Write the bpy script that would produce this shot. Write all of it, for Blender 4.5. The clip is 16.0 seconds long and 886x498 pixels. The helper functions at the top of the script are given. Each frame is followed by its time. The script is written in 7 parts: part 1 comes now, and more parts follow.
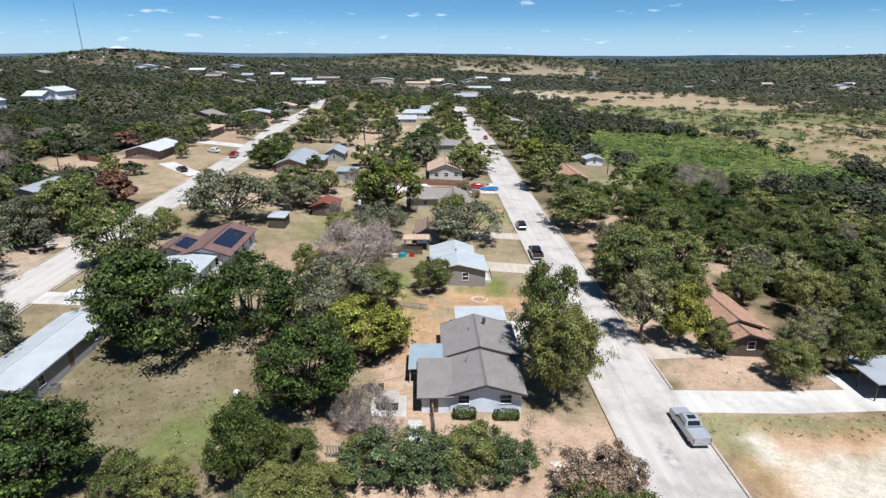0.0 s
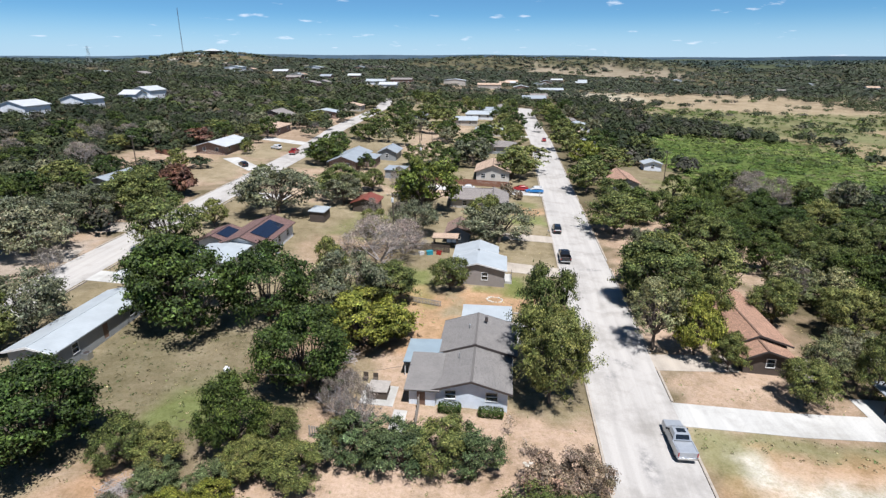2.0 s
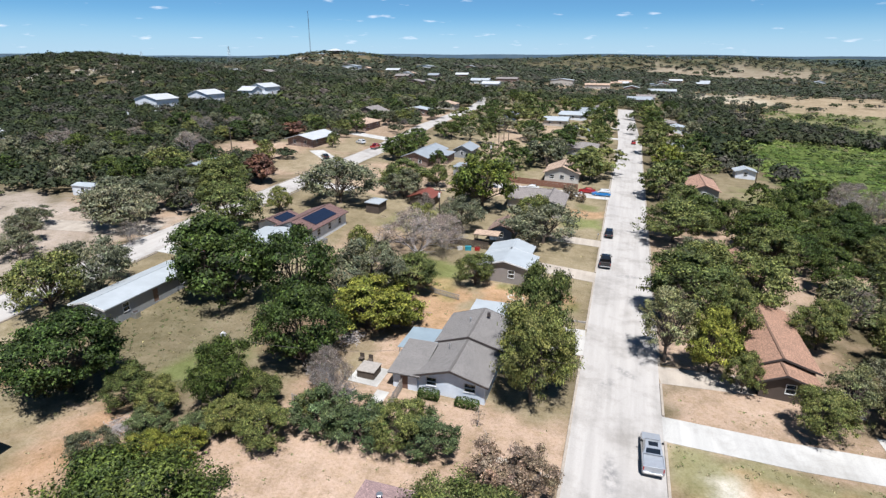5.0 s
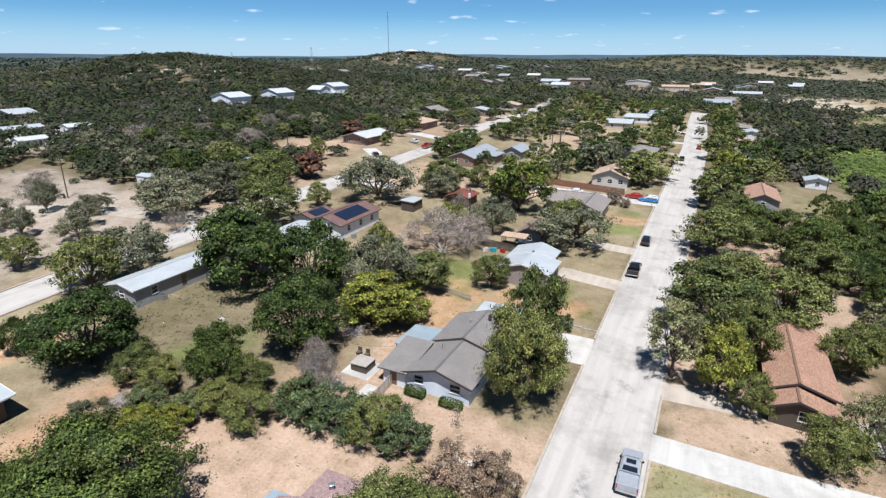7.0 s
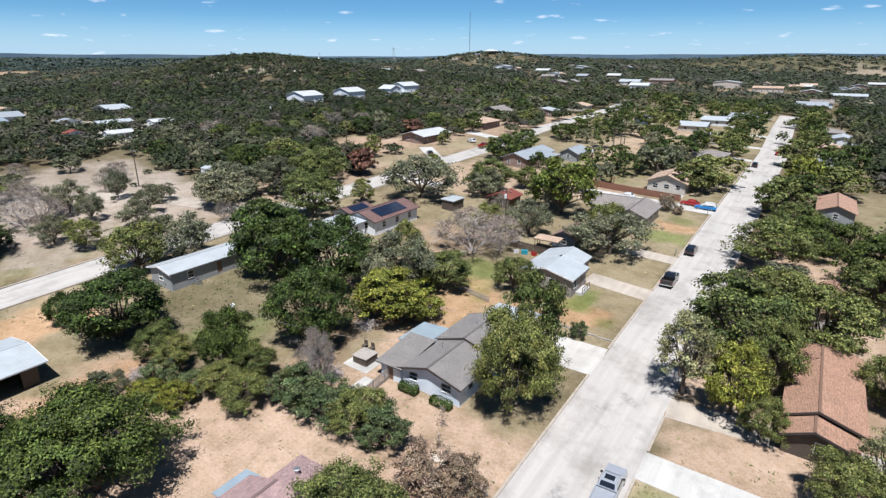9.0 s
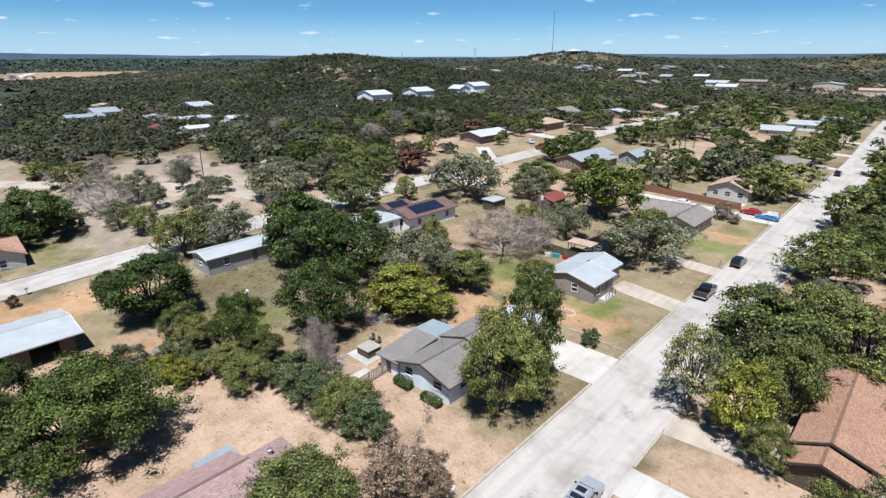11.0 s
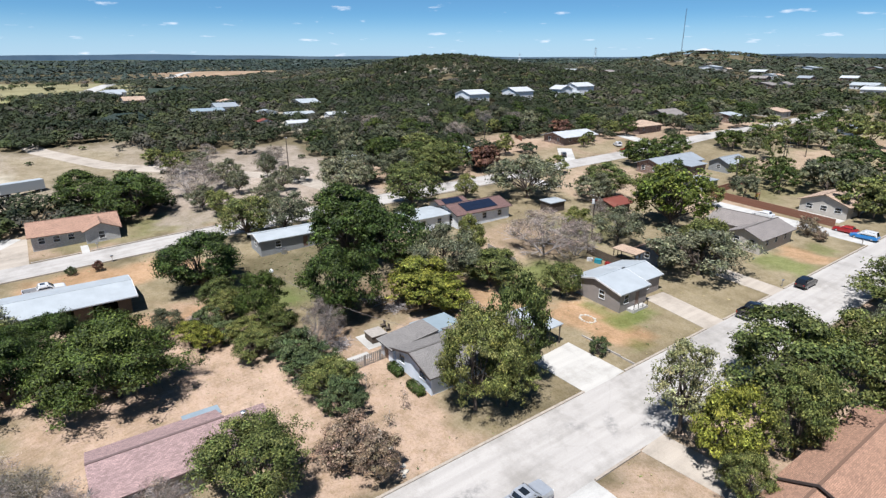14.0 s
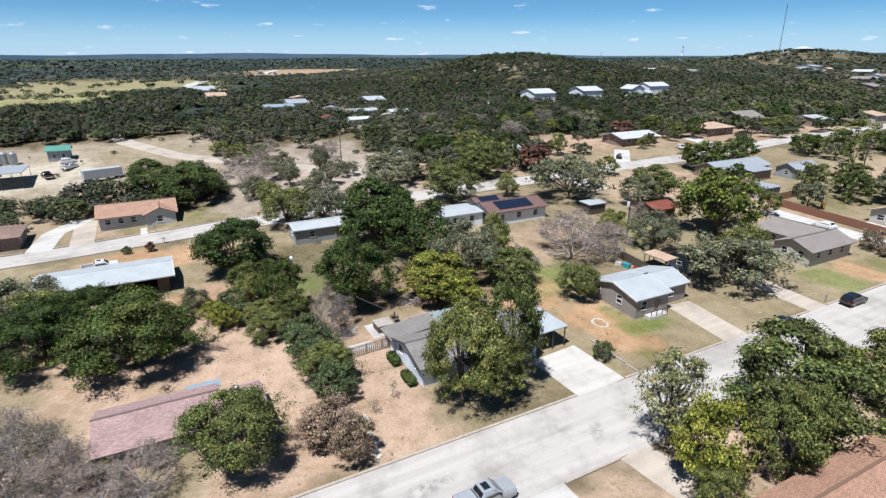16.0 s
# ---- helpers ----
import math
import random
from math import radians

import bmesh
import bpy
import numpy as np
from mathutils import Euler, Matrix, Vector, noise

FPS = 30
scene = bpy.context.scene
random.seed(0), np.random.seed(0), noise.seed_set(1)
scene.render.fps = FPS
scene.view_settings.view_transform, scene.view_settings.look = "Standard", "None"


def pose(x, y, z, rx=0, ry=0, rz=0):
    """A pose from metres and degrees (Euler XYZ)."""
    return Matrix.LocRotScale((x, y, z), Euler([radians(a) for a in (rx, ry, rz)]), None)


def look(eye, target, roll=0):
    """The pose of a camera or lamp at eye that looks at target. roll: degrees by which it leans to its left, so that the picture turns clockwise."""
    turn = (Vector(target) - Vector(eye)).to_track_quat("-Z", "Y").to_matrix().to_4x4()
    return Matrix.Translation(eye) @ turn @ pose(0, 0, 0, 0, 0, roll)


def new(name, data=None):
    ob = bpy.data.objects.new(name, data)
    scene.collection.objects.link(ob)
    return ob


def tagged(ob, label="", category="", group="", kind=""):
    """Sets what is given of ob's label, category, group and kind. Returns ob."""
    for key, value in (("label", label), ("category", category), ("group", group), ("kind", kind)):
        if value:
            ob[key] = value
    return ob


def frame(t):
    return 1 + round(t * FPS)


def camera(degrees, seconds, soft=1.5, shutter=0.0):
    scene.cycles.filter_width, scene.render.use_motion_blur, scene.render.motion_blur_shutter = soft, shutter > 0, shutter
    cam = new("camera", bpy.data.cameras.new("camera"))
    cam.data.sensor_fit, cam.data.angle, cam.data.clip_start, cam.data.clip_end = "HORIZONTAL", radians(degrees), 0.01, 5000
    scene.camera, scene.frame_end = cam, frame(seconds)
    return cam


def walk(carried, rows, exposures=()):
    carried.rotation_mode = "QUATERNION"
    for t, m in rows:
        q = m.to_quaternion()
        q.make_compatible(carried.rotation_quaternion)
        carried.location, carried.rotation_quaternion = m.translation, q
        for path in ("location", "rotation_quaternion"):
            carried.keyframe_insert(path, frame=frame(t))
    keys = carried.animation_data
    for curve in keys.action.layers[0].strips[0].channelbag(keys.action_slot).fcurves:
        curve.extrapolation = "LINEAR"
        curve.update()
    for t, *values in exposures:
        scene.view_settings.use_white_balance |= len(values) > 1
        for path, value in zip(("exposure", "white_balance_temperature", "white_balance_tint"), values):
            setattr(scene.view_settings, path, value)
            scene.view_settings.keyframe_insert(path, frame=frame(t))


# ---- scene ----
cam = camera(77.3, 16.0, 1.35)
METRES, EYE, TILT, LEAN, TURN = 72.25, 38.0, 0.93, 2.95, -2.8
ROWS = [
    (0.0, 0.0, 0.0, 0.0, 1.12, -20.04, -3.07),
    (0.5, 0.0316, -0.0013, 0.0022, 3.13, -20.09, -3.0),
    (1.0, 0.0627, -0.0033, 0.0037, 5.15, -20.15, -2.93),
    (1.5, 0.0935, -0.0069, 0.0056, 7.14, -20.21, -2.89),
    (2.0, 0.1237, -0.0107, 0.0072, 9.06, -20.3, -2.87),
    (2.5, 0.1556, -0.0145, 0.0088, 11.02, -20.39, -2.77),
    (3.0, 0.1871, -0.0161, 0.0105, 12.96, -20.49, -2.74),
    (3.5, 0.2183, -0.0146, 0.0121, 14.87, -20.61, -2.7),
    (4.0, 0.249, -0.0104, 0.0134, 16.83, -20.72, -2.66),
    (6.5, 0.3979, 0.0423, 0.0189, 26.55, -21.12, -2.35),
    (7.0, 0.4253, 0.0566, 0.0201, 28.53, -21.19, -2.29),
    (7.5, 0.4527, 0.0717, 0.0214, 30.6, -21.27, -2.17),
    (8.0, 0.479, 0.0875, 0.0221, 32.67, -21.34, -2.09),
    (8.5, 0.5046, 0.104, 0.0225, 34.73, -21.42, -1.96),
    (9.0, 0.5298, 0.1214, 0.0233, 36.78, -21.49, -1.86),
    (9.5, 0.5549, 0.1397, 0.023, 38.85, -21.53, -1.73),
    (10.0, 0.5795, 0.1588, 0.0236, 40.93, -21.59, -1.62),
    (12.5, 0.6947, 0.2637, 0.0246, 51.2, -21.79, -1.03),
    (13.0, 0.7171, 0.286, 0.0249, 53.18, -21.82, -0.92),
    (13.5, 0.7395, 0.3084, 0.0252, 55.17, -21.85, -0.82),
    (14.0, 0.7612, 0.3311, 0.0254, 57.18, -21.88, -0.72),
    (14.5, 0.7818, 0.3545, 0.0256, 59.18, -21.93, -0.62),
    (15.0, 0.8014, 0.3787, 0.0256, 61.22, -21.98, -0.52),
    (15.5, 0.8186, 0.4047, 0.0256, 63.26, -22.04, -0.43),
    (16.0, 0.8343, 0.4314, 0.0256, 65.22, -22.07, -0.34),
]
walk(cam, [(t, pose(0, 0, EYE, TILT, LEAN, TURN) @ pose(METRES * x, METRES * y, METRES * z, 90 + pitch, roll, yaw)) for t, x, y, z, yaw, pitch, roll in ROWS],
     [(0.0, 0.79, 6000, 12), (16.0, 0.79, 6000, 12)])

# ---- light ----
SUN_AZ, SUN_EL = 148.0, 67.0   # azimuth from +y towards +x, elevation
world = bpy.data.worlds.new("sky")
scene.world = world
world.use_nodes = True
wn, wl = world.node_tree.nodes, world.node_tree.links
wn.clear()
w_out = wn.new("ShaderNodeOutputWorld")
w_bg = wn.new("ShaderNodeBackground")
w_sky = wn.new("ShaderNodeTexSky")
w_sky.sky_type = "NISHITA"
w_sky.sun_disc = False
w_sky.sun_elevation, w_sky.sun_rotation = radians(SUN_EL), radians(SUN_AZ)
w_sky.altitude, w_sky.air_density, w_sky.dust_density, w_sky.ozone_density = 300, 0.6, 0.0, 5.0
w_bg.inputs["Strength"].default_value = 0.049
# small fair-weather clouds, drawn on a flat layer above the place
w_geo = wn.new("ShaderNodeTexCoord")
w_sep = wn.new("ShaderNodeSeparateXYZ")
wl.new(w_geo.outputs["Generated"], w_sep.inputs[0])


def w_math(op, a, b=None, clamp=False):
    n = wn.new("ShaderNodeMath")
    n.operation, n.use_clamp = op, clamp
    for i, v in enumerate((a, b)):
        if v is None:
            continue
        if isinstance(v, (int, float)):
            n.inputs[i].default_value = v
        else:
            wl.new(v, n.inputs[i])
    return n.outputs[0]


w_up = w_math("ADD", w_math("MAXIMUM", w_sep.outputs["Z"], 0.002), 0.15)
w_vec = wn.new("ShaderNodeCombineXYZ")
wl.new(w_math("DIVIDE", w_sep.outputs["X"], w_up), w_vec.inputs[0])
wl.new(w_math("DIVIDE", w_sep.outputs["Y"], w_up), w_vec.inputs[1])
w_noise = wn.new("ShaderNodeTexNoise")
w_noise.inputs["Scale"].default_value = 3.4
w_noise.inputs["Detail"].default_value = 6.0
w_noise.inputs["Roughness"].default_value = 0.52
wl.new(w_vec.outputs[0], w_noise.inputs["Vector"])
w_cloud = w_math("MULTIPLY", w_math("SUBTRACT", w_noise.outputs["Fac"], 0.635), 10.0, True)
w_mix = wn.new("ShaderNodeMixRGB")
wl.new(w_math("MULTIPLY", w_cloud, 0.75), w_mix.inputs["Fac"])
w_tint = wn.new("ShaderNodeMixRGB")
w_tint.blend_type = "MULTIPLY"
w_tint.inputs["Fac"].default_value = 1.0
w_tint.inputs["Color2"].default_value = (0.80, 1.12, 1.14, 1)
wl.new(w_sky.outputs[0], w_tint.inputs["Color1"])
w_low = wn.new("ShaderNodeMapRange")
w_low.inputs["From Min"].default_value, w_low.inputs["From Max"].default_value = 0.0, 0.075
w_low.inputs["To Min"].default_value, w_low.inputs["To Max"].default_value = 0.85, 0.0
w_low.interpolation_type = "SMOOTHSTEP"
wl.new(w_sep.outputs["Z"], w_low.inputs["Value"])
w_hor = wn.new("ShaderNodeMixRGB")
wl.new(w_low.outputs[0], w_hor.inputs["Fac"])
wl.new(w_tint.outputs[0], w_hor.inputs["Color1"])
w_hor.inputs["Color2"].default_value = (6.2, 8.2, 9.6, 1)
wl.new(w_hor.outputs[0], w_mix.inputs["Color1"])
w_mix.inputs["Color2"].default_value = (11.5, 12.0, 12.6, 1)
wl.new(w_mix.outputs[0], w_bg.inputs["Color"])
wl.new(w_bg.outputs[0], w_out.inputs["Surface"])

sun = new("sun", bpy.data.lights.new("sun", "SUN"))
sun.data.energy, sun.data.angle, sun.data.color = 4.6, radians(0.53), (1.0, 0.97, 0.92)
_a, _e = radians(SUN_AZ), radians(SUN_EL)
sun.matrix_world = look((math.sin(_a) * math.cos(_e) * 200, math.cos(_a) * math.cos(_e) * 200, math.sin(_e) * 200), (0, 0, 0))


# ---- materials ----
def material(name):
    m = bpy.data.materials.new(name)
    m.use_nodes = True
    return m, m.node_tree.nodes, m.node_tree.links, m.node_tree.nodes["Principled BSDF"]


def noise_node(n, l, scale, detail=4.0, rough=0.55, coord=None):
    t = n.new("ShaderNodeTexNoise")
    t.inputs["Scale"].default_value, t.inputs["Detail"].default_value, t.inputs["Roughness"].default_value = scale, detail, rough
    if coord is not None:
        l.new(coord, t.inputs["Vector"])
    return t.outputs["Fac"]


def ramp(n, l, fac, *stops):
    r = n.new("ShaderNodeValToRGB")
    e = r.color_ramp.elements
    while len(e) < len(stops):
        e.new(0.5)
    for k, (p, c) in zip(e, stops):
        k.position, k.color = p, (*c, 1)
    l.new(fac, r.inputs["Fac"])
    return r.outputs["Color"]


def mixed(n, l, kind, fac, a, b):
    m = n.new("ShaderNodeMixRGB")
    m.blend_type = kind
    for s, v in ((m.inputs["Fac"], fac), (m.inputs["Color1"], a), (m.inputs["Color2"], b)):
        if isinstance(v, (int, float)):
            s.default_value = v
        elif isinstance(v, tuple):
            s.default_value = (*v, 1)
        else:
            l.new(v, s)
    return m.outputs["Color"]


def bump(n, l, bsdf, height, strength, distance):
    b = n.new("ShaderNodeBump")
    b.inputs["Strength"].default_value, b.inputs["Distance"].default_value = strength, distance
    l.new(height, b.inputs["Height"])
    l.new(b.outputs["Normal"], bsdf.inputs["Normal"])


def scaled(c, k):
    return tuple(min(1.0, v * k) for v in c)


def plain(name, colour, rough=0.7, metal=0.0, grain=1.5, amount=0.18, fine=14.0, relief=0.0):
    """A surface with variation at two scales, in world metres."""
    m, n, l, b = material(name)
    co = n.new("ShaderNodeTexCoord").outputs["Object"]
    big, small = noise_node(n, l, grain, 4, 0.6, co), noise_node(n, l, fine, 3, 0.6, co)
    c = ramp(n, l, big, (0.25, scaled(colour, 1 - amount)), (0.75, scaled(colour, 1 + amount)))
    c = mixed(n, l, "OVERLAY", 0.25, c, small)
    l.new(c, b.inputs["Base Color"])
    b.inputs["Roughness"].default_value, b.inputs["Metallic"].default_value = rough, metal
    if relief:
        bump(n, l, b, small, 0.5, relief)
    return m


def shingle(name, colour, vary=0.22):
    m, n, l, b = material(name)
    uv = n.new("ShaderNodeUVMap").outputs["UV"]
    br = n.new("ShaderNodeTexBrick")
    l.new(uv, br.inputs["Vector"])
    br.inputs["Scale"].default_value = 1.0
    br.inputs["Brick Width"].default_value, br.inputs["Row Height"].default_value = 0.32, 0.145
    br.inputs["Mortar Size"].default_value = 0.012
    br.inputs["Color1"].default_value = (*scaled(colour, 1 - vary), 1)
    br.inputs["Color2"].default_value = (*scaled(colour, 1 + vary), 1)
    br.inputs["Mortar"].default_value = (*scaled(colour, 0.45), 1)
    stain = ramp(n, l, noise_node(n, l, 0.45, 5, 0.6, uv), (0.3, (0.84, 0.84, 0.84)), (0.7, (1.06, 1.05, 1.04)))
    c = mixed(n, l, "MULTIPLY", 0.8, br.outputs["Color"], stain)
    l.new(c, b.inputs["Base Color"])
    b.inputs["Roughness"].default_value = 0.92
    bump(n, l, b, br.outputs["Fac"], 0.4, -0.02)
    return m


def sheet_metal(name, colour, rib=0.4, rough=0.55, metal=0.12, rust=None):
    m, n, l, b = material(name)
    uv = n.new("ShaderNodeUVMap").outputs["UV"]
    w = n.new("ShaderNodeTexWave")
    w.wave_type, w.bands_direction, w.wave_profile = "BANDS", "X", "SIN"
    w.inputs["Scale"].default_value = 0.314 / rib
    l.new(uv, w.inputs["Vector"])
    big = noise_node(n, l, 0.35, 5, 0.65, uv)
    c = ramp(n, l, big, (0.3, scaled(colour, 0.86)), (0.7, scaled(colour, 1.08)))
    if rust:
        fac = ramp(n, l, noise_node(n, l, 0.22, 6, 0.7, uv), (0.52, (0, 0, 0)), (0.66, (1, 1, 1)))
        c = mixed(n, l, "MIX", fac, c, rust)
    l.new(c, b.inputs["Base Color"])
    b.inputs["Roughness"].default_value, b.inputs["Metallic"].default_value = rough, metal
    bump(n, l, b, w.outputs["Fac"], 0.3, 0.018)
    return m


def siding(name, colour, board=0.2):
    m, n, l, b = material(name)
    co = n.new("ShaderNodeTexCoord").outputs["Object"]
    w = n.new("ShaderNodeTexWave")
    w.wave_type, w.bands_direction, w.wave_profile = "BANDS", "Z", "SAW"
    w.inputs["Scale"].default_value = 0.314 / board
    l.new(co, w.inputs["Vector"])
    c = ramp(n, l, noise_node(n, l, 0.8, 5, 0.6, co), (0.3, scaled(colour, 0.86)), (0.7, scaled(colour, 1.08)))
    c = mixed(n, l, "MULTIPLY", 0.3, c, ramp(n, l, w.outputs["Fac"], (0.0, (0.5, 0.5, 0.5)), (0.15, (1, 1, 1))))
    l.new(c, b.inputs["Base Color"])
    b.inputs["Roughness"].default_value = 0.75
    bump(n, l, b, w.outputs["Fac"], 0.4, 0.02)
    return m


def brickwork(name, colour):
    m, n, l, b = material(name)
    co = n.new("ShaderNodeTexCoord").outputs["Object"]
    sep = n.new("ShaderNodeSeparateXYZ")
    l.new(co, sep.inputs[0])
    add = n.new("ShaderNodeMath")
    l.new(sep.outputs["X"], add.inputs[0])
    l.new(sep.outputs["Y"], add.inputs[1])
    com = n.new("ShaderNodeCombineXYZ")
    l.new(add.outputs[0], com.inputs[0])
    l.new(sep.outputs["Z"], com.inputs[1])
    br = n.new("ShaderNodeTexBrick")
    l.new(com.outputs[0], br.inputs["Vector"])
    br.inputs["Scale"].default_value = 1.0
    br.inputs["Brick Width"].default_value, br.inputs["Row Height"].default_value, br.inputs["Mortar Size"].default_value = 0.22, 0.075, 0.01
    br.inputs["Color1"].default_value, br.inputs["Color2"].default_value = (*scaled(colour, 0.8), 1), (*scaled(colour, 1.25), 1)
    br.inputs["Mortar"].default_value = (0.30, 0.27, 0.23, 1)
    l.new(br.outputs["Color"], b.inputs["Base Color"])
    b.inputs["Roughness"].default_value = 0.9
    return m


def single_leaves(n, l, b, scale, depth, colour, socket):
    """The single leaves of a spray: each its own shade and tilt."""
    vo = n.new("ShaderNodeTexVoronoi")
    vo.inputs["Scale"].default_value = scale
    l.new(n.new("ShaderNodeTexCoord").outputs["Object"], vo.inputs["Vector"])
    sep = n.new("ShaderNodeSeparateColor")
    l.new(vo.outputs["Color"], sep.inputs[0])
    shade = ramp(n, l, sep.outputs[0], (0.0, (0.62, 0.64, 0.60)), (0.6, (1.0, 1.0, 1.0)), (1.0, (1.38, 1.34, 1.2)))
    l.new(mixed(n, l, "MULTIPLY", 1.0, colour, shade), socket)
    bump(n, l, b, vo.outputs["Distance"], 0.9, depth)


def leafy(name, dark, light, through_light=0.08):
    """Leaves: every leaf a shade of its own, every tree too."""
    m, n, l, b = material(name)
    g = n.new("ShaderNodeNewGeometry")
    o = n.new("ShaderNodeObjectInfo")
    c = ramp(n, l, g.outputs["Random Per Island"], (0.0, dark), (0.85, light), (1.0, scaled(light, 1.45)))
    at = n.new("ShaderNodeAttribute")
    at.attribute_name = "tint"
    c = mixed(n, l, "MULTIPLY", 1.0, c, at.outputs["Color"])
    hue = n.new("ShaderNodeHueSaturation")
    mr = n.new("ShaderNodeMapRange")
    l.new(o.outputs["Random"], mr.inputs["Value"])
    mr.inputs["To Min"].default_value, mr.inputs["To Max"].default_value = 0.7, 1.2
    l.new(mr.outputs[0], hue.inputs["Value"])
    hs = n.new("ShaderNodeMapRange")
    l.new(o.outputs["Random"], hs.inputs["Value"])
    hs.inputs["To Min"].default_value, hs.inputs["To Max"].default_value = 0.522, 0.490
    l.new(hs.outputs[0], hue.inputs["Hue"])
    single_leaves(n, l, b, 11.0, 0.055, c, hue.inputs["Color"])
    l.new(hue.outputs[0], b.inputs["Base Color"])
    b.inputs["Roughness"].default_value = 0.5
    b.inputs["Specular IOR Level"].default_value = 0.2
    tr = n.new("ShaderNodeBsdfTranslucent")
    l.new(mixed(n, l, "MULTIPLY", 1.0, hue.outputs[0], (1.2, 1.25, 0.5)), tr.inputs["Color"])
    mx = n.new("ShaderNodeMixShader")
    mx.inputs[0].default_value = through_light
    l.new(b.outputs[0], mx.inputs[1])
    l.new(tr.outputs[0], mx.inputs[2])
    l.new(mx.outputs[0], n["Material Output"].inputs["Surface"])
    return m


def woods_leaf(name):
    """Foliage of the woods; each tree carries its own tint."""
    m, n, l, b = material(name)
    at = n.new("ShaderNodeAttribute")
    at.attribute_name = "tint"
    g = n.new("ShaderNodeNewGeometry")
    v = ramp(n, l, g.outputs["Random Per Island"], (0.0, (0.78, 0.78, 0.78)), (1.0, (1.2, 1.2, 1.16)))
    c = mixed(n, l, "MULTIPLY", 1.0, at.outputs["Color"], v)
    single_leaves(n, l, b, 2.4, 0.25, c, b.inputs["Base Color"])
    b.inputs["Roughness"].default_value = 0.6
    b.inputs["Specular IOR Level"].default_value = 0.25
    return m


def ground_material():
    m, n, l, b = material("soil_and_dry_grass")
    at = n.new("ShaderNodeAttribute")
    at.attribute_name = "soil"
    co = n.new("ShaderNodeTexCoord").outputs["Object"]
    a = ramp(n, l, noise_node(n, l, 0.045, 6, 0.62, co), (0.3, (0.72, 0.69, 0.63)), (0.68, (1.12, 1.13, 1.14)))
    f = ramp(n, l, noise_node(n, l, 0.32, 7, 0.72, co), (0.30, (0.62, 0.62, 0.55)), (0.56, (1.06, 1.06, 1.06)))
    tuft = ramp(n, l, noise_node(n, l, 2.6, 4, 0.7, co), (0.34, (0.70, 0.72, 0.58)), (0.56, (1.03, 1.03, 1.03)))
    c = mixed(n, l, "MULTIPLY", 1.0, at.outputs["Color"], a)
    c = mixed(n, l, "MULTIPLY", 0.8, c, f)
    c = mixed(n, l, "MULTIPLY", 0.55, c, tuft)
    mat_ = ramp(n, l, noise_node(n, l, 0.85, 6, 0.78, co), (0.42, (0.0, 0.0, 0.0)), (0.60, (1.0, 1.0, 1.0)))
    c = mixed(n, l, "MIX", mixed(n, l, "MULTIPLY", 1.0, mat_, (0.42, 0.42, 0.42)), c, mixed(n, l, "MULTIPLY", 1.0, c, (0.80, 0.76, 0.62)))
    pebble = ramp(n, l, noise_node(n, l, 6.5, 3, 0.75, co), (0.36, (0.74, 0.71, 0.66)), (0.5, (1.0, 1.0, 1.0)), (0.68, (1.16, 1.15, 1.12)))
    c = mixed(n, l, "MULTIPLY", 0.6, c, pebble)
    l.new(c, b.inputs["Base Color"])
    b.inputs["Roughness"].default_value = 0.95
    b.inputs["Specular IOR Level"].default_value = 0.1
    bump(n, l, b, noise_node(n, l, 3.0, 5, 0.7, co), 0.7, 0.08)
    return m


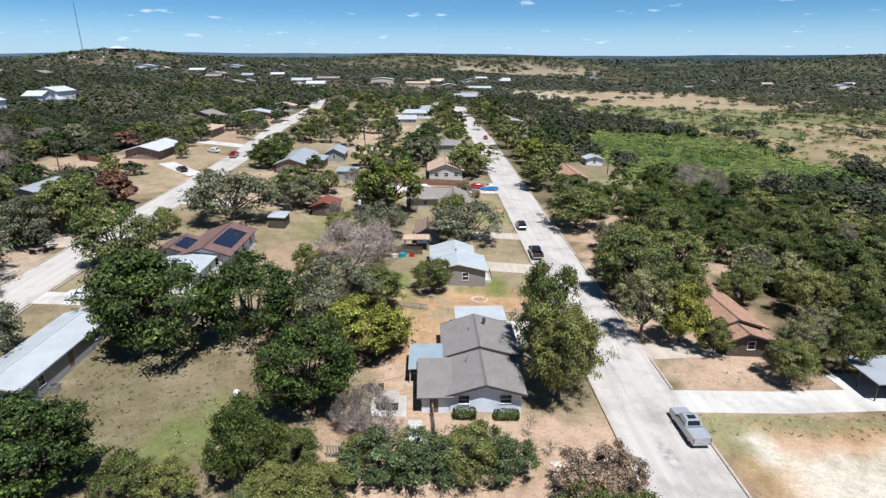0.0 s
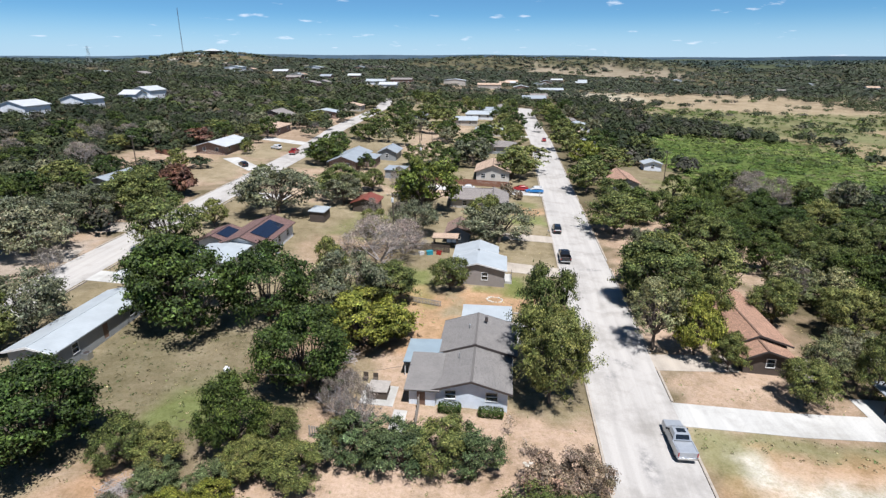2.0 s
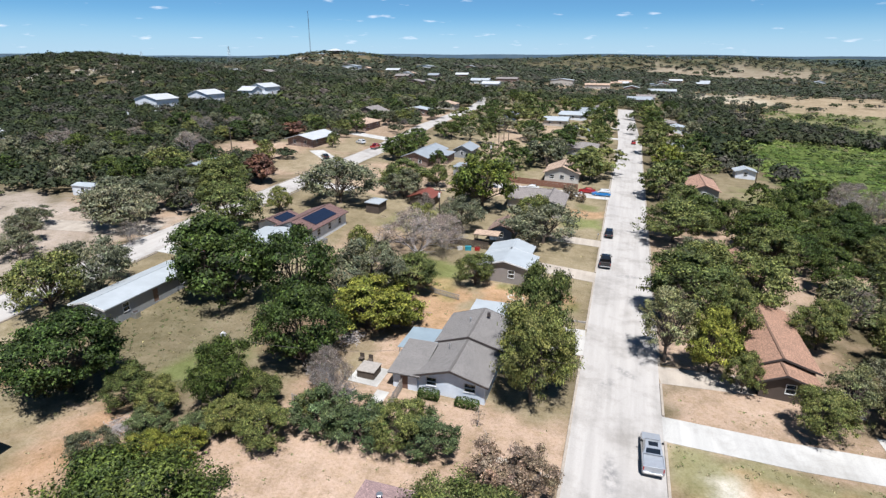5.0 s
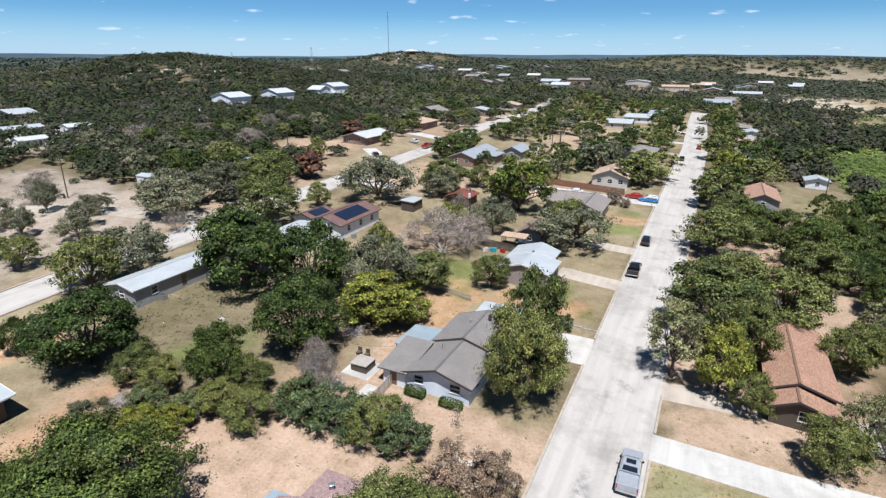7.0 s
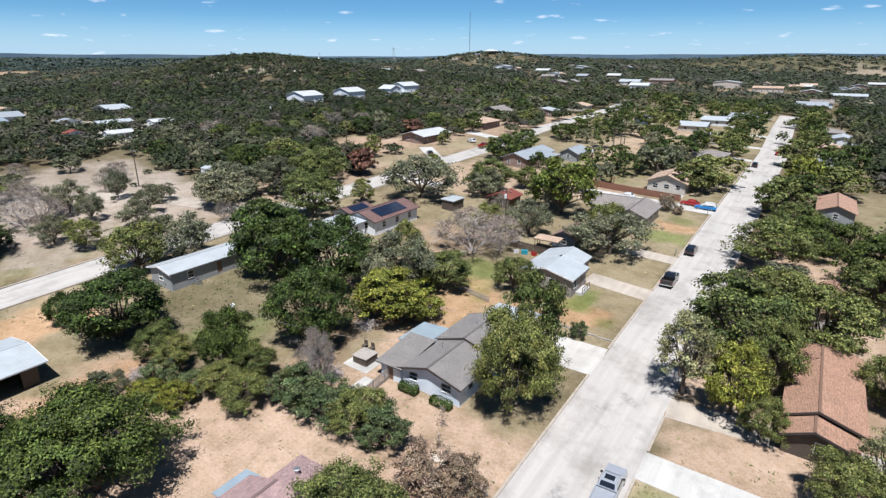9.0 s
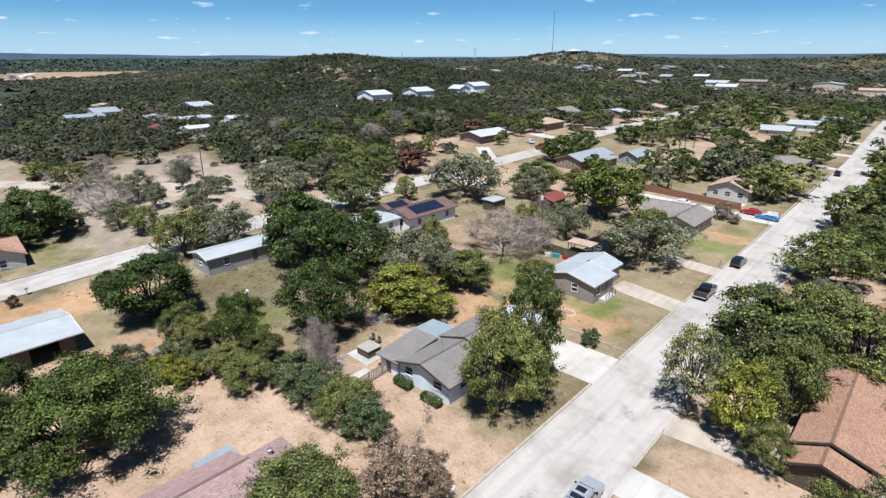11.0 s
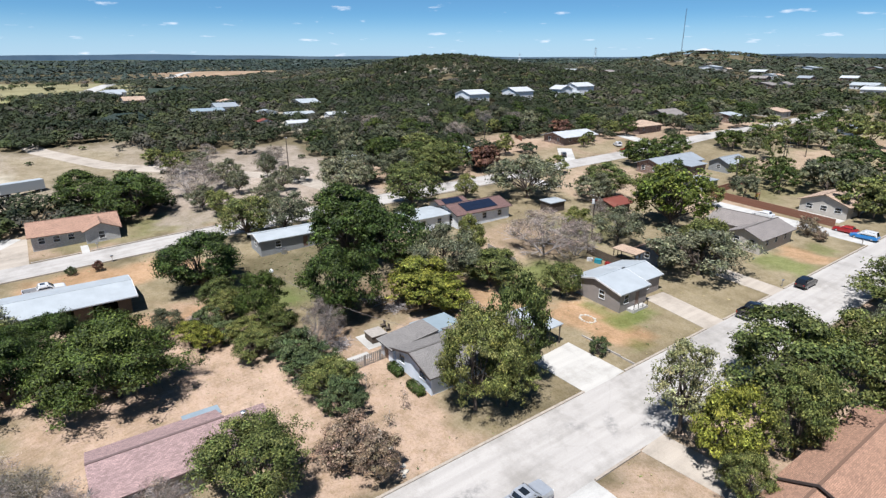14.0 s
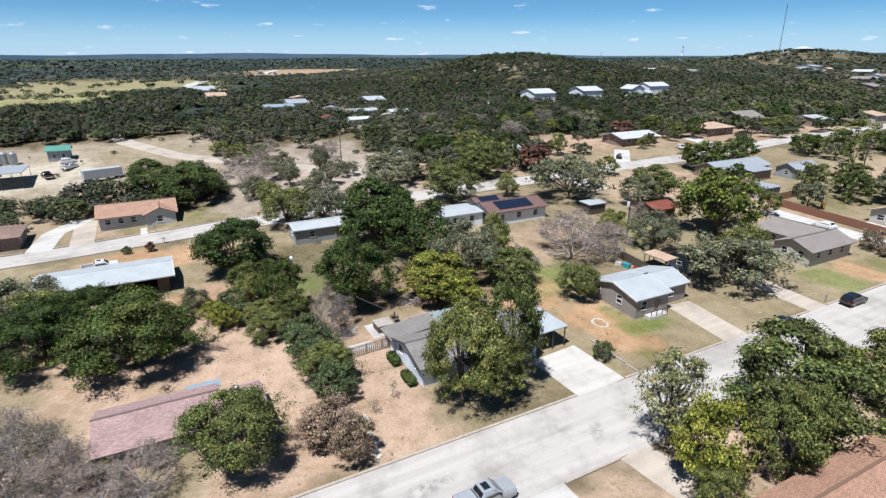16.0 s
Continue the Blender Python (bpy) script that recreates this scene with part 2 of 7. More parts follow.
def concrete(name, colour, streak=0.25, axis=1, smears=()):
    """Pale worn paving: wheel tracks along the way, patches, fine cracks."""
    m, n, l, b = material(name)
    co = n.new("ShaderNodeTexCoord").outputs["Object"]
    mp = n.new("ShaderNodeMapping")
    mp.inputs["Scale"].default_value = (0.9, 0.045, 1) if axis == 1 else (0.045, 0.9, 1)
    l.new(co, mp.inputs["Vector"])
    tracks = ramp(n, l, noise_node(n, l, 1.0, 5, 0.6, mp.outputs[0]), (0.35, scaled(colour, 1 - streak)), (0.62, scaled(colour, 1.1)))
    blot = ramp(n, l, noise_node(n, l, 0.16, 6, 0.68, co), (0.34, (0.66, 0.65, 0.63)), (0.52, (1.03, 1.03, 1.03)))
    c = mixed(n, l, "MULTIPLY", 0.75, tracks, blot)
    vo = n.new("ShaderNodeTexVoronoi")
    vo.feature = "DISTANCE_TO_EDGE"
    vo.inputs["Scale"].default_value = 0.22
    warp = n.new("ShaderNodeMixRGB")
    warp.inputs["Fac"].default_value = 0.35
    l.new(co, warp.inputs["Color1"])
    nz = n.new("ShaderNodeTexNoise")
    nz.inputs["Scale"].default_value = 0.5
    l.new(co, nz.inputs["Vector"])
    l.new(nz.outputs["Color"], warp.inputs["Color2"])
    l.new(warp.outputs[0], vo.inputs["Vector"])
    crack = ramp(n, l, vo.outputs["Distance"], (0.0, (0.75, 0.74, 0.72)), (0.012, (1, 1, 1)))
    c = mixed(n, l, "MULTIPLY", 0.22, c, crack)
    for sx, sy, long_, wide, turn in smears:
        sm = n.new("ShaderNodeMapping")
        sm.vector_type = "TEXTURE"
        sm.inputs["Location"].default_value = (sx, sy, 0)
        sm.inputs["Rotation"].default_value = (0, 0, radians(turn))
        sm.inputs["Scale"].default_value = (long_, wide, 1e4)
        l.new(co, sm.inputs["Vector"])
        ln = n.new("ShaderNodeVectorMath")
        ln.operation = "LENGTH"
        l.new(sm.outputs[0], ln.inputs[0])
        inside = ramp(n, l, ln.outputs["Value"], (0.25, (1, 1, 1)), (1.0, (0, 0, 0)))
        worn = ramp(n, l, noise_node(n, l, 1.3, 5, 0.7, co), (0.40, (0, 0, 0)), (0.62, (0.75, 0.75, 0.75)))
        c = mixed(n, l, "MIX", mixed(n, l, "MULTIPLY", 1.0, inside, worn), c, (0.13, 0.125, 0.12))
    c = mixed(n, l, "OVERLAY", 0.2, c, noise_node(n, l, 9.0, 4, 0.7, co))
    l.new(c, b.inputs["Base Color"])
    b.inputs["Roughness"].default_value = 0.9
    return m


def gloss(name, colour, rough=0.25, metal=0.0, coat=0.6):
    m, n, l, b = material(name)
    co = n.new("ShaderNodeTexCoord").outputs["Object"]
    c = ramp(n, l, noise_node(n, l, 3.0, 4, 0.6, co), (0.3, scaled(colour, 0.9)), (0.7, scaled(colour, 1.06)))
    l.new(c, b.inputs["Base Color"])
    b.inputs["Roughness"].default_value, b.inputs["Metallic"].default_value = rough, metal
    b.inputs["Coat Weight"].default_value = coat
    return m


def glass_material(name):
    m, n, l, b = material(name)
    b.inputs["Base Color"].default_value = (0.25, 0.28, 0.3, 1)
    b.inputs["Roughness"].default_value = 0.04
    b.inputs["Transmission Weight"].default_value = 0.85
    b.inputs["IOR"].default_value = 1.45
    return m


M_GROUND = ground_material()
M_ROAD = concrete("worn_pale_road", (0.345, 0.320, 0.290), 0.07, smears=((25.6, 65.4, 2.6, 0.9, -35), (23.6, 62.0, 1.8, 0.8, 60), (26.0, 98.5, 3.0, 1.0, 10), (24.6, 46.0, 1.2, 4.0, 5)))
M_DRIVE = concrete("driveway_concrete", (0.392, 0.376, 0.345), 0.06)
M_PAD = concrete("carport_slab_concrete", (0.385, 0.363, 0.326), 0.05)
M_TANDRIVE = concrete("dusty_concrete", (0.348, 0.300, 0.244), 0.1)
M_KERB = plain("kerb_concrete", (0.311, 0.266, 0.215), 0.9, fine=5)
M_GREY_SH = shingle("grey_shingles", (0.194, 0.180, 0.167), 0.1)
M_GREY_CAP = plain("weathered_ridge_shingles", (0.111, 0.100, 0.092), 0.9)
M_TERRA_SH = shingle("terracotta_shingles", (0.318, 0.185, 0.122))
M_TAN_SH = shingle("tan_shingles", (0.414, 0.296, 0.211))
M_BROWN_SH = shingle("brown_shingles", (0.222, 0.148, 0.115))
M_ORANGE_SH = shingle("faded_orange_shingles", (0.340, 0.204, 0.141))
M_GREYBROWN_SH = shingle("grey_brown_shingles", (0.222, 0.196, 0.178), 0.1)
M_MAROON_SH = shingle("maroon_shingles", (0.148, 0.085, 0.074))
M_FADED_SH = shingle("faded_maroon_shingles", (0.311, 0.211, 0.196))
M_WHITE_MT = sheet_metal("white_sheet_metal", (0.368, 0.392, 0.400))
M_ROOF_WHITE = sheet_metal("bright_white_roofing", (0.455, 0.463, 0.460))
M_PALE_MT = sheet_metal("pale_galvanised_metal", (0.281, 0.303, 0.318))
M_BLUE_MT = sheet_metal("bluish_patio_metal", (0.237, 0.289, 0.318))
M_RED_MT = sheet_metal("rusty_red_metal", (0.192, 0.056, 0.037), rust=(0.222, 0.104, 0.067))
M_GREEN_MT = sheet_metal("green_metal", (0.074, 0.222, 0.178))
M_WALL_WHITE = siding("white_painted_siding", (0.672, 0.688, 0.704), 0.22)
M_WALL_TAN = siding("taupe_siding", (0.266, 0.233, 0.211), 0.22)
# white siding with the blue of sky-lit shade mixed into its colour
M_WALL_SHADE_BLUE = siding("shade_blue_white_siding", (0.640, 0.696, 0.760), 0.22)
M_WALL_CREAM = siding("cream_siding", (0.444, 0.407, 0.355), 0.25)
M_WALL_GREY = siding("grey_siding", (0.266, 0.274, 0.274), 0.25)
M_WALL_PALE = brickwork("pale_painted_brick", (0.444, 0.437, 0.425))
M_WALL_BLUE = siding("slate_blue_siding", (0.104, 0.133, 0.170), 0.25)
M_WALL_BRICK = brickwork("brown_brick", (0.163, 0.092, 0.067))
M_WALL_DARK = siding("dark_brown_siding", (0.074, 0.056, 0.044), 0.25)
M_TRIM_WHITE = plain("white_trim_paint", (0.608, 0.600, 0.576), 0.5)
M_TRIM_DARK = plain("dark_fascia_paint", (0.052, 0.041, 0.037), 0.6)
M_GLASS = glass_material("window_glass")
M_DOOR = plain("door_paint", (0.148, 0.089, 0.067), 0.5)
M_WOOD_GREY = plain("weathered_grey_wood", (0.296, 0.266, 0.233), 0.9, grain=3, fine=25, relief=0.01)
M_WOOD_RED = plain("stained_cedar_boards", (0.185, 0.085, 0.052), 0.85, grain=2, fine=20, relief=0.01)
M_WOOD_DARK = plain("creosoted_pole_wood", (0.074, 0.056, 0.041), 0.9, grain=2, fine=20)
M_STEEL = plain("galvanised_steel", (0.420, 0.430, 0.440), 0.4, 0.8)
M_DARK_STEEL = plain("dark_steel", (0.090, 0.075, 0.070), 0.5, 0.5)
M_SOLAR = gloss("solar_cells", (0.012, 0.016, 0.030), 0.12, 0.0, 0.5)
M_RUBBER = plain("tyre_rubber", (0.018, 0.018, 0.018), 0.85)
M_CAR_GLASS = gloss("dark_car_glass", (0.012, 0.014, 0.016), 0.05, 0.0, 1.0)
M_SILVER = gloss("silver_car_paint", (0.40, 0.415, 0.435), 0.3, 0.35)
M_BLACK = gloss("black_car_paint", (0.009, 0.009, 0.010), 0.2)
M_RED = gloss("red_car_paint", (0.281, 0.015, 0.015), 0.25)
M_BLUE = gloss("blue_van_wrap", (0.022, 0.163, 0.407), 0.3)
M_WHITE_CAR = gloss("white_car_paint", (0.600, 0.600, 0.592), 0.25)
M_CHROME = plain("chrome", (0.700, 0.700, 0.700), 0.15, 1.0)
M_LAMP_RED = gloss("tail_light_red", (0.350, 0.010, 0.010), 0.15)
M_LAMP_CLEAR = gloss("headlight_clear", (0.700, 0.700, 0.680), 0.1)
M_BARK = plain("bark", (0.089, 0.068, 0.053), 0.95, grain=3, fine=18, relief=0.02)
M_BARE = plain("grey_bare_twigs", (0.30, 0.268, 0.25), 0.95, grain=0.8, fine=10)
M_STONE = plain("limestone", (0.429, 0.385, 0.318), 0.95, grain=0.4, fine=4, relief=0.03)
LEAF = {
    "oak": leafy("dark_oak_leaves", (0.016, 0.027, 0.007), (0.098, 0.135, 0.030)),
    "elm": leafy("mid_green_leaves", (0.034, 0.050, 0.012), (0.222, 0.240, 0.076)),
    "lime": leafy("yellow_green_leaves", (0.040, 0.056, 0.008), (0.228, 0.250, 0.046)),
    "olive": leafy("olive_grey_leaves", (0.076, 0.084, 0.050), (0.212, 0.218, 0.138)),
    "pale": leafy("pale_sparse_leaves", (0.074, 0.084, 0.034), (0.333, 0.326, 0.167)),
    "hedge": leafy("juniper_leaves", (0.028, 0.045, 0.018), (0.145, 0.186, 0.082)),
    "brown": leafy("browning_leaves", (0.111, 0.083, 0.058), (0.311, 0.240, 0.174)),
    "grey": leafy("bare_twigs", (0.155, 0.130, 0.115), (0.311, 0.270, 0.244), 0.1),
    "red": leafy("dark_red_leaves", (0.059, 0.028, 0.022), (0.222, 0.110, 0.083)),
}
M_WOODS = woods_leaf("woods_leaves")


# ---- the lie of the land ----
def bell(x, y, cx, cy, rx, ry):
    return np.exp(-(((x - cx) / rx) ** 2 + ((y - cy) / ry) ** 2))


def squash(v, lo, hi, soft):
    """v, held smoothly between lo and hi."""
    a = lo + soft * np.logaddexp(0, (v - lo) / soft)
    return hi - soft * np.logaddexp(0, (hi - a) / soft)


def land(x, y):
    x, y = np.asarray(x, float), np.asarray(y, float)
    z = -0.0507 * squash(x, -300, 230, 18) + 0.01875 * squash(y, -120, 470, 25)
    z = z - 2.6 * bell(x, y, -105, -5, 60, 50)
    z = z - 9.0 / (1 + np.exp((x + 420) / 60)) * (1 - bell(x, y, -420, 800, 400, 420))
    z = z + 18.5 * bell(x, y, -342, 304, 82, 88)
    z = z + 22.5 * bell(x, y, -485, 935, 115, 130) + 10.0 * bell(x, y, -680, 1190, 220, 160) + 9.0 * bell(x, y, -330, 1050, 260, 150)
    z = z + 27.0 * bell(x, y, 30, 1500, 420, 200) + 22.0 * bell(x, y, 330, 1480, 260, 140)
    z = z + 58.0 * bell(x, y, 1450, 1600, 420, 420)
    z = z + 22.0 * bell(x, y, 1000, 2200, 800, 500)
    r = np.hypot(x, y)
    ridge = 1 / (1 + np.exp(-(r - 2050) / 210))
    wave = np.sin(x * 0.0031 + 1.3) * np.cos(y * 0.0023 + 0.4) + 0.5 * np.sin(x * 0.0071 + y * 0.0043)
    z = z + ridge * (23 - np.clip(z, -20, 40) + 5.0 * wave + 0.0032 * (r - 2050))
    mid = np.clip((r - 450) / 500, 0, 1)
    return z + mid * 2.2 * (np.sin(x * 0.017 + y * 0.006) + np.cos(y * 0.013 - x * 0.008))


def up_at(x, y):
    return float(land(x, y))


def grown(a, b, near0, near1, step, rate):
    """Grid lines, even between near0 and near1, ever wider out to a and b."""
    g = list(np.arange(near0, near1 + 0.1, step))
    s, v = step, near1
    while v < b:
        s *= rate
        v += s
        g.append(v)
    s, v, low = step, near0, []
    while v > a:
        s *= rate
        v -= s
        low.append(v)
    return np.array(low[::-1] + g)


DIRT, SAND, ORANGE = (0.402, 0.294, 0.226), (0.488, 0.444, 0.370), (0.414, 0.259, 0.159)
DRY, GREEN, FLOOR = (0.262, 0.216, 0.145), (0.148, 0.174, 0.056), (0.148, 0.122, 0.078)
PALE = (0.515, 0.475, 0.42)
ZONES = []


def zone(x0, y0, x1, y1, colour, soft=1.5, strength=1.0):
    ZONES.append((x0, y0, x1, y1, colour, soft, strength))


def wobble(x, y, s, k=0.0):
    return (np.sin(x * s + 1.7 + k) * np.cos(y * s * 1.13 + k) + 0.6 * np.sin((x + y) * s * 2.3 + k) + 0.4 * np.cos((x - 1.3 * y) * s * 4.1)) / 2


zone(-5000, -500, 5000, 5000, FLOOR)
zone(-58, -40, 20, 390, DRY, 5, 0.9)                  # the block between the two streets
zone(-100, -40, -66, 300, DIRT, 8, 0.7)
zone(-160, -60, -66, 16, DRY, 8, 0.6)
zone(30, 20, 53, 140, DIRT, 5, 0.9)
zone(-12, 28, 20, 52, DIRT, 2)                        # bare front yards
zone(-30, 8, -12, 36, ORANGE, 3, 0.6)
zone(-30, 14, 10, 44, DIRT, 4)
zone(-5, 44, 2, 63, DIRT, 2)
zone(-12, 63, 4, 82, ORANGE, 2, 0.75)
zone(-32, 28, -20, 62, DIRT, 3, 0.8)
zone(-31, 42, -21, 54, DRY, 2)
zone(-28, 44, -23, 52, GREEN, 1.5, 0.6)
zone(-54, 14, -42, 40, ORANGE, 3, 0.8)
zone(-29, 20, -24, 44, ORANGE, 3, 0.7)
zone(-42, 37, -18, 64, (0.140, 0.120, 0.074), 3, 0.85)      # thin dry lawn, its colour darkened further for tree shade
zone(-27, 43, -21, 50, (0.125, 0.150, 0.050), 1.6, 0.75)
zone(-24, 48, -19, 55, (0.125, 0.150, 0.050), 1.6, 0.5)
# brown brushy soil, with shadow under the oak put into its colour
zone(-22, 53, -7, 74, (0.195, 0.135, 0.094), 3, 0.8)
zone(-15, 77, -2, 93, GREEN, 2, 0.8)                  # watered back yard
zone(-10, 78, -2, 84, ORANGE, 2, 0.5)
zone(1, 74, 20, 93, DRY, 1.5)
zone(3, 78, 17, 86, ORANGE, 2, 0.85)
zone(9.5, 83, 13.5, 92, GREEN, 1.2, 0.9)
zone(4, 84.5, 10, 86.6, GREEN, 0.8, 0.6)
zone(16, 80, 18.5, 83, GREEN, 1, 0.6)
zone(11, 98, 20, 112, DRY, 1.5)
zone(11, 117, 20, 150, DRY, 1.5)
zone(11, 124, 19.5, 131, GREEN, 2, 0.75)
zone(11, 132, 19.5, 139, ORANGE, 2, 0.75)
zone(13, 139, 18, 144, GREEN, 1.5, 0.55)
zone(-30, 86, -12, 105, DIRT, 2, 0.6)
zone(-26, 106, -12, 124, GREEN, 3, 0.45)
zone(-22, 142, -2, 165, DIRT, 3, 0.7)
zone(-52, 130, -24, 168, DIRT, 4, 0.6)
zone(-30, 198, -8, 290, DIRT, 6, 0.7)
zone(-16, 165, -5, 260, GREEN, 4, 0.3)
zone(-82, 20, -67, 62, (0.215, 0.185, 0.112), 2)
zone(-80, 34, -69, 56, GREEN, 4, 0.35)
zone(-58, 140, -46, 165, DIRT, 3, 0.5)
zone(-84, 140, -68, 172, DRY, 3, 0.8)
zone(-81, 174, -68, 205, DRY, 3, 0.9)
zone(31, 30, 54, 53.5, DRY, 1)
zone(31, 43, 37, 53, GREEN, 2.2, 0.4)
zone(38, 49.5, 52, 53, GREEN, 1.6, 0.35)
zone(34, 24, 80, 49.2, PALE, 1.6, 0.9)
zone(37, 46.8, 58, 50.6, ORANGE, 1.8, 0.7)
zone(31, 38, 36, 46, ORANGE, 1.6, 0.5)
zone(38, 32, 48, 38, ORANGE, 2.5, 0.4)
zone(52, 96, 70, 128, DIRT, 3, 0.7)
zone(50, 140, 70, 200, DRY, 3, 0.7)
zone(56, 150, 72, 185, GREEN, 5, 0.5)
zone(72, 175, 165, 300, (0.096, 0.141, 0.033), 10, 0.85)      # bright green scrub
zone(95, 330, 420, 700, (0.348, 0.274, 0.192), 25, 0.85)       # open range
zone(115, 300, 420, 470, (0.152, 0.159, 0.074), 22, 0.85)
zone(160, 225, 420, 320, (0.296, 0.237, 0.148), 18, 0.8)
zone(230, 300, 420, 380, (0.326, 0.237, 0.163), 10, 0.7)
zone(-140, 40, -68, 92, (0.335, 0.282, 0.248), 5, 0.85)       # bare lane behind the houses
zone(-175, -25, -108, 50, (0.348, 0.296, 0.244), 5, 0.75)
zone(-150, -22, -118, 12, (0.459, 0.414, 0.355), 4, 0.8)
zone(-165, 12, -125, 40, DRY, 4, 0.6)
zone(-212, 96, -160, 140, SAND, 7, 0.7)
zone(-238, 76, -208, 96, SAND, 6, 0.6)
zone(-112, 148, -84, 176, DIRT, 4, 0.8)
zone(-270, 105, -200, 150, SAND, 8, 0.4)
zone(-900, -150, -480, 130, (0.274, 0.252, 0.148), 40, 0.9)
zone(-520, -170, -286, 30, (0.296, 0.289, 0.148), 14, 0.9)    # pasture
zone(-1300, 200, -900, 480, (0.385, 0.274, 0.200), 30, 0.9)
zone(60, 1200, 380, 1370, (0.42, 0.335, 0.275), 45, 0.75)
zone(60, 520, 140, 640, SAND, 20, 0.6)
zone(-120, 560, 40, 640, DIRT, 20, 0.7)
zone(480, 900, 760, 1100, SAND, 30, 0.4)


def soil_at(x, y):
    c = np.zeros((x.size, 3)) + np.array(FLOOR)
    for k, (x0, y0, x1, y1, col, soft, st) in enumerate(ZONES):
        s = min(0.25, 1.4 / soft)
        wx = x + soft * wobble(x, y, s, k)
        wy = y + soft * wobble(y, x, s, k + 2)
        d = np.minimum(np.minimum(wx - x0, x1 - wx), np.minimum(wy - y0, y1 - wy))
        a = np.clip(d / soft + 0.5, 0, 1)[:, None] * st
        c = c * (1 - a) + np.array(col) * a
    far = np.clip((np.hypot(x, y) - 1000) / 900, 0, 1)[:, None] * 0.85
    c = c * (1 - far) + np.array((0.056, 0.074, 0.041)) * far
    rocks = np.clip((bell(x, y, -292, 283, 26, 50) - 0.3) * 3, 0, 0.75)[:, None] * np.clip(wobble(x, y, 0.16)[:, None] * 3, 0, 1)
    c = c * (1 - rocks) + np.array(SAND) * rocks
    rocks = np.clip((bell(x, y, -440, 835, 95, 26) - 0.4) * 3, 0, 0.35)[:, None] * np.clip(wobble(x, y, 0.05)[:, None] * 3, 0, 1)
    return c * (1 - rocks) + np.array(SAND) * rocks


def from_arrays(name, verts, faces, mats, parent=None, label="", uv=None, smooth=False):
    me = bpy.data.meshes.new(name)
    me.from_pydata([tuple(v) for v in verts], [], [tuple(f) for f in faces])
    for m in (mats if isinstance(mats, (list, tuple)) else [mats]):
        me.materials.append(m)
    if uv is not None:
        lay = me.uv_layers.new(name="UVMap")
        lay.data.foreach_set("uv", np.asarray(uv, np.float32).ravel())
    if smooth:
        me.polygons.foreach_set("use_smooth", [True] * len(me.polygons))
    ob = new(name, me)
    if parent:
        ob.parent = parent
    if label:
        tagged(ob, label)
    return ob


def build_ground():
    gx = grown(-4400, 3600, -76, 64, 1.0, 1.06)
    gy = grown(-400, 4600, 4, 190, 1.15, 1.055)
    X, Y = np.meshgrid(gx, gy)
    x, y = X.ravel(), Y.ravel()
    nx, ny = gx.size, gy.size
    i = np.arange(nx * ny).reshape(ny, nx)
    f = np.stack([i[:-1, :-1], i[:-1, 1:], i[1:, 1:], i[1:, :-1]], -1).reshape(-1, 4)
    me = bpy.data.meshes.new("ground")
    me.vertices.add(x.size)
    me.vertices.foreach_set("co", np.stack([x, y, land(x, y)], 1).astype(np.float32).ravel())
    me.loops.add(f.size)
    me.loops.foreach_set("vertex_index", f.astype(np.int32).ravel())
    me.polygons.add(len(f))
    me.polygons.foreach_set("loop_start", np.arange(0, f.size, 4, dtype=np.int32))
    me.polygons.foreach_set("use_smooth", np.ones(len(f), bool))
    me.update(calc_edges=True)
    col = me.color_attributes.new("soil", "FLOAT_COLOR", "POINT")
    col.data.foreach_set("color", np.concatenate([soil_at(x, y), np.ones((x.size, 1))], 1).astype(np.float32).ravel())
    me.materials.append(M_GROUND)
    return tagged(new("ground", me), "sunbaked sloping ground of tan dirt and dry grass", "ground", kind="structure")


build_ground()


def ribbon(name, line, width, mat, lift, label, category, step=2.5):
    """A strip of paving laid on the land along a line; its sides go down into the ground."""
    pts, last = [], None
    for (xa, ya), (xb, yb) in zip(line, line[1:]):
        n = max(1, int(math.hypot(xb - xa, yb - ya) / step))
        pts += [(xa + (xb - xa) * k / n, ya + (yb - ya) * k / n) for k in range(n)]
    pts.append(line[-1])
    across = max(1, int(width / 2.5))
    v, f = [], []
    for k, (x, y) in enumerate(pts):
        a, b = pts[max(0, k - 1)], pts[min(len(pts) - 1, k + 1)]
        d = Vector((b[0] - a[0], b[1] - a[1])).normalized()
        nx, ny = d.y, -d.x
        row = []
        for j in range(across + 1):
            o = (j / across - 0.5) * width
            px, py = x + nx * o, y + ny * o
            row.append((px, py, up_at(px, py) + lift))
        lo, hi = row[0], row[-1]
        v += [(lo[0], lo[1], lo[2] - lift - 0.1), *row, (hi[0], hi[1], hi[2] - lift - 0.1)]
    m = across + 3
    for k in range(len(pts) - 1):
        for j in range(m - 1):
            f.append((k * m + j, k * m + j + 1, (k + 1) * m + j + 1, (k + 1) * m + j))
    return tagged(from_arrays(name, v, f, mat), label, category, kind="structure")


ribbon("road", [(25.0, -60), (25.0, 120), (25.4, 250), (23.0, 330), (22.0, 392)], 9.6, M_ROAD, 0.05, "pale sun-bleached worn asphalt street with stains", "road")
ribbon("road", [(-60.5, -60), (-60.8, 0), (-61.2, 60), (-62.0, 190), (-66.5, 250), (-66.0, 340), (-75, 420)], 7.6, M_ROAD, 0.05, "pale worn asphalt street between dry yards", "road")
ribbon("road", [(-66, 84), (-95, 76), (-115, 58), (-140, 36), (-172, 20), (-220, 8)], 6.0, M_TANDRIVE, 0.04, "bare caliche lane leading to the work yard", "road")
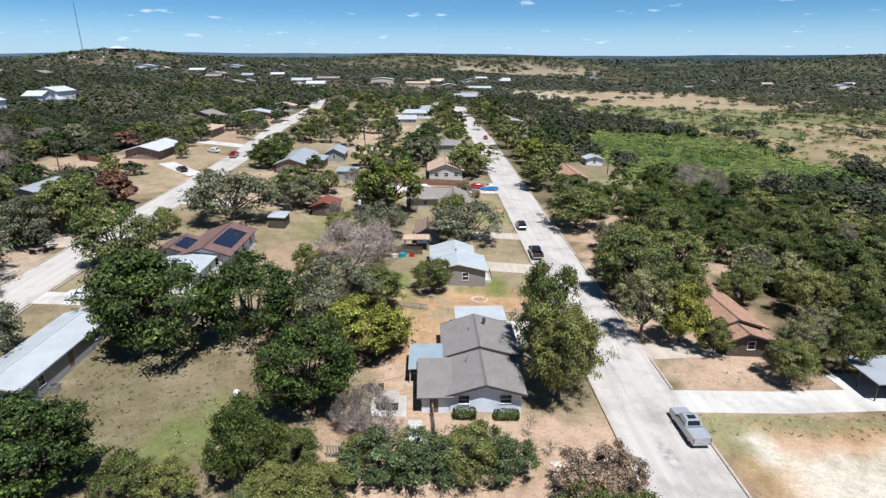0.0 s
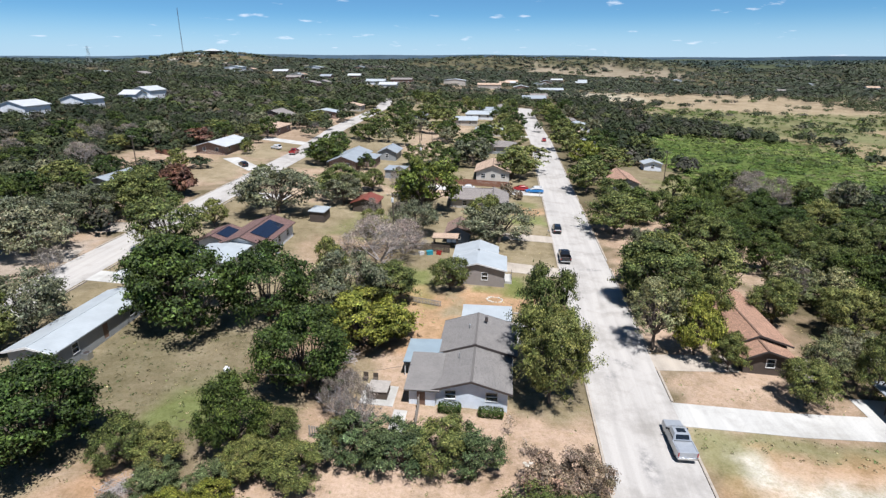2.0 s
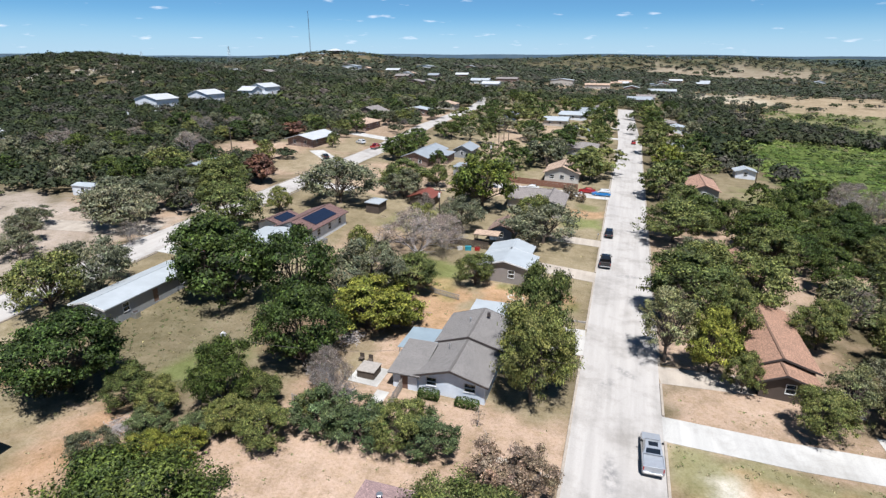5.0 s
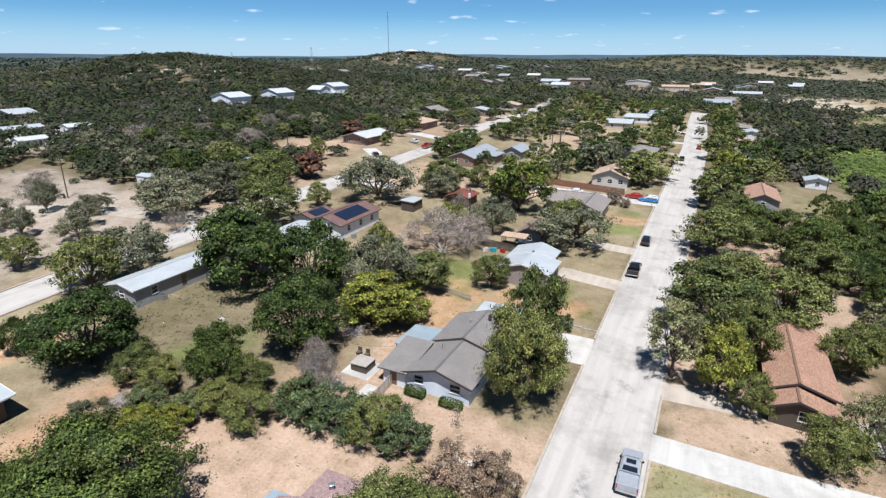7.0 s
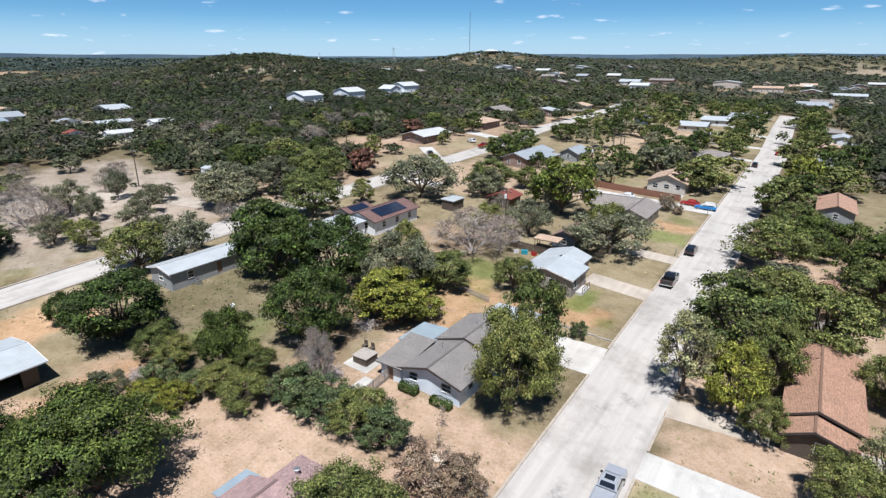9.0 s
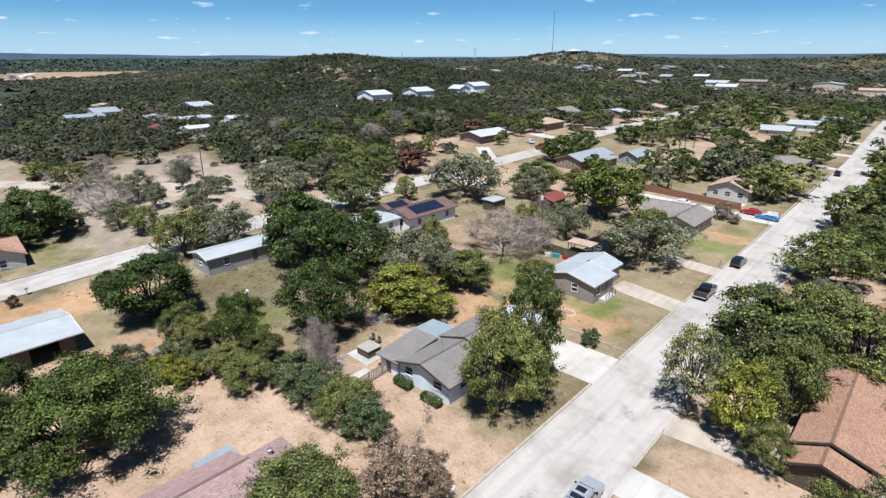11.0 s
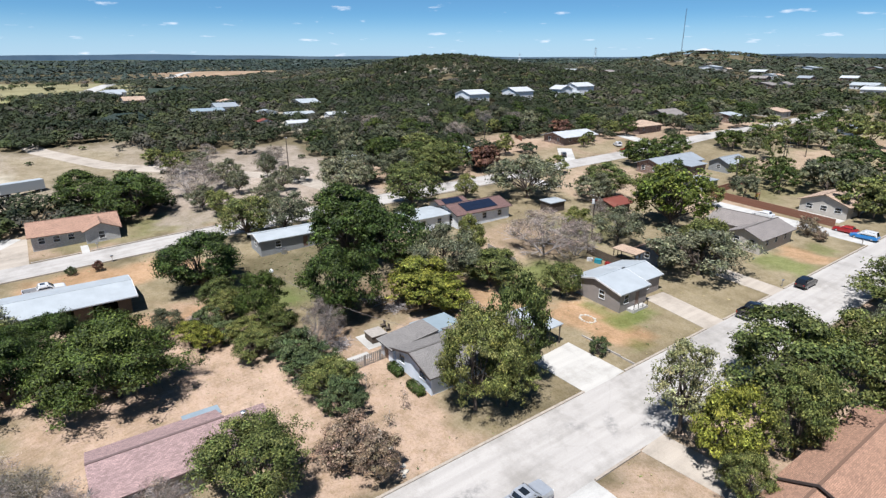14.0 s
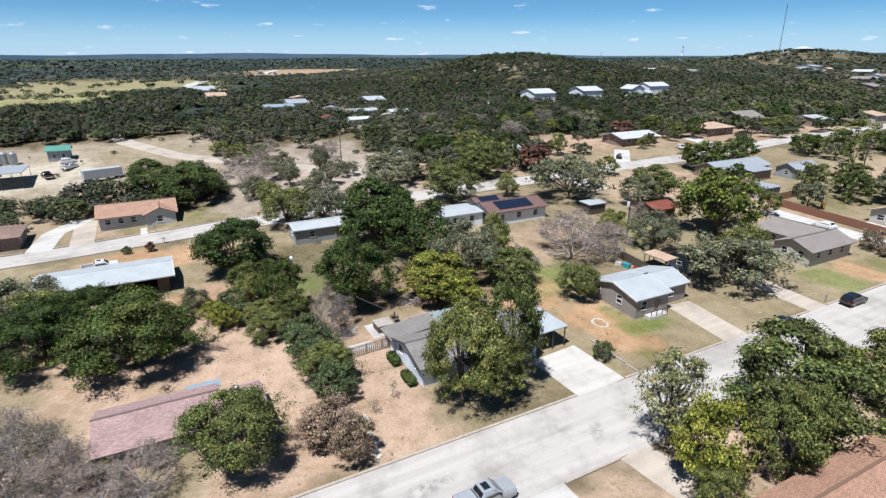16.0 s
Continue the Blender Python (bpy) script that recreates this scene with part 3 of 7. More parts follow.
ribbon("road", [(-325, 78), (-440, 72), (-560, 60), (-700, 95), (-900, 170), (-1100, 270)], 14, M_DRIVE, 0.25, "pale gravel road far across the pasture", "road", 20)
ribbon("driveway", [(20.3, 95.6), (9.2, 96.6)], 4.6, M_TANDRIVE, 0.045, "dusty concrete driveway to the taupe house", "driveway")
ribbon("driveway", [(20.3, 71.2), (11.6, 70.6)], 7.4, M_PAD, 0.045, "wide bright concrete driveway under a carport", "driveway")
ribbon("driveway", [(20.3, 114.5), (9.5, 114.5)], 4.2, M_TANDRIVE, 0.045, "dusty concrete driveway", "driveway")
ribbon("driveway", [(20.3, 154.5), (-14, 153.2)], 5.2, M_DRIVE, 0.045, "long concrete driveway with parked vehicles", "driveway")
ribbon("driveway", [(29.7, 55.4), (43, 55.7), (64, 57.6)], 4.4, M_DRIVE, 0.045, "bright white concrete driveway to the carport", "driveway")
ribbon("parking_pad", [(52.5, 58.9), (64, 59.6)], 7.0, M_DRIVE, 0.06, "bright concrete parking pad", "driveway")
ribbon("driveway", [(29.7, 66.6), (40.5, 68.2)], 4.0, M_TANDRIVE, 0.045, "dusty gravel driveway to the terracotta house", "driveway")
ribbon("driveway", [(-64.6, 12.8), (-82, 12.6)], 4.4, M_TANDRIVE, 0.045, "tan concrete driveway beside the brown-roofed house", "driveway")
ribbon("driveway", [(-64.6, 5.5), (-76, 6.8), (-84, 12)], 4.6, M_DRIVE, 0.05, "curved pale concrete driveway", "driveway")
ribbon("front_path", [(-64.8, 24.0), (-69.6, 24.0)], 1.3, M_DRIVE, 0.05, "short pale concrete front path", "path")
ribbon("driveway", [(-65.2, 158), (-80, 172)], 5.0, M_DRIVE, 0.045, "pale concrete driveway to the white-roofed house", "driveway")
ribbon("driveway", [(-66, 206), (-86, 212)], 6.0, M_DRIVE, 0.045, "wide pale concrete driveway", "driveway")
ribbon("driveway", [(-58, 131), (-45, 131)], 5.0, M_DRIVE, 0.045, "pale concrete driveway behind the live oak", "driveway")
ribbon("driveway", [(-65, 101), (-76, 98)], 6.0, M_TANDRIVE, 0.045, "dusty driveway under trees", "driveway")
ribbon("driveway", [(-57.5, 77), (-48, 77)], 4.0, M_DRIVE, 0.045, "pale driveway with a parked white pickup", "driveway")
ribbon("driveway", [(20.3, 232), (8, 232)], 4.0, M_DRIVE, 0.045, "pale concrete driveway", "driveway")
ribbon("driveway", [(20.3, 262), (6, 262)], 4.5, M_DRIVE, 0.045, "pale concrete driveway", "driveway")
ribbon("driveway", [(20.0, 296), (4, 296)], 4.5, M_DRIVE, 0.045, "pale concrete driveway", "driveway")
ribbon("patio", [(-6.3, 53.0), (-2.4, 53.0)], 3.9, M_DRIVE, 0.05, "square pale concrete patio slab", "patio")
ribbon("front_path", [(-1.4, 50.6), (-1.4, 46.4)], 1.5, M_DRIVE, 0.05, "pale concrete path by the gate", "path")


def kerb(x, gaps, y0, y1, side):
    """Kerb stones: a raised rim along a street edge, lowered at driveways."""
    edges = [y0]
    for a, b in gaps:
        edges += [a, b]
    edges.append(y1)
    for a, b in zip(edges[::2], edges[1::2]):
        n = max(1, int((b - a) / 3.0))
        v, f = [], []
        for k in range(n + 1):
            y = a + (b - a) * k / n
            z = up_at(x, y)
            v += [(x, y, z - 0.1), (x, y, z + 0.17), (x + side * 0.05, y, z + 0.20), (x + side * 0.28, y, z + 0.20), (x + side * 0.28, y, z - 0.1)]
        for k in range(n):
            for j in range(4):
                f.append((k * 5 + j, k * 5 + j + 1, (k + 1) * 5 + j + 1, (k + 1) * 5 + j))
        f += [(0, 1, 2, 3, 4), tuple(n * 5 + j for j in (4, 3, 2, 1, 0))]
        tagged(from_arrays("kerb", v, f, M_KERB), "low dusty concrete kerb along the street", "kerb", kind="structure")


kerb(20.2, [(67.4, 75.0), (93.2, 98.0), (112.3, 116.7), (151.8, 157.2)], -20, 225, -1)
kerb(29.8, [(53.1, 57.7), (64.5, 68.7), (100, 104), (146, 150)], -20, 225, 1)
kerb(-57.0, [(74.5, 79.5)], -10, 126, 1)
kerb(-65.0, [(3, 8.0), (10.4, 15.2), (23.2, 24.8), (80, 88), (97, 105)], -10, 150, -1)


# ---- building blocks ----
def part(name, bm, mat, parent, label=""):
    me = bpy.data.meshes.new(name)
    bm.normal_update()
    bm.to_mesh(me)
    bm.free()
    for m in (mat if isinstance(mat, (list, tuple)) else [mat]):
        me.materials.append(m)
    ob = new(name, me)
    ob.parent = parent
    if label:
        tagged(ob, label)
    return ob


def box(bm, x0, y0, z0, x1, y1, z1, bevel=0.0):
    vs = bmesh.ops.create_cube(bm, size=1.0)["verts"]
    for v in vs:
        v.co = Vector(((x0 + x1) / 2 + v.co.x * (x1 - x0), (y0 + y1) / 2 + v.co.y * (y1 - y0), (z0 + z1) / 2 + v.co.z * (z1 - z0)))
    if bevel:
        es = list({e for v in vs for e in v.link_edges})
        bmesh.ops.bevel(bm, geom=es, offset=bevel, segments=2, affect="EDGES", profile=0.6)


def rod(bm, a, b, r0, r1, sides=6, caps=True):
    a, b = Vector(a), Vector(b)
    d = b - a
    q = d.to_track_quat("Z", "Y").to_matrix()
    ra, rb = [], []
    for k in range(sides):
        t = 2 * math.pi * k / sides
        o = q @ Vector((math.cos(t), math.sin(t), 0))
        ra.append(bm.verts.new(a + o * r0))
        rb.append(bm.verts.new(b + o * r1))
    for k in range(sides):
        bm.faces.new((ra[k], ra[(k + 1) % sides], rb[(k + 1) % sides], rb[k]))
    if caps:
        bm.faces.new(ra[::-1])
        bm.faces.new(rb)


def thing(name, x, y, label, category, group="", kind="", turn=0.0, z=None):
    e = new(name)
    e.empty_display_size = 0.5
    e.location = (x, y, up_at(x, y) if z is None else z)
    e.rotation_euler = (0, 0, radians(turn))
    return tagged(e, label, category, group, kind)


def bmnew():
    return bmesh.new()


# ---- houses ----
FOOT = []   # plans of all wings, kept clear of trees


def wall_piece(root, side, x0, y0, x1, y1, zb, zt, gable, ridge_at, openings, mat):
    """One outer wall 0.2 m thick, with holes for its openings (u, z, w, h) and a gable on top if any."""
    along_x = side in "ns"
    a, b = (x0, x1) if along_x else (y0, y1)
    t = 0.2
    if side == "s":
        p, q = y0, y0 + t
    elif side == "n":
        p, q = y1 - t, y1
    elif side == "w":
        p, q = x0, x0 + t
    else:
        p, q = x1 - t, x1
    if not along_x:
        a, b = a + t, b - t
    bm = bmnew()
    us = sorted({a, b, *(o[0] for o in openings), *(o[0] + o[2] for o in openings)})
    zs = sorted({zb, zt, *(o[1] for o in openings), *(o[1] + o[3] for o in openings)})
    grid = {}

    def corner(u, z, depth):
        key = (round(u, 4), round(z, 4), depth)
        if key not in grid:
            d = (p, q)[depth]
            grid[key] = bm.verts.new((u, d, z) if along_x else (d, u, z))
        return grid[key]

    solid = {}
    for i in range(len(us) - 1):
        for j in range(len(zs) - 1):
            cu, cz = (us[i] + us[i + 1]) / 2, (zs[j] + zs[j + 1]) / 2
            solid[i, j] = not any(o[0] < cu < o[0] + o[2] and o[1] < cz < o[1] + o[3] for o in openings)
    for (i, j), full in solid.items():
        if not full:
            continue
        u0, u1, z0, z1 = us[i], us[i + 1], zs[j], zs[j + 1]
        for depth in (0, 1):
            bm.faces.new([corner(u, z, depth) for u, z in ((u0, z0), (u1, z0), (u1, z1), (u0, z1))])
        top_open = not solid.get((i, j + 1)) and not (gable and j == len(zs) - 2)
        for (di, dj), ((ua, za), (ub, zb_)) in (((-1, 0), ((u0, z0), (u0, z1))), ((1, 0), ((u1, z0), (u1, z1))), ((0, -1), ((u0, z0), (u1, z0))), ((0, 1), ((u0, z1), (u1, z1)))):
            if solid.get((i + di, j + dj)) or ((di, dj) == (0, 1) and not top_open):
                continue
            bm.faces.new([corner(ua, za, 0), corner(ub, zb_, 0), corner(ub, zb_, 1), corner(ua, za, 1)])
    if gable:
        for depth in (0, 1):
            bm.faces.new([corner(u, zt, depth) for u in us] + [corner(ridge_at, zt + gable, depth)])
        for u in (a, b):
            bm.faces.new([corner(u, zt, 0), corner(ridge_at, zt + gable, 0), corner(ridge_at, zt + gable, 1), corner(u, zt, 1)])
    bmesh.ops.recalc_face_normals(bm, faces=bm.faces[:])
    part("wall", bm, mat, root)
    for u, z, w, h, what in openings:
        def at(u0, u1, z0, z1, d0, d1):
            m = bmnew()
            lo, hi = (p + d0, p + d1) if side in "sw" else (q - d1, q - d0)
            if along_x:
                box(m, u0, lo, z0, u1, hi, z1)
            else:
                box(m, lo, u0, z0, hi, u1, z1)
            return m
        if what == "window":
            win = part("window", at(u, u + w, z, z + h, 0.09, 0.10), M_GLASS, root)
            fr = bmnew()
            f = 0.09
            for u0, u1, z0, z1 in ((u - f, u, z - f, z + h + f), (u + w, u + w + f, z - f, z + h + f), (u, u + w, z + h, z + h + f), (u, u + w, z + h / 2 - 0.03, z + h / 2 + 0.03)):
                lo, hi = (p - 0.035, p + 0.12) if side in "sw" else (q - 0.12, q + 0.035)
                box(fr, *((u0, lo, z0, u1, hi, z1) if along_x else (lo, u0, z0, hi, u1, z1)))
            part("frame", fr, M_TRIM_WHITE, win)
            part("sill", at(u - f, u + w + f, z - f, z - 0.002, -0.07, 0.12), M_TRIM_WHITE, win)
        elif what == "door":
            d = part("door", at(u, u + w, z, z + h, 0.05, 0.10), M_DOOR, root)
            part("handle", at(u + w - 0.14, u + w - 0.08, z + 0.95, z + 1.1, -0.01, 0.05), M_STEEL, d)
        elif what == "garage":
            d = part("garage_door", at(u, u + w, z, z + h, 0.06, 0.11), M_TRIM_WHITE, root)
            for k in range(3):
                part("panel", at(u + 0.08, u + w - 0.08, z + 0.08 + k * h / 3, z + (k + 1) * h / 3 - 0.06, 0.035, 0.06), M_TRIM_WHITE, d)


def roof_mesh(x0, y0, x1, y1, ze, rise, kind, ridge, thick=0.16):
    """A roof as a closed shell with its own thickness; u runs along the eaves, v up the slope."""
    v, f, uv = [], [], []

    def face(pts, uvs):
        f.append(tuple(range(len(v), len(v) + len(pts))))
        v.extend(pts)
        uv.extend(uvs)

    def slope(pts, eave_axis):
        base = Vector(pts[0])
        e = Vector((1, 0, 0)) if eave_axis == "x" else Vector((0, 1, 0))
        n = (Vector(pts[1]) - base).cross(Vector(pts[-1]) - base).normalized()
        s = n.cross(e).normalized()
        face(pts, [((Vector(p)).dot(e), (Vector(p) - base).dot(s)) for p in pts])
        face([(p[0], p[1], p[2] - thick) for p in pts[::-1]], [(0, 0)] * len(pts))
        for k in range(len(pts)):
            a, b = pts[k], pts[(k + 1) % len(pts)]
            face([(a[0], a[1], a[2] - thick), (b[0], b[1], b[2] - thick), b, a], [(0, 0)] * 4)

    zr = ze + rise
    if kind == "x":        # ridge along x
        slope([(x0, y0, ze), (x1, y0, ze), (x1, ridge, zr), (x0, ridge, zr)], "x")
        slope([(x1, y1, ze), (x0, y1, ze), (x0, ridge, zr), (x1, ridge, zr)], "x")
    elif kind == "y":
        slope([(x1, y0, ze), (x1, y1, ze), (ridge, y1, zr), (ridge, y0, zr)], "y")
        slope([(x0, y1, ze), (x0, y0, ze), (ridge, y0, zr), (ridge, y1, zr)], "y")
    elif kind == "hipy":
        d = min((x1 - x0) / 2, (y1 - y0) / 2 - 0.2)
        c = (x0 + x1) / 2
        slope([(x1, y0, ze), (x1, y1, ze), (c, y1 - d, zr), (c, y0 + d, zr)], "y")
        slope([(x0, y1, ze), (x0, y0, ze), (c, y0 + d, zr), (c, y1 - d, zr)], "y")
        slope([(x0, y0, ze), (x1, y0, ze), (c, y0 + d, zr)], "x")
        slope([(x1, y1, ze), (x0, y1, ze), (c, y1 - d, zr)], "x")
    elif kind == "hipx":
        d = min((y1 - y0) / 2, (x1 - x0) / 2 - 0.2)
        c = (y0 + y1) / 2
        slope([(x0, y0, ze), (x1, y0, ze), (x1 - d, c, zr), (x0 + d, c, zr)], "x")
        slope([(x1, y1, ze), (x0, y1, ze), (x0 + d, c, zr), (x1 - d, c, zr)], "x")
        slope([(x1, y0, ze), (x1, y1, ze), (x1 - d, c, zr)], "y")
        slope([(x0, y1, ze), (x0, y0, ze), (x0 + d, c, zr)], "y")
    elif kind == "shed_n":   # rises towards +y
        slope([(x0, y0, ze), (x1, y0, ze), (x1, y1, zr), (x0, y1, zr)], "x")
    elif kind == "shed_s":
        slope([(x1, y1, ze), (x0, y1, ze), (x0, y0, zr), (x1, y0, zr)], "x")
    elif kind == "shed_e":
        slope([(x0, y1, ze), (x0, y0, ze), (x1, y0, zr), (x1, y1, zr)], "y")
    else:                  # rises towards -x
        slope([(x1, y0, ze), (x1, y1, ze), (x0, y1, zr), (x0, y0, zr)], "y")
    return v, f, uv


def block(root, x0, y0, x1, y1, wall_h, rise, kind, wall, roof, over=0.5, openings=None, ridge=None, fascia=None, base=0.0, open_sides=False, cap=None):
    """A wing of a building: walls, openings and roof. Plan in world metres; heights from the root's foot."""
    ox, oy = root.location.x, root.location.y
    x0, x1, y0, y1 = x0 - ox, x1 - ox, y0 - oy, y1 - oy
    rx, ry = (x0 + x1) / 2, (y0 + y1) / 2
    if ridge is not None:
        ridge = ridge - (ox if kind == "y" else oy)
    else:
        ridge = rx if kind == "y" else ry
    FOOT.append((x0 + ox, y0 + oy, x1 + ox, y1 + oy))
    zt = base + wall_h
    openings = openings or {}
    half = (x1 - x0) / 2 if kind == "y" else (y1 - y0) / 2
    drop = rise * over / max(half, 0.5) if kind in "xy" else 0.0
    if not open_sides:
        for side in "snwe":
            g = rise if (kind == "y" and side in "sn") or (kind == "x" and side in "we") else 0.0
            off = ox if side in "sn" else oy
            ops = [(u - off, z + base, w, h, what) for u, z, w, h, what in openings.get(side, ())]
            wall_piece(root, side, x0, y0, x1, y1, -1.2, zt, g, ridge, ops, wall)
    v, f, uv = roof_mesh(x0 - over, y0 - over, x1 + over, y1 + over, zt - drop + 0.17, rise + drop, kind, ridge)
    from_arrays("roof", v, f, roof, root, uv=uv)
    if fascia and kind in "xy":
        zr, ze = zt + 0.17 + rise, zt + 0.17 - drop
        for end in (0, 1):
          for lo_u_one in (0, 1):
            bm = bmnew()
            for lo_u in (lo_u_one,):
                if kind == "y":
                    yy = (y0 - over - 0.03) if end == 0 else (y1 + over + 0.03)
                    a, b = ((x0 - over) if lo_u == 0 else (x1 + over), yy, ze), (ridge, yy, zr)
                    w = (0, 0.03)
                else:
                    xx = (x0 - over - 0.03) if end == 0 else (x1 + over + 0.03)
                    a, b = (xx, (y0 - over) if lo_u == 0 else (y1 + over), ze), (xx, ridge, zr)
                    w = (0.03, 0)
                q = []
                for (px, py, pz) in (a, b):
                    for s in (-1, 1):
                        for dz in (-0.24, 0.02):
                            q.append(bm.verts.new((px + s * w[0], py + s * w[1], pz + dz)))
                for k in ((0, 1, 3, 2), (4, 6, 7, 5), (0, 4, 5, 1), (2, 3, 7, 6), (1, 5, 7, 3), (0, 2, 6, 4)):
                    bm.faces.new([q[i] for i in k])
            bmesh.ops.recalc_face_normals(bm, faces=bm.faces[:])
            part("fascia", bm, fascia, root)
    if kind in "xy" and rise > 0.4:
        bm = bmnew()
        z = zt + 0.17 + rise
        if kind == "y":
            box(bm, ridge - 0.14, y0 - over, z - 0.05, ridge + 0.14, y1 + over, z + 0.035)
        else:
            box(bm, x0 - over, ridge - 0.14, z - 0.05, x1 + over, ridge + 0.14, z + 0.035)
        part("ridge_cap", bm, cap or roof, root)


def windows(a, b, n, z=0.95, w=1.0, h=1.15):
    step = (b - a) / n
    return [(a + step * (k + 0.5) - w / 2, z, w, h, "window") for k in range(n)]


def vent_pipe(root, x, y, z, r=0.06, h=0.5):
    bm = bmnew()
    x, y = x - root.location.x, y - root.location.y
    rod(bm, (x, y, z - 0.3), (x, y, z + h), r, r, 8)
    rod(bm, (x, y, z + h), (x, y, z + h + 0.06), r * 1.9, r * 1.4, 8)
    part("vent_pipe", bm, M_STEEL, root)


def simple_house(x0, y0, x1, y1, kind, wall, roof, label, category="house", name="house", wall_h=2.6, rise=1.5, over=0.55, fascia=None, wins=2, door=True):
    r = thing(name, (x0 + x1) / 2, (y0 + y1) / 2, label, category)
    nx = max(1, int((x1 - x0) / 4.5)) if wins else 0
    ny = max(1, int((y1 - y0) / 4.5)) if wins else 0
    ops = {}
    if wins:
        ops = {"s": windows(x0 + 0.6, x1 - 0.6, nx), "e": windows(y0 + 0.6, y1 - 0.6, ny), "n": windows(x0 + 0.6, x1 - 0.6, nx), "w": windows(y0 + 0.6, y1 - 0.6, ny)}
        if door and ny > 1:
            u = ops["e"][ny // 2][0]
            ops["e"][ny // 2] = (u, 0.1, 0.95, 2.05, "door")
    block(r, x0, y0, x1, y1, wall_h, rise, kind, wall, roof, over, ops, fascia=fascia)
    return r


# the grey-shingled house on the corner, with its bluish patio cover
h1 = thing("house", 6.0, 58.0, "white-painted low house with grey shingle roof and dark trim", "house")
block(h1, 2.3, 52.3, 10.4, 60.2, 2.35, 1.2, "y", M_WALL_SHADE_BLUE, M_GREY_SH, 0.55, {"s": [(3.4, 1.0, 1.15, 1.05, "window"), (8.0, 1.0, 1.25, 1.05, "window")], "e": windows(53, 60, 2)}, 6.35, M_TRIM_DARK, cap=M_GREY_CAP)
block(h1, -0.7, 52.0, 2.3, 58.2, 2.2, 0.75, "shed_n", M_WALL_SHADE_BLUE, M_GREY_SH, 0.5, {"s": [(0.2, 0.1, 0.95, 2.0, "door")]})
block(h1, 2.2, 60.2, 11.1, 68.2, 2.55, 1.33, "y", M_WALL_SHADE_BLUE, M_GREY_SH, 0.5, {"e": [(62.0, 1.0, 1.2, 1.1, "window"), (65.0, 0.1, 0.95, 2.0, "door")], "w": windows(64, 68, 1)}, 6.35, M_TRIM_DARK, cap=M_GREY_CAP)
for px, py in ((-2.1, 57.6), (-2.1, 62.7)):
    bm = bmnew()
    box(bm, px - 6 - 0.05, py - 58 - 0.05, -0.8, px - 6 + 0.05, py - 58 + 0.05, 2.3)
    part("awning_post", bm, M_TRIM_WHITE, h1)
v, f, uv = roof_mesh(-2.3 - 6, 57.3 - 58, 2.4 - 6, 63.2 - 58, 2.45, 0.2, "shed_e", None, 0.08)
from_arrays("patio_cover", v, f, M_BLUE_MT, h1, "flat bluish metal patio cover", uv=uv)
vent_pipe(h1, 5.4, 64.5, 3.9, 0.08, 0.35)
vent_pipe(h1, 4.6, 57.5, 3.6, 0.05, 0.3)
bm = bmnew()
box(bm, 7.3 - 6, 66.0 - 58, 4.0, 7.7 - 6, 66.4 - 58, 4.65, 0.03)
part("roof_vent", bm, M_DARK_STEEL, h1, "small dark roof vent")


def carport(x0, y0, x1, y1, z, roof, label, kind="shed_n", rise=0.15):
    r = thing("carport", (x0 + x1) / 2, (y0 + y1) / 2, label, "carport")
    ox, oy = r.location.x, r.location.y
    v, f, uv = roof_mesh(x0 - ox, y0 - oy, x1 - ox, y1 - oy, z, rise, kind, None, 0.14)
    from_arrays("roof", v, f, roof, r, uv=uv)
    for px in (x0 + 0.3, x1 - 0.3):
        for py in (y0 + 0.3, (y0 + y1) / 2, y1 - 0.3):
            bm = bmnew()
            box(bm, px - ox - 0.06, py - oy - 0.06, -1.0, px - ox + 0.06, py - oy + 0.06, z - 0.02)
            part("post", bm, M_DARK_STEEL, r)
    for py in (y0 + 0.3, y1 - 0.3):
        bm = bmnew()
        box(bm, x0 - ox, py - oy - 0.05, z - 0.26, x1 - ox, py - oy + 0.05, z - 0.15)
        part("beam", bm, M_DARK_STEEL, r)
    return r


carport(3.9, 68.9, 11.0, 73.4, 2.75, M_WHITE_MT, "white sheet-metal carport beside the grey-roofed house")
carport(54.4, 56.2, 64.0, 62.8, 2.75, M_PALE_MT, "grey metal carport with dark posts")

h2 = thing("house", 5.0, 92.5, "taupe sided house with pale metal roof", "house")
block(h2, 0.9, 86.9, 9.9, 93.4, 2.75, 1.15, "y", M_WALL_TAN, M_WHITE_MT, 0.4, {"s": [(6.0, 0.9, 1.0, 1.3, "window"), (1.5, 0.9, 0.9, 1.3, "window")], "e": [(87.9, 0.9, 1.0, 1.3, "window"), (90.6, 0.1, 0.95, 2.05, "door")]}, 5.2, M_TRIM_WHITE)
block(h2, 0.9, 93.4, 8.4, 98.9, 2.75, 1.15, "y", M_WALL_TAN, M_WHITE_MT, 0.4, {"e": [(94.6, 0.9, 1.6, 1.3, "window")], "n": windows(2, 8, 1)}, 5.2, M_TRIM_WHITE)
bm = bmnew()
box(bm, 10.0 - 5, 88.6 - 92.5, -0.6, 11.2 - 5, 92.2 - 92.5, 0.1)
part("porch_step", bm, M_DRIVE, h2)
for k in range(4):
    bm = bmnew()
    box(bm, 11.1 - 5, 88.7 + k * 1.1 - 92.5, 0.1, 11.18 - 5, 88.78 + k * 1.1 - 92.5, 1.0)
    part("rail_post", bm, M_WOOD_DARK, h2)
bm = bmnew()
box(bm, 11.1 - 5, 88.7 - 92.5, 0.95, 11.18 - 5, 92.1 - 92.5, 1.03)
part("handrail", bm, M_WOOD_DARK, h2)

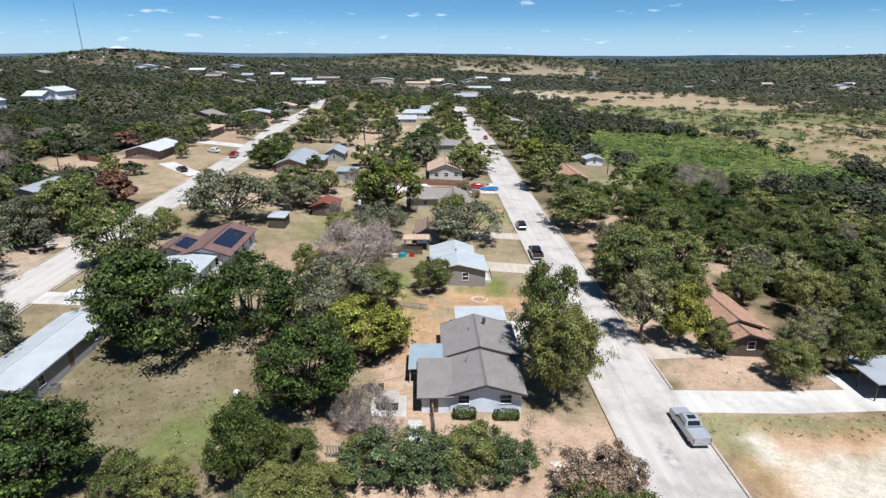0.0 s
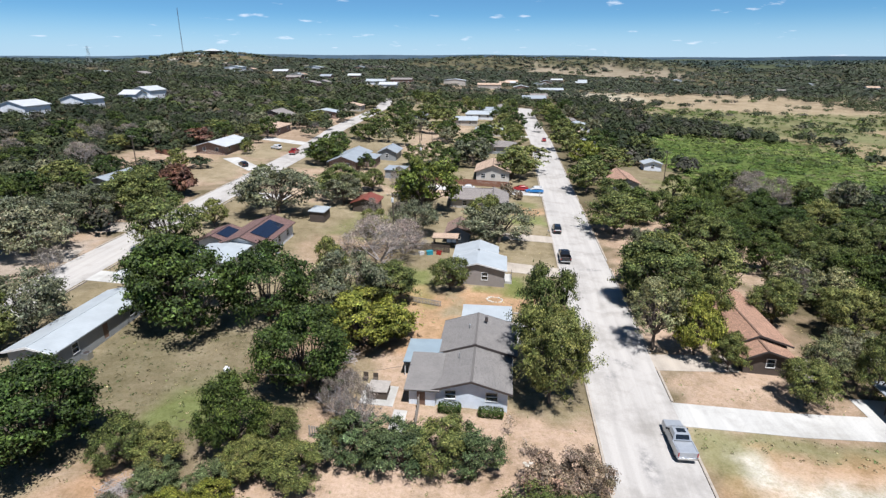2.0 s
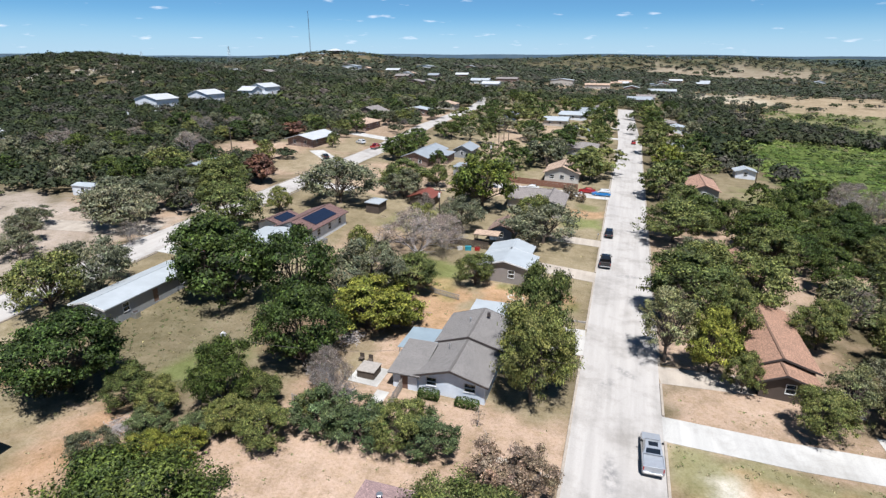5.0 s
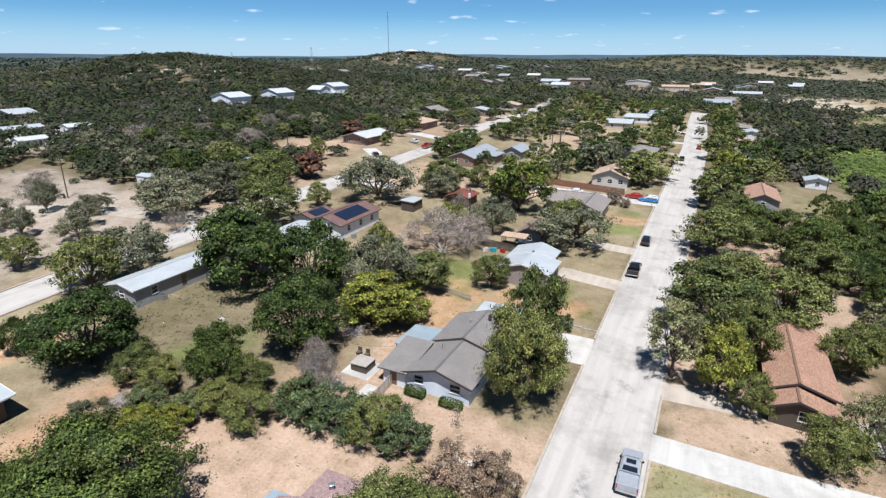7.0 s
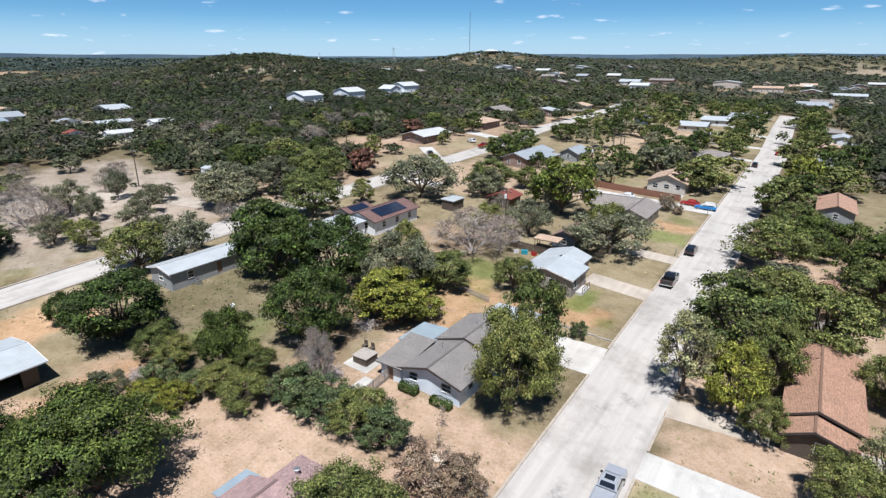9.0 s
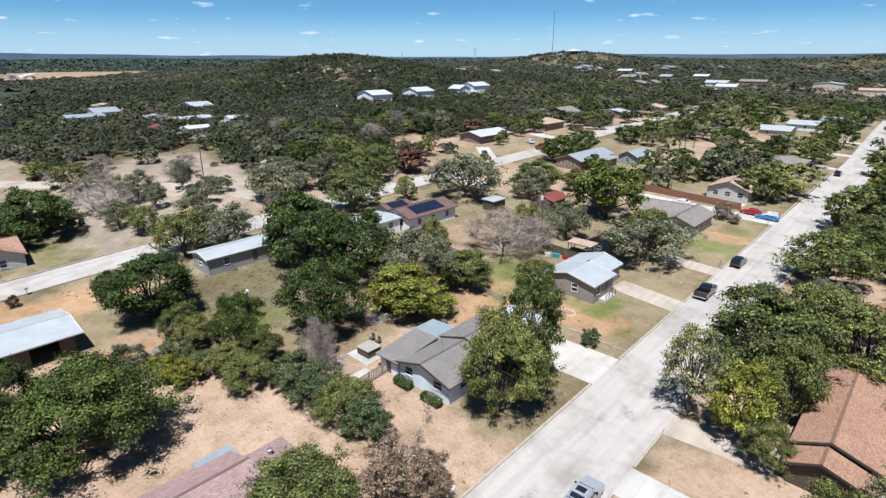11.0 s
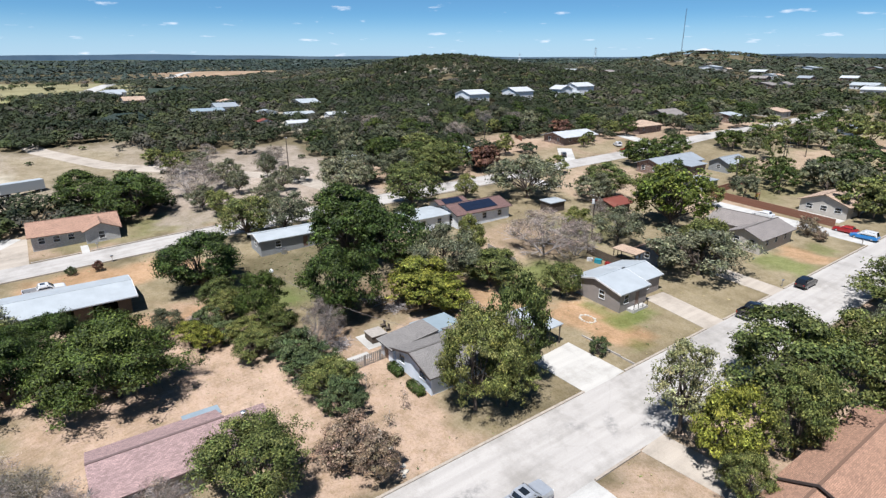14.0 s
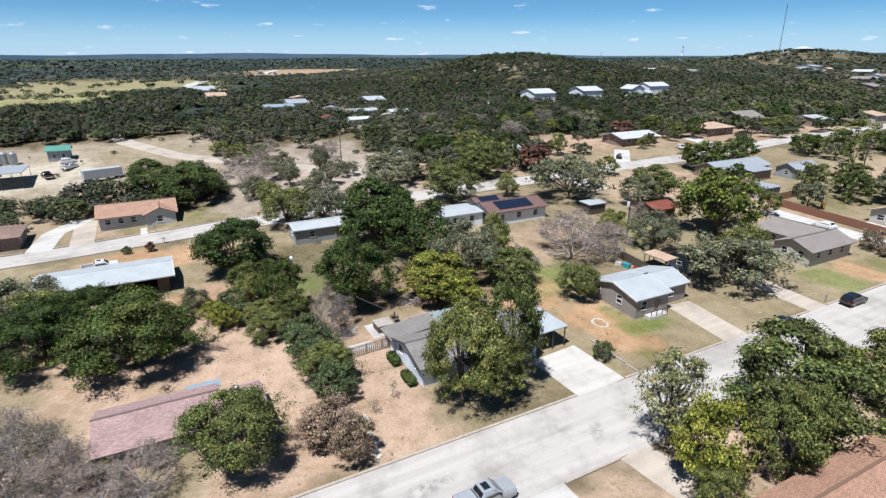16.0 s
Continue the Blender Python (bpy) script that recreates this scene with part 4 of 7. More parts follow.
simple_house(-2.0, 107.0, 2.6, 114.0, "y", M_WALL_BLUE, M_BROWN_SH, "small slate-blue outbuilding with brown shingle roof", "outbuilding", "outbuilding", 2.4, 1.2)
h4 = thing("house", 3.5, 136.0, "cream house with grey-brown shingle roof", "house")
block(h4, -3.8, 134.0, 6.0, 144.0, 2.6, 1.5, "x", M_WALL_CREAM, M_GREYBROWN_SH, 0.6, {"s": windows(-3, 2.5, 1), "n": windows(-3, 5, 2)})
block(h4, 3.4, 128.4, 10.2, 141.0, 2.6, 1.35, "y", M_WALL_CREAM, M_GREYBROWN_SH, 0.6, {"s": windows(4, 10, 2), "e": windows(129, 140, 3)})
h5 = thing("house", 6.0, 173.0, "cream house with faded tan shingle roof", "house")
block(h5, 1.0, 166.0, 11.0, 179.0, 2.8, 1.9, "y", M_WALL_CREAM, M_TAN_SH, 0.6, {"s": windows(1.6, 10.6, 3, w=1.3), "e": windows(167, 178, 2)}, 6.0)
ribbon("patio", [(1.0, 164.2), (11.0, 164.2)], 3.0, M_DRIVE, 0.05, "pale concrete patio in front of the cream house", "patio")


def solar_panels(root, x0, x1, y0, y1, z_at, nx, ny):
    """Rows of dark panels just above a slope; z_at gives the slope's height."""
    for i in range(nx):
        for j in range(ny):
            a, b = x0 + (x1 - x0) * i / nx + 0.02, x0 + (x1 - x0) * (i + 1) / nx - 0.02
            c, d = y0 + (y1 - y0) * j / ny + 0.02, y0 + (y1 - y0) * (j + 1) / ny - 0.02
            ox, oy = root.location.x, root.location.y
            v = [(px - ox, py - oy, z_at(px) + dz) for dz in (0.08, 0.13) for px, py in ((a, c), (b, c), (b, d), (a, d))]
            from_arrays("solar_panel", v, [(3, 2, 1, 0), (4, 5, 6, 7), (0, 1, 5, 4), (1, 2, 6, 5), (2, 3, 7, 6), (3, 0, 4, 7)], M_SOLAR, root, "dark solar panel")


h6 = thing("house", -38.0, 95.0, "white stucco house with maroon shingle roof and solar panels", "house")
block(h6, -41.6, 89.2, -33.4, 103.6, 2.7, 1.35, "y", M_WALL_WHITE, M_MAROON_SH, 0.5, {"e": windows(90, 103, 3), "s": windows(-41, -34, 2)}, -37.5, M_TRIM_DARK)
block(h6, -46.6, 91.0, -41.4, 98.0, 2.6, 0.9, "y", M_WALL_WHITE, M_MAROON_SH, 0.5, {"s": windows(-46, -42, 1)}, None, M_TRIM_DARK)
solar_panels(h6, -36.9, -33.8, 91.8, 100.6, lambda x: 2.87 + 1.35 * (1 - (x + 37.5) / 4.1), 2, 6)
solar_panels(h6, -43.6, -41.4, 92.0, 97.0, lambda x: 2.77 + 0.9 * (1 - (x + 44.0) / 2.6), 1, 3)
block(h6, -43.0, 79.6, -35.6, 88.6, 2.6, 0.35, "y", M_WALL_WHITE, M_WHITE_MT, 0.35, {"e": windows(80, 88, 2), "s": windows(-42.5, -36, 2)})
simple_house(-47.8, 50.2, -42.0, 67.6, "y", M_WALL_GREY, M_WHITE_MT, "long grey house with pale metal roof", rise=0.7, over=0.4, fascia=M_TRIM_WHITE)
bm = bmnew()
r = thing("air_conditioner", -41.3, 54.2, "grey air-conditioning unit beside the long house", "air conditioner")
box(bm, -0.45, -0.45, -0.2, 0.45, 0.45, 0.85, 0.04)
part("case", bm, M_STEEL, r)
bm = bmnew()
rod(bm, (0, 0, 0.85), (0, 0, 0.89), 0.36, 0.36, 16)
part("fan_grille", bm, M_DARK_STEEL, r)

h8 = thing("metal_building", -35.5, 19.5, "large metal-roofed building with dark open side", "shed")
block(h8, -40.6, 10.0, -32.0, 27.4, 2.9, 0.75, "y", M_WALL_DARK, M_WHITE_MT, 0.9, {"e": [(12.0, 0.0, 3.2, 2.5, "open"), (17.0, 0.0, 3.2, 2.5, "open"), (22.5, 0.0, 3.2, 2.5, "open")]}, None, M_TRIM_WHITE)
h9 = thing("house", 6.0, 26.0, "low house with faded patchy maroon shingle roof", "house")
block(h9, 2.2, 19.4, 9.4, 30.0, 2.5, 1.3, "y", M_WALL_CREAM, M_FADED_SH, 0.6, {"e": windows(20, 29, 2)})
block(h9, 4.4, 27.5, 9.2, 34.4, 2.5, 1.1, "hipy", M_WALL_CREAM, M_FADED_SH, 0.6)
v, f, uv = roof_mesh(1.0 - 6, 27.4 - 26, 3.0 - 6, 31.0 - 26, 2.5, 0.2, "shed_e", None, 0.06)
from_arrays("patio_cover", v, f, M_BLUE_MT, h9, "pale blue metal patio cover", uv=uv)
vent_pipe(h9, 6.4, 32.3, 3.7, 0.16, 0.45)
h10 = thing("house", -75.5, 23.0, "light grey brick house with brown shingle roof", "house")
block(h10, -80.8, 15.8, -72.0, 30.6, 2.6, 1.7, "y", M_WALL_PALE, M_ORANGE_SH, 0.6, {"e": windows(16.2, 23.5, 3)}, -76.4)
block(h10, -76.0, 24.6, -70.2, 30.6, 2.6, 1.3, "x", M_WALL_PALE, M_ORANGE_SH, 0.5, {"e": [(26.9, 0.8, 1.0, 1.4, "window")]})
simple_house(-77.0, -9.0, -68.0, 2.2, "hipy", M_WALL_BRICK, M_BROWN_SH, "brick house with brown shingle roof")
simple_house(-93.5, 175.5, -83.5, 192.5, "y", M_WALL_BRICK, M_ROOF_WHITE, "dark brick house with white roof", rise=1.3, over=0.9)
simple_house(-93.5, 219.0, -83.0, 234.0, "hipy", M_WALL_BRICK, M_TAN_SH, "brick house with tan shingle roof", rise=1.8, over=0.7)
h14 = thing("house", -40.0, 176.0, "brown brick house with pale metal roof", "house")
block(h14, -44.8, 165.5, -36.4, 186.5, 2.7, 1.5, "y", M_WALL_BRICK, M_PALE_MT, 0.6, {"s": windows(-44.4, -37, 2), "e": windows(166.5, 186, 4)})
block(h14, -36.4, 173.0, -32.0, 181.0, 2.4, 0.5, "shed_w", M_WALL_BRICK, M_PALE_MT, 0.5, open_sides=False)
simple_house(-33.8, 186.0, -27.6, 196.5, "y", M_WALL_GREY, M_PALE_MT, "grey workshop with pale metal gable roof", "workshop", "workshop")
simple_house(-26.0, 160.0, -20.4, 167.2, "shed_w", M_WALL_GREY, M_PALE_MT, "small flat-roofed grey shed", "shed", "shed", 2.3, 0.2, 0.3)
simple_house(-26.2, 123.8, -20.6, 129.8, "y", M_WALL_DARK, M_RED_MT, "small shed with rusty red metal roof", "shed", "shed", 2.3, 0.9, wins=0)
simple_house(-33.2, 113.4, -30.0, 118.0, "shed_w", M_WALL_DARK, M_WHITE_MT, "small shed with white flat roof", "shed", "shed", 2.2, 0.2, 0.25, wins=0)
h18 = thing("house", 44.5, 76.0, "house with stepped terracotta shingle roof", "house")
block(h18, 41.2, 69.6, 47.8, 87.0, 2.75, 1.25, "y", M_WALL_DARK, M_TERRA_SH, 0.6, {"s": windows(41.6, 47, 1), "w": windows(70, 86, 3)}, 43.9, M_TRIM_DARK)
block(h18, 41.2, 66.3, 47.2, 69.6, 2.3, 1.15, "y", M_WALL_DARK, M_TERRA_SH, 0.55, {"s": windows(42, 47, 1)}, 43.7, M_TRIM_DARK)
deck = thing("deck", 50.2, 67.6, "weathered wooden deck with dark railing", "deck")
for k in range(24):
    bm = bmnew()
    box(bm, -1.9, -2.9 + k * 0.24, 0.45, 1.9, -2.9 + k * 0.24 + 0.225, 0.49)
    part("plank", bm, M_WOOD_GREY, deck)
for k in range(5):
    bm = bmnew()
    box(bm, 1.82, -2.9 + k * 1.42, -0.8, 1.92, -2.8 + k * 1.42, 1.45)
    part("post", bm, M_WOOD_DARK, deck)
    bm = bmnew()
    box(bm, -1.9 + k * 0.93, -2.95, -0.8, -1.8 + k * 0.93, -2.87, 1.45)
    part("post", bm, M_WOOD_DARK, deck)
for z in (0.75, 1.05, 1.38):
    bm = bmnew()
    box(bm, 1.83, -2.9, z, 1.9, 2.9, z + 0.08)
    part("rail", bm, M_WOOD_DARK, deck)
    bm = bmnew()
    box(bm, -1.9, -2.94, z, 1.9, -2.88, z + 0.08)
    part("rail", bm, M_WOOD_DARK, deck)
simple_house(42.6, 98.6, 47.4, 112.0, "y", M_WALL_CREAM, M_TERRA_SH, "house with pale terracotta roof among trees", rise=1.2)
simple_house(41.6, 164.0, 49.0, 180.0, "y", M_WALL_GREY, M_ORANGE_SH, "grey house with faded pinkish shingle roof", rise=1.5)
simple_house(58.8, 200.8, 64.8, 206.0, "y", M_WALL_WHITE, M_WHITE_MT, "small white shed with metal roof", "shed", "shed", 2.4, 0.9)
simple_house(-92.8, 121.6, -84.4, 133.6, "y", M_WALL_GREY, M_PALE_MT, "grey house with pale metal roof under trees", rise=1.3)
simple_house(-101.5, 95.6, -95.0, 99.2, "x", M_WALL_WHITE, M_WHITE_MT, "small white metal trailer home", "trailer", "trailer_home", 2.4, 0.4, 0.15)
simple_house(-88.0, 86.0, -80.0, 93.0, "y", M_WALL_BRICK, M_TERRA_SH, "brick house with terracotta roof under trees")


def barn(x, y, w, d, kind, label):
    r = simple_house(x - w / 2, y - d / 2, x + w / 2, y + d / 2, kind, M_WALL_WHITE, M_ROOF_WHITE, label, "barn", "barn", 4.9, 2.0, 0.5)
    return r


BARNS = (
    (-196.5, 222.7, 13, 14, "y", "white metal barn among dark trees"),
    (-193.7, 254.5, 12, 14, "y", "white two-storey metal building with dark windows"),
    (-189.0, 286.3, 9, 10, "x", "white metal barn with gable end"),
    (-194.6, 308.8, 11, 16, "y", "large white metal barn with pale roof"),
)
for b_ in BARNS:
    barn(*b_)
simple_house(-187.8, 292.3, -182.8, 297.3, "hipx", M_WALL_WHITE, M_WHITE_MT, "small white pyramid-roofed pavilion", "pavilion", "pavilion", 2.4, 1.6)
FAR_HOUSES = "far houses along the street"
for (x, y, w, d, kd, wl_, rf, lb) in (
    (8, 219, 11, 13, "hipy", M_WALL_GREY, M_GREYBROWN_SH, "grey house with dark shingle roof"),
    (2, 262, 12, 10, "y", M_WALL_CREAM, M_WHITE_MT, "cream house with white metal roof"),
    (-11, 292, 12, 12, "x", M_WALL_CREAM, M_WHITE_MT, "cream house with white roof"),
    (-5, 322, 15, 12, "x", M_WALL_WHITE, M_WHITE_MT, "white house with long pale roof"),
    (2, 347, 16, 12, "x", M_WALL_CREAM, M_PALE_MT, "cream house with pale roof"),
    (8, 372, 13, 12, "hipy", M_WALL_GREY, M_GREYBROWN_SH, "grey house with dark shingle roof"),
    (42, 266, 11, 13, "y", M_WALL_CREAM, M_TAN_SH, "cream house with tan roof"),
    (47, 298, 11, 12, "y", M_WALL_WHITE, M_WHITE_MT, "white house with metal roof"),
    (42, 318, 11, 12, "hipy", M_WALL_GREY, M_GREYBROWN_SH, "grey house with dark shingle roof"),
    (43, 236, 8, 9, "y", M_WALL_WHITE, M_PALE_MT, "small white outbuilding with pale roof"),
    (-36, 298, 7, 9, "y", M_WALL_BLUE, M_PALE_MT, "blue-grey shed with pale metal roof"),
    (-100, 262, 13, 14, "y", M_WALL_BRICK, M_GREYBROWN_SH, "house with steep grey shingle roof"),
    (-84, 285, 16, 9, "y", M_WALL_BRICK, M_WHITE_MT, "brick house with white roof"),
    (-80, 322, 14, 10, "y", M_WALL_CREAM, M_TAN_SH, "cream house with tan roof"),
):
    tagged(simple_house(x - w / 2, y - d / 2, x + w / 2, y + d / 2, kd, wl_, rf, lb, rise=2.6 if "steep" in lb else 1.4), group=FAR_HOUSES)


# ---- vehicles ----
def wheel(root, x, y, r=0.38, w=0.25):
    bm = bmnew()
    rod(bm, (x - w / 2, y, r), (x + w / 2, y, r), r, r, 18)
    wh = part("wheel", bm, M_RUBBER, root)
    s = 1 if x > 0 else -1
    bm = bmnew()
    rod(bm, (x + s * w / 2, y, r), (x + s * (w / 2 + 0.02), y, r), r * 0.62, r * 0.5, 14)
    part("rim", bm, M_STEEL, wh)


def loft(bm, sections):
    """A body from cross-sections: (y, half_width, z_low, z_high, half_width_top)."""
    rows = []
    for y, hw, zl, zh, ht in sections:
        rows.append([bm.verts.new(p) for p in ((-hw, y, zl), (-hw * 1.0, y, zl + (zh - zl) * 0.6), (-ht, y, zh), (ht, y, zh), (hw, y, zl + (zh - zl) * 0.6), (hw, y, zl))])
    for a, b in zip(rows, rows[1:]):
        for k in range(6):
            bm.faces.new((a[k], b[k], b[(k + 1) % 6], a[(k + 1) % 6]))
    bm.faces.new(rows[0])
    bm.faces.new(rows[-1][::-1])
    bmesh.ops.recalc_face_normals(bm, faces=bm.faces[:])


def quad_plate(name, pts, mat, root, label="", thick=0.015):
    a = [Vector(p) for p in pts]
    n = (a[1] - a[0]).cross(a[2] - a[0]).normalized() * thick
    v = [tuple(p) for p in a] + [tuple(p + n) for p in a]
    k = len(pts)
    f = [tuple(range(k))[::-1], tuple(range(k, 2 * k))] + [(i, (i + 1) % k, k + (i + 1) % k, k + i) for i in range(k)]
    return from_arrays(name, v, f, mat, root, label)


def pickup(x, y, turn, paint, label, bed_mat=None, covered=False):
    """A crew-cab pickup, nose to +y before the turn."""
    r = thing("pickup_truck", x, y, label, "pickup truck", turn=turn, z=up_at(x, y) + 0.05)
    bm = bmnew()
    loft(bm, [(2.85, 0.82, 0.5, 1.02, 0.70), (2.7, 0.98, 0.42, 1.14, 0.88), (1.45, 1.0, 0.42, 1.22, 0.92), (1.2, 1.0, 0.42, 1.25, 0.93), (-0.9, 1.0, 0.42, 1.25, 0.94)])
    part("body", bm, paint, r)
    bm = bmnew()
    loft(bm, [(1.35, 0.93, 1.2, 1.24, 0.9), (0.62, 0.88, 1.2, 1.84, 0.70), (0.2, 0.9, 1.2, 1.90, 0.74), (-0.65, 0.9, 1.2, 1.88, 0.74), (-1.0, 0.93, 1.2, 1.3, 0.86)])
    part("cab", bm, paint, r)
    quad_plate("windshield", [(-0.80, 1.31, 1.29), (0.80, 1.31, 1.29), (0.66, 0.70, 1.83), (-0.66, 0.70, 1.83)], M_CAR_GLASS, r)
    quad_plate("rear_window", [(0.70, -0.97, 1.40), (-0.70, -0.97, 1.40), (-0.64, -0.72, 1.80), (0.64, -0.72, 1.80)], M_CAR_GLASS, r)
    quad_plate("sunroof", [(-0.45, -0.45, 1.89), (0.45, -0.45, 1.89), (0.45, 0.2, 1.905), (-0.45, 0.2, 1.905)], M_CAR_GLASS, r)
    for s in (-1, 1):
        pts = [(s * 0.955, 0.95, 1.3), (s * 0.955, -0.75, 1.3), (s * 0.80, -0.62, 1.76), (s * 0.80, 0.5, 1.76)]
        quad_plate("side_window", pts if s > 0 else pts[::-1], M_CAR_GLASS, r)
        bm = bmnew()
        box(bm, min(s * 0.96, s * 1.16), 0.85, 1.25, max(s * 0.96, s * 1.16), 1.0, 1.42, 0.03)
        part("mirror", bm, M_BLACK, r)
        bm = bmnew()
        box(bm, s * 0.72 - 0.16, 2.72, 0.82, s * 0.72 + 0.16, 2.87, 1.02, 0.03)
        part("headlight", bm, M_LAMP_CLEAR, r)
        bm = bmnew()
        box(bm, s * 0.93 - 0.05, -2.93, 0.8, s * 0.93 + 0.05, -2.85, 1.2)
        part("tail_light", bm, M_LAMP_RED, r)
        bm = bmnew()
        box(bm, s * 0.98 - 0.06, -2.88, 0.45, s * 0.98 + 0.02 + 0.04, -0.9, 1.27, 0.03)
        part("bed_side", bm, paint, r)
        for wy in (1.85, -1.9):
            wheel(r, s * 0.86, wy)
    bm = bmnew()
    box(bm, -0.92, -2.85, 0.45, 0.92, -0.9, 0.72)
    part("bed_floor", bm, bed_mat or M_DARK_STEEL, r)
    if covered:
        bm = bmnew()
        box(bm, -0.9, -2.84, 1.22, 0.9, -1.12, 1.27, 0.015)
        part("bed_cover", bm, paint, r, "flat silver bed cover")
    bm = bmnew()
    box(bm, -0.92, -2.9, 0.5, 0.92, -2.82, 1.25, 0.02)
    part("tailgate", bm, paint, r)
    bm = bmnew()
    box(bm, -0.98, -3.02, 0.45, 0.98, -2.9, 0.66, 0.03)
    part("bumper", bm, M_CHROME, r)
    bm = bmnew()
    box(bm, -0.55, 2.8, 0.6, 0.55, 2.88, 0.98, 0.02)
    part("grille", bm, M_DARK_STEEL, r)
    return r


def car(x, y, turn, paint, label, name="car", category="car", tall=1.5, long=4.6, roof_mat=None):
    r = thing(name, x, y, label, category, turn=turn, z=up_at(x, y) + 0.05)
    h, k = long / 2, tall
    bm = bmnew()
    loft(bm, [(h, 0.72, 0.4, 0.72, 0.62), (h - 0.2, 0.88, 0.3, 0.84, 0.78), (h * 0.45, 0.92, 0.3, 0.98, 0.86), (-h * 0.7, 0.92, 0.3, 1.0, 0.86), (-h + 0.1, 0.86, 0.35, 0.95, 0.8), (-h, 0.76, 0.42, 0.85, 0.7)])
    part("body", bm, paint, r)
    bm = bmnew()
    back = -h + 0.15 if tall > 1.6 else -h * 0.72
    loft(bm, [(h * 0.5, 0.84, 0.95, 0.98, 0.8), (h * 0.12, 0.82, 0.95, k - 0.06, 0.64), (-h * 0.1, 0.82, 0.95, k, 0.66), (back + 0.35, 0.82, 0.95, k - 0.05, 0.64), (back, 0.84, 0.95, 1.0, 0.78)])
    part("cabin", bm, roof_mat or paint, r)
    quad_plate("windshield", [(-0.70, h * 0.47, 1.02), (0.70, h * 0.47, 1.02), (0.58, h * 0.15, k - 0.08), (-0.58, h * 0.15, k - 0.08)], M_CAR_GLASS, r)
    quad_plate("rear_window", [(0.68, back - 0.0, 1.06), (-0.68, back - 0.0, 1.06), (-0.58, back + 0.3, k - 0.1), (0.58, back + 0.3, k - 0.1)], M_CAR_GLASS, r)
    for s in (-1, 1):
        pts = [(s * 0.85, h * 0.36, 1.04), (s * 0.85, back + 0.25, 1.04), (s * 0.71, back + 0.45, k - 0.12), (s * 0.71, h * 0.12, k - 0.12)]
        quad_plate("side_window", pts if s > 0 else pts[::-1], M_CAR_GLASS, r)
        for wy in (h * 0.62, -h * 0.6):
            wheel(r, s * 0.8, wy, 0.33, 0.22)
        bm = bmnew()
        box(bm, s * 0.6 - 0.14, h - 0.12, 0.6, s * 0.6 + 0.14, h - 0.02, 0.74, 0.02)
        part("headlight", bm, M_LAMP_CLEAR, r)
        bm = bmnew()
        box(bm, s * 0.62 - 0.12, -h - 0.02, 0.68, s * 0.62 + 0.12, -h + 0.08, 0.84, 0.02)
        part("tail_light", bm, M_LAMP_RED, r)
    return r


pickup(28.4, 49.9, 1.5, M_SILVER, "silver crew-cab pickup parked at the kerb", M_STEEL, True)
pickup(21.6, 103.2, 0, M_BLACK, "black pickup truck parked at the kerb")
car(21.6, 121.0, 0, M_BLACK, "black car parked at the kerb", tall=1.7, long=4.9)
car(18.2, 155.6, 90, M_BLUE, "bright blue wrapped van with white roof on the driveway", "van", "van", 1.9, 5.0, M_WHITE_CAR)
car(14.2, 157.0, 90, M_RED, "red car beside a blue van on the driveway")
pickup(-63.6, 186.0, 3, M_RED, "red pickup truck on the far street")
car(-71.0, 162.0, 45, M_BLACK, "dark car parked on a driveway")
pickup(-50.5, 77.0, 90, M_WHITE_CAR, "white pickup truck on the pale driveway")
pickup(-47.0, 17.0, 5, M_WHITE_CAR, "white pickup truck parked beside the metal building")
car(60.5, 59.6, 90, M_RED, "red car in the shade of the carport")
car(22.2, 222.0, 0, M_BLACK, "dark car parked on the street", tall=1.6)
car(26.8, 252.0, 0, M_RED, "dark red car on the street", tall=1.6)
car(-72.5, 192.0, 60, M_WHITE_CAR, "white estate car on a driveway across the street", tall=1.7)
car(-1.0, 152.8, 90, M_WHITE_CAR, "white car on the driveway behind the cream house")

# the work yard beyond the lane
tr = thing("semi_trailer", -121.5, 14.5, "long white box trailer parked in the work yard", "trailer", turn=20)
bm = bmnew()
box(bm, -1.25, -5.0, 1.0, 1.25, 5.0, 3.5, 0.05)
part("box_body", bm, M_WHITE_MT, tr)
for wy in (-4.2, -3.1, 3.8):
    for s in (-1, 1):
        wheel(tr, s * 1.05, wy, 0.48, 0.3)
sh = thing("shed", -154.0, 1.5, "two-storey shed with green metal roof in the work yard", "shed")
block(sh, -157.0, -1.5, -151.5, 4.5, 3.2, 1.1, "y", M_WALL_GREY, M_GREEN_MT, 0.5, {"e": windows(-1, 4, 2)})
pb = carport(-136, -14, -122, -4, 4.0, M_PALE_MT, "open-sided metal pole barn in the work yard")
for k, (sx, sy) in enumerate(((-152, -15.5), (-153, -13), (-152, -10.5))):
    si = thing("silo", sx, sy, "round grey corrugated metal silo", "silo", "silos in the work yard")
    bm = bmnew()
    rod(bm, (0, 0, -0.5), (0, 0, 3.4), 1.1, 1.1, 24)
    part("drum", bm, M_STEEL, si)
    bm = bmnew()
    rod(bm, (0, 0, 3.4), (0, 0, 4.0), 1.2, 0.2, 24)
    part("cone_roof", bm, M_STEEL, si)
pickup(-140, 5, 60, M_WHITE_CAR, "white pickup truck in the work yard")
pickup(-132, 0, 110, M_BLACK, "dark truck in the work yard")
car(-148, 4, 20, M_WHITE_CAR, "white car in the work yard", tall=1.7)
simple_house(-240, 92, -228, 102, "y", M_WALL_WHITE, M_PALE_MT, "pale house with bluish metal roof in the woods")
simple_house(-236, 132, -222, 142, "y", M_WALL_CREAM, M_WHITE_MT, "pale house in a clearing in the woods")
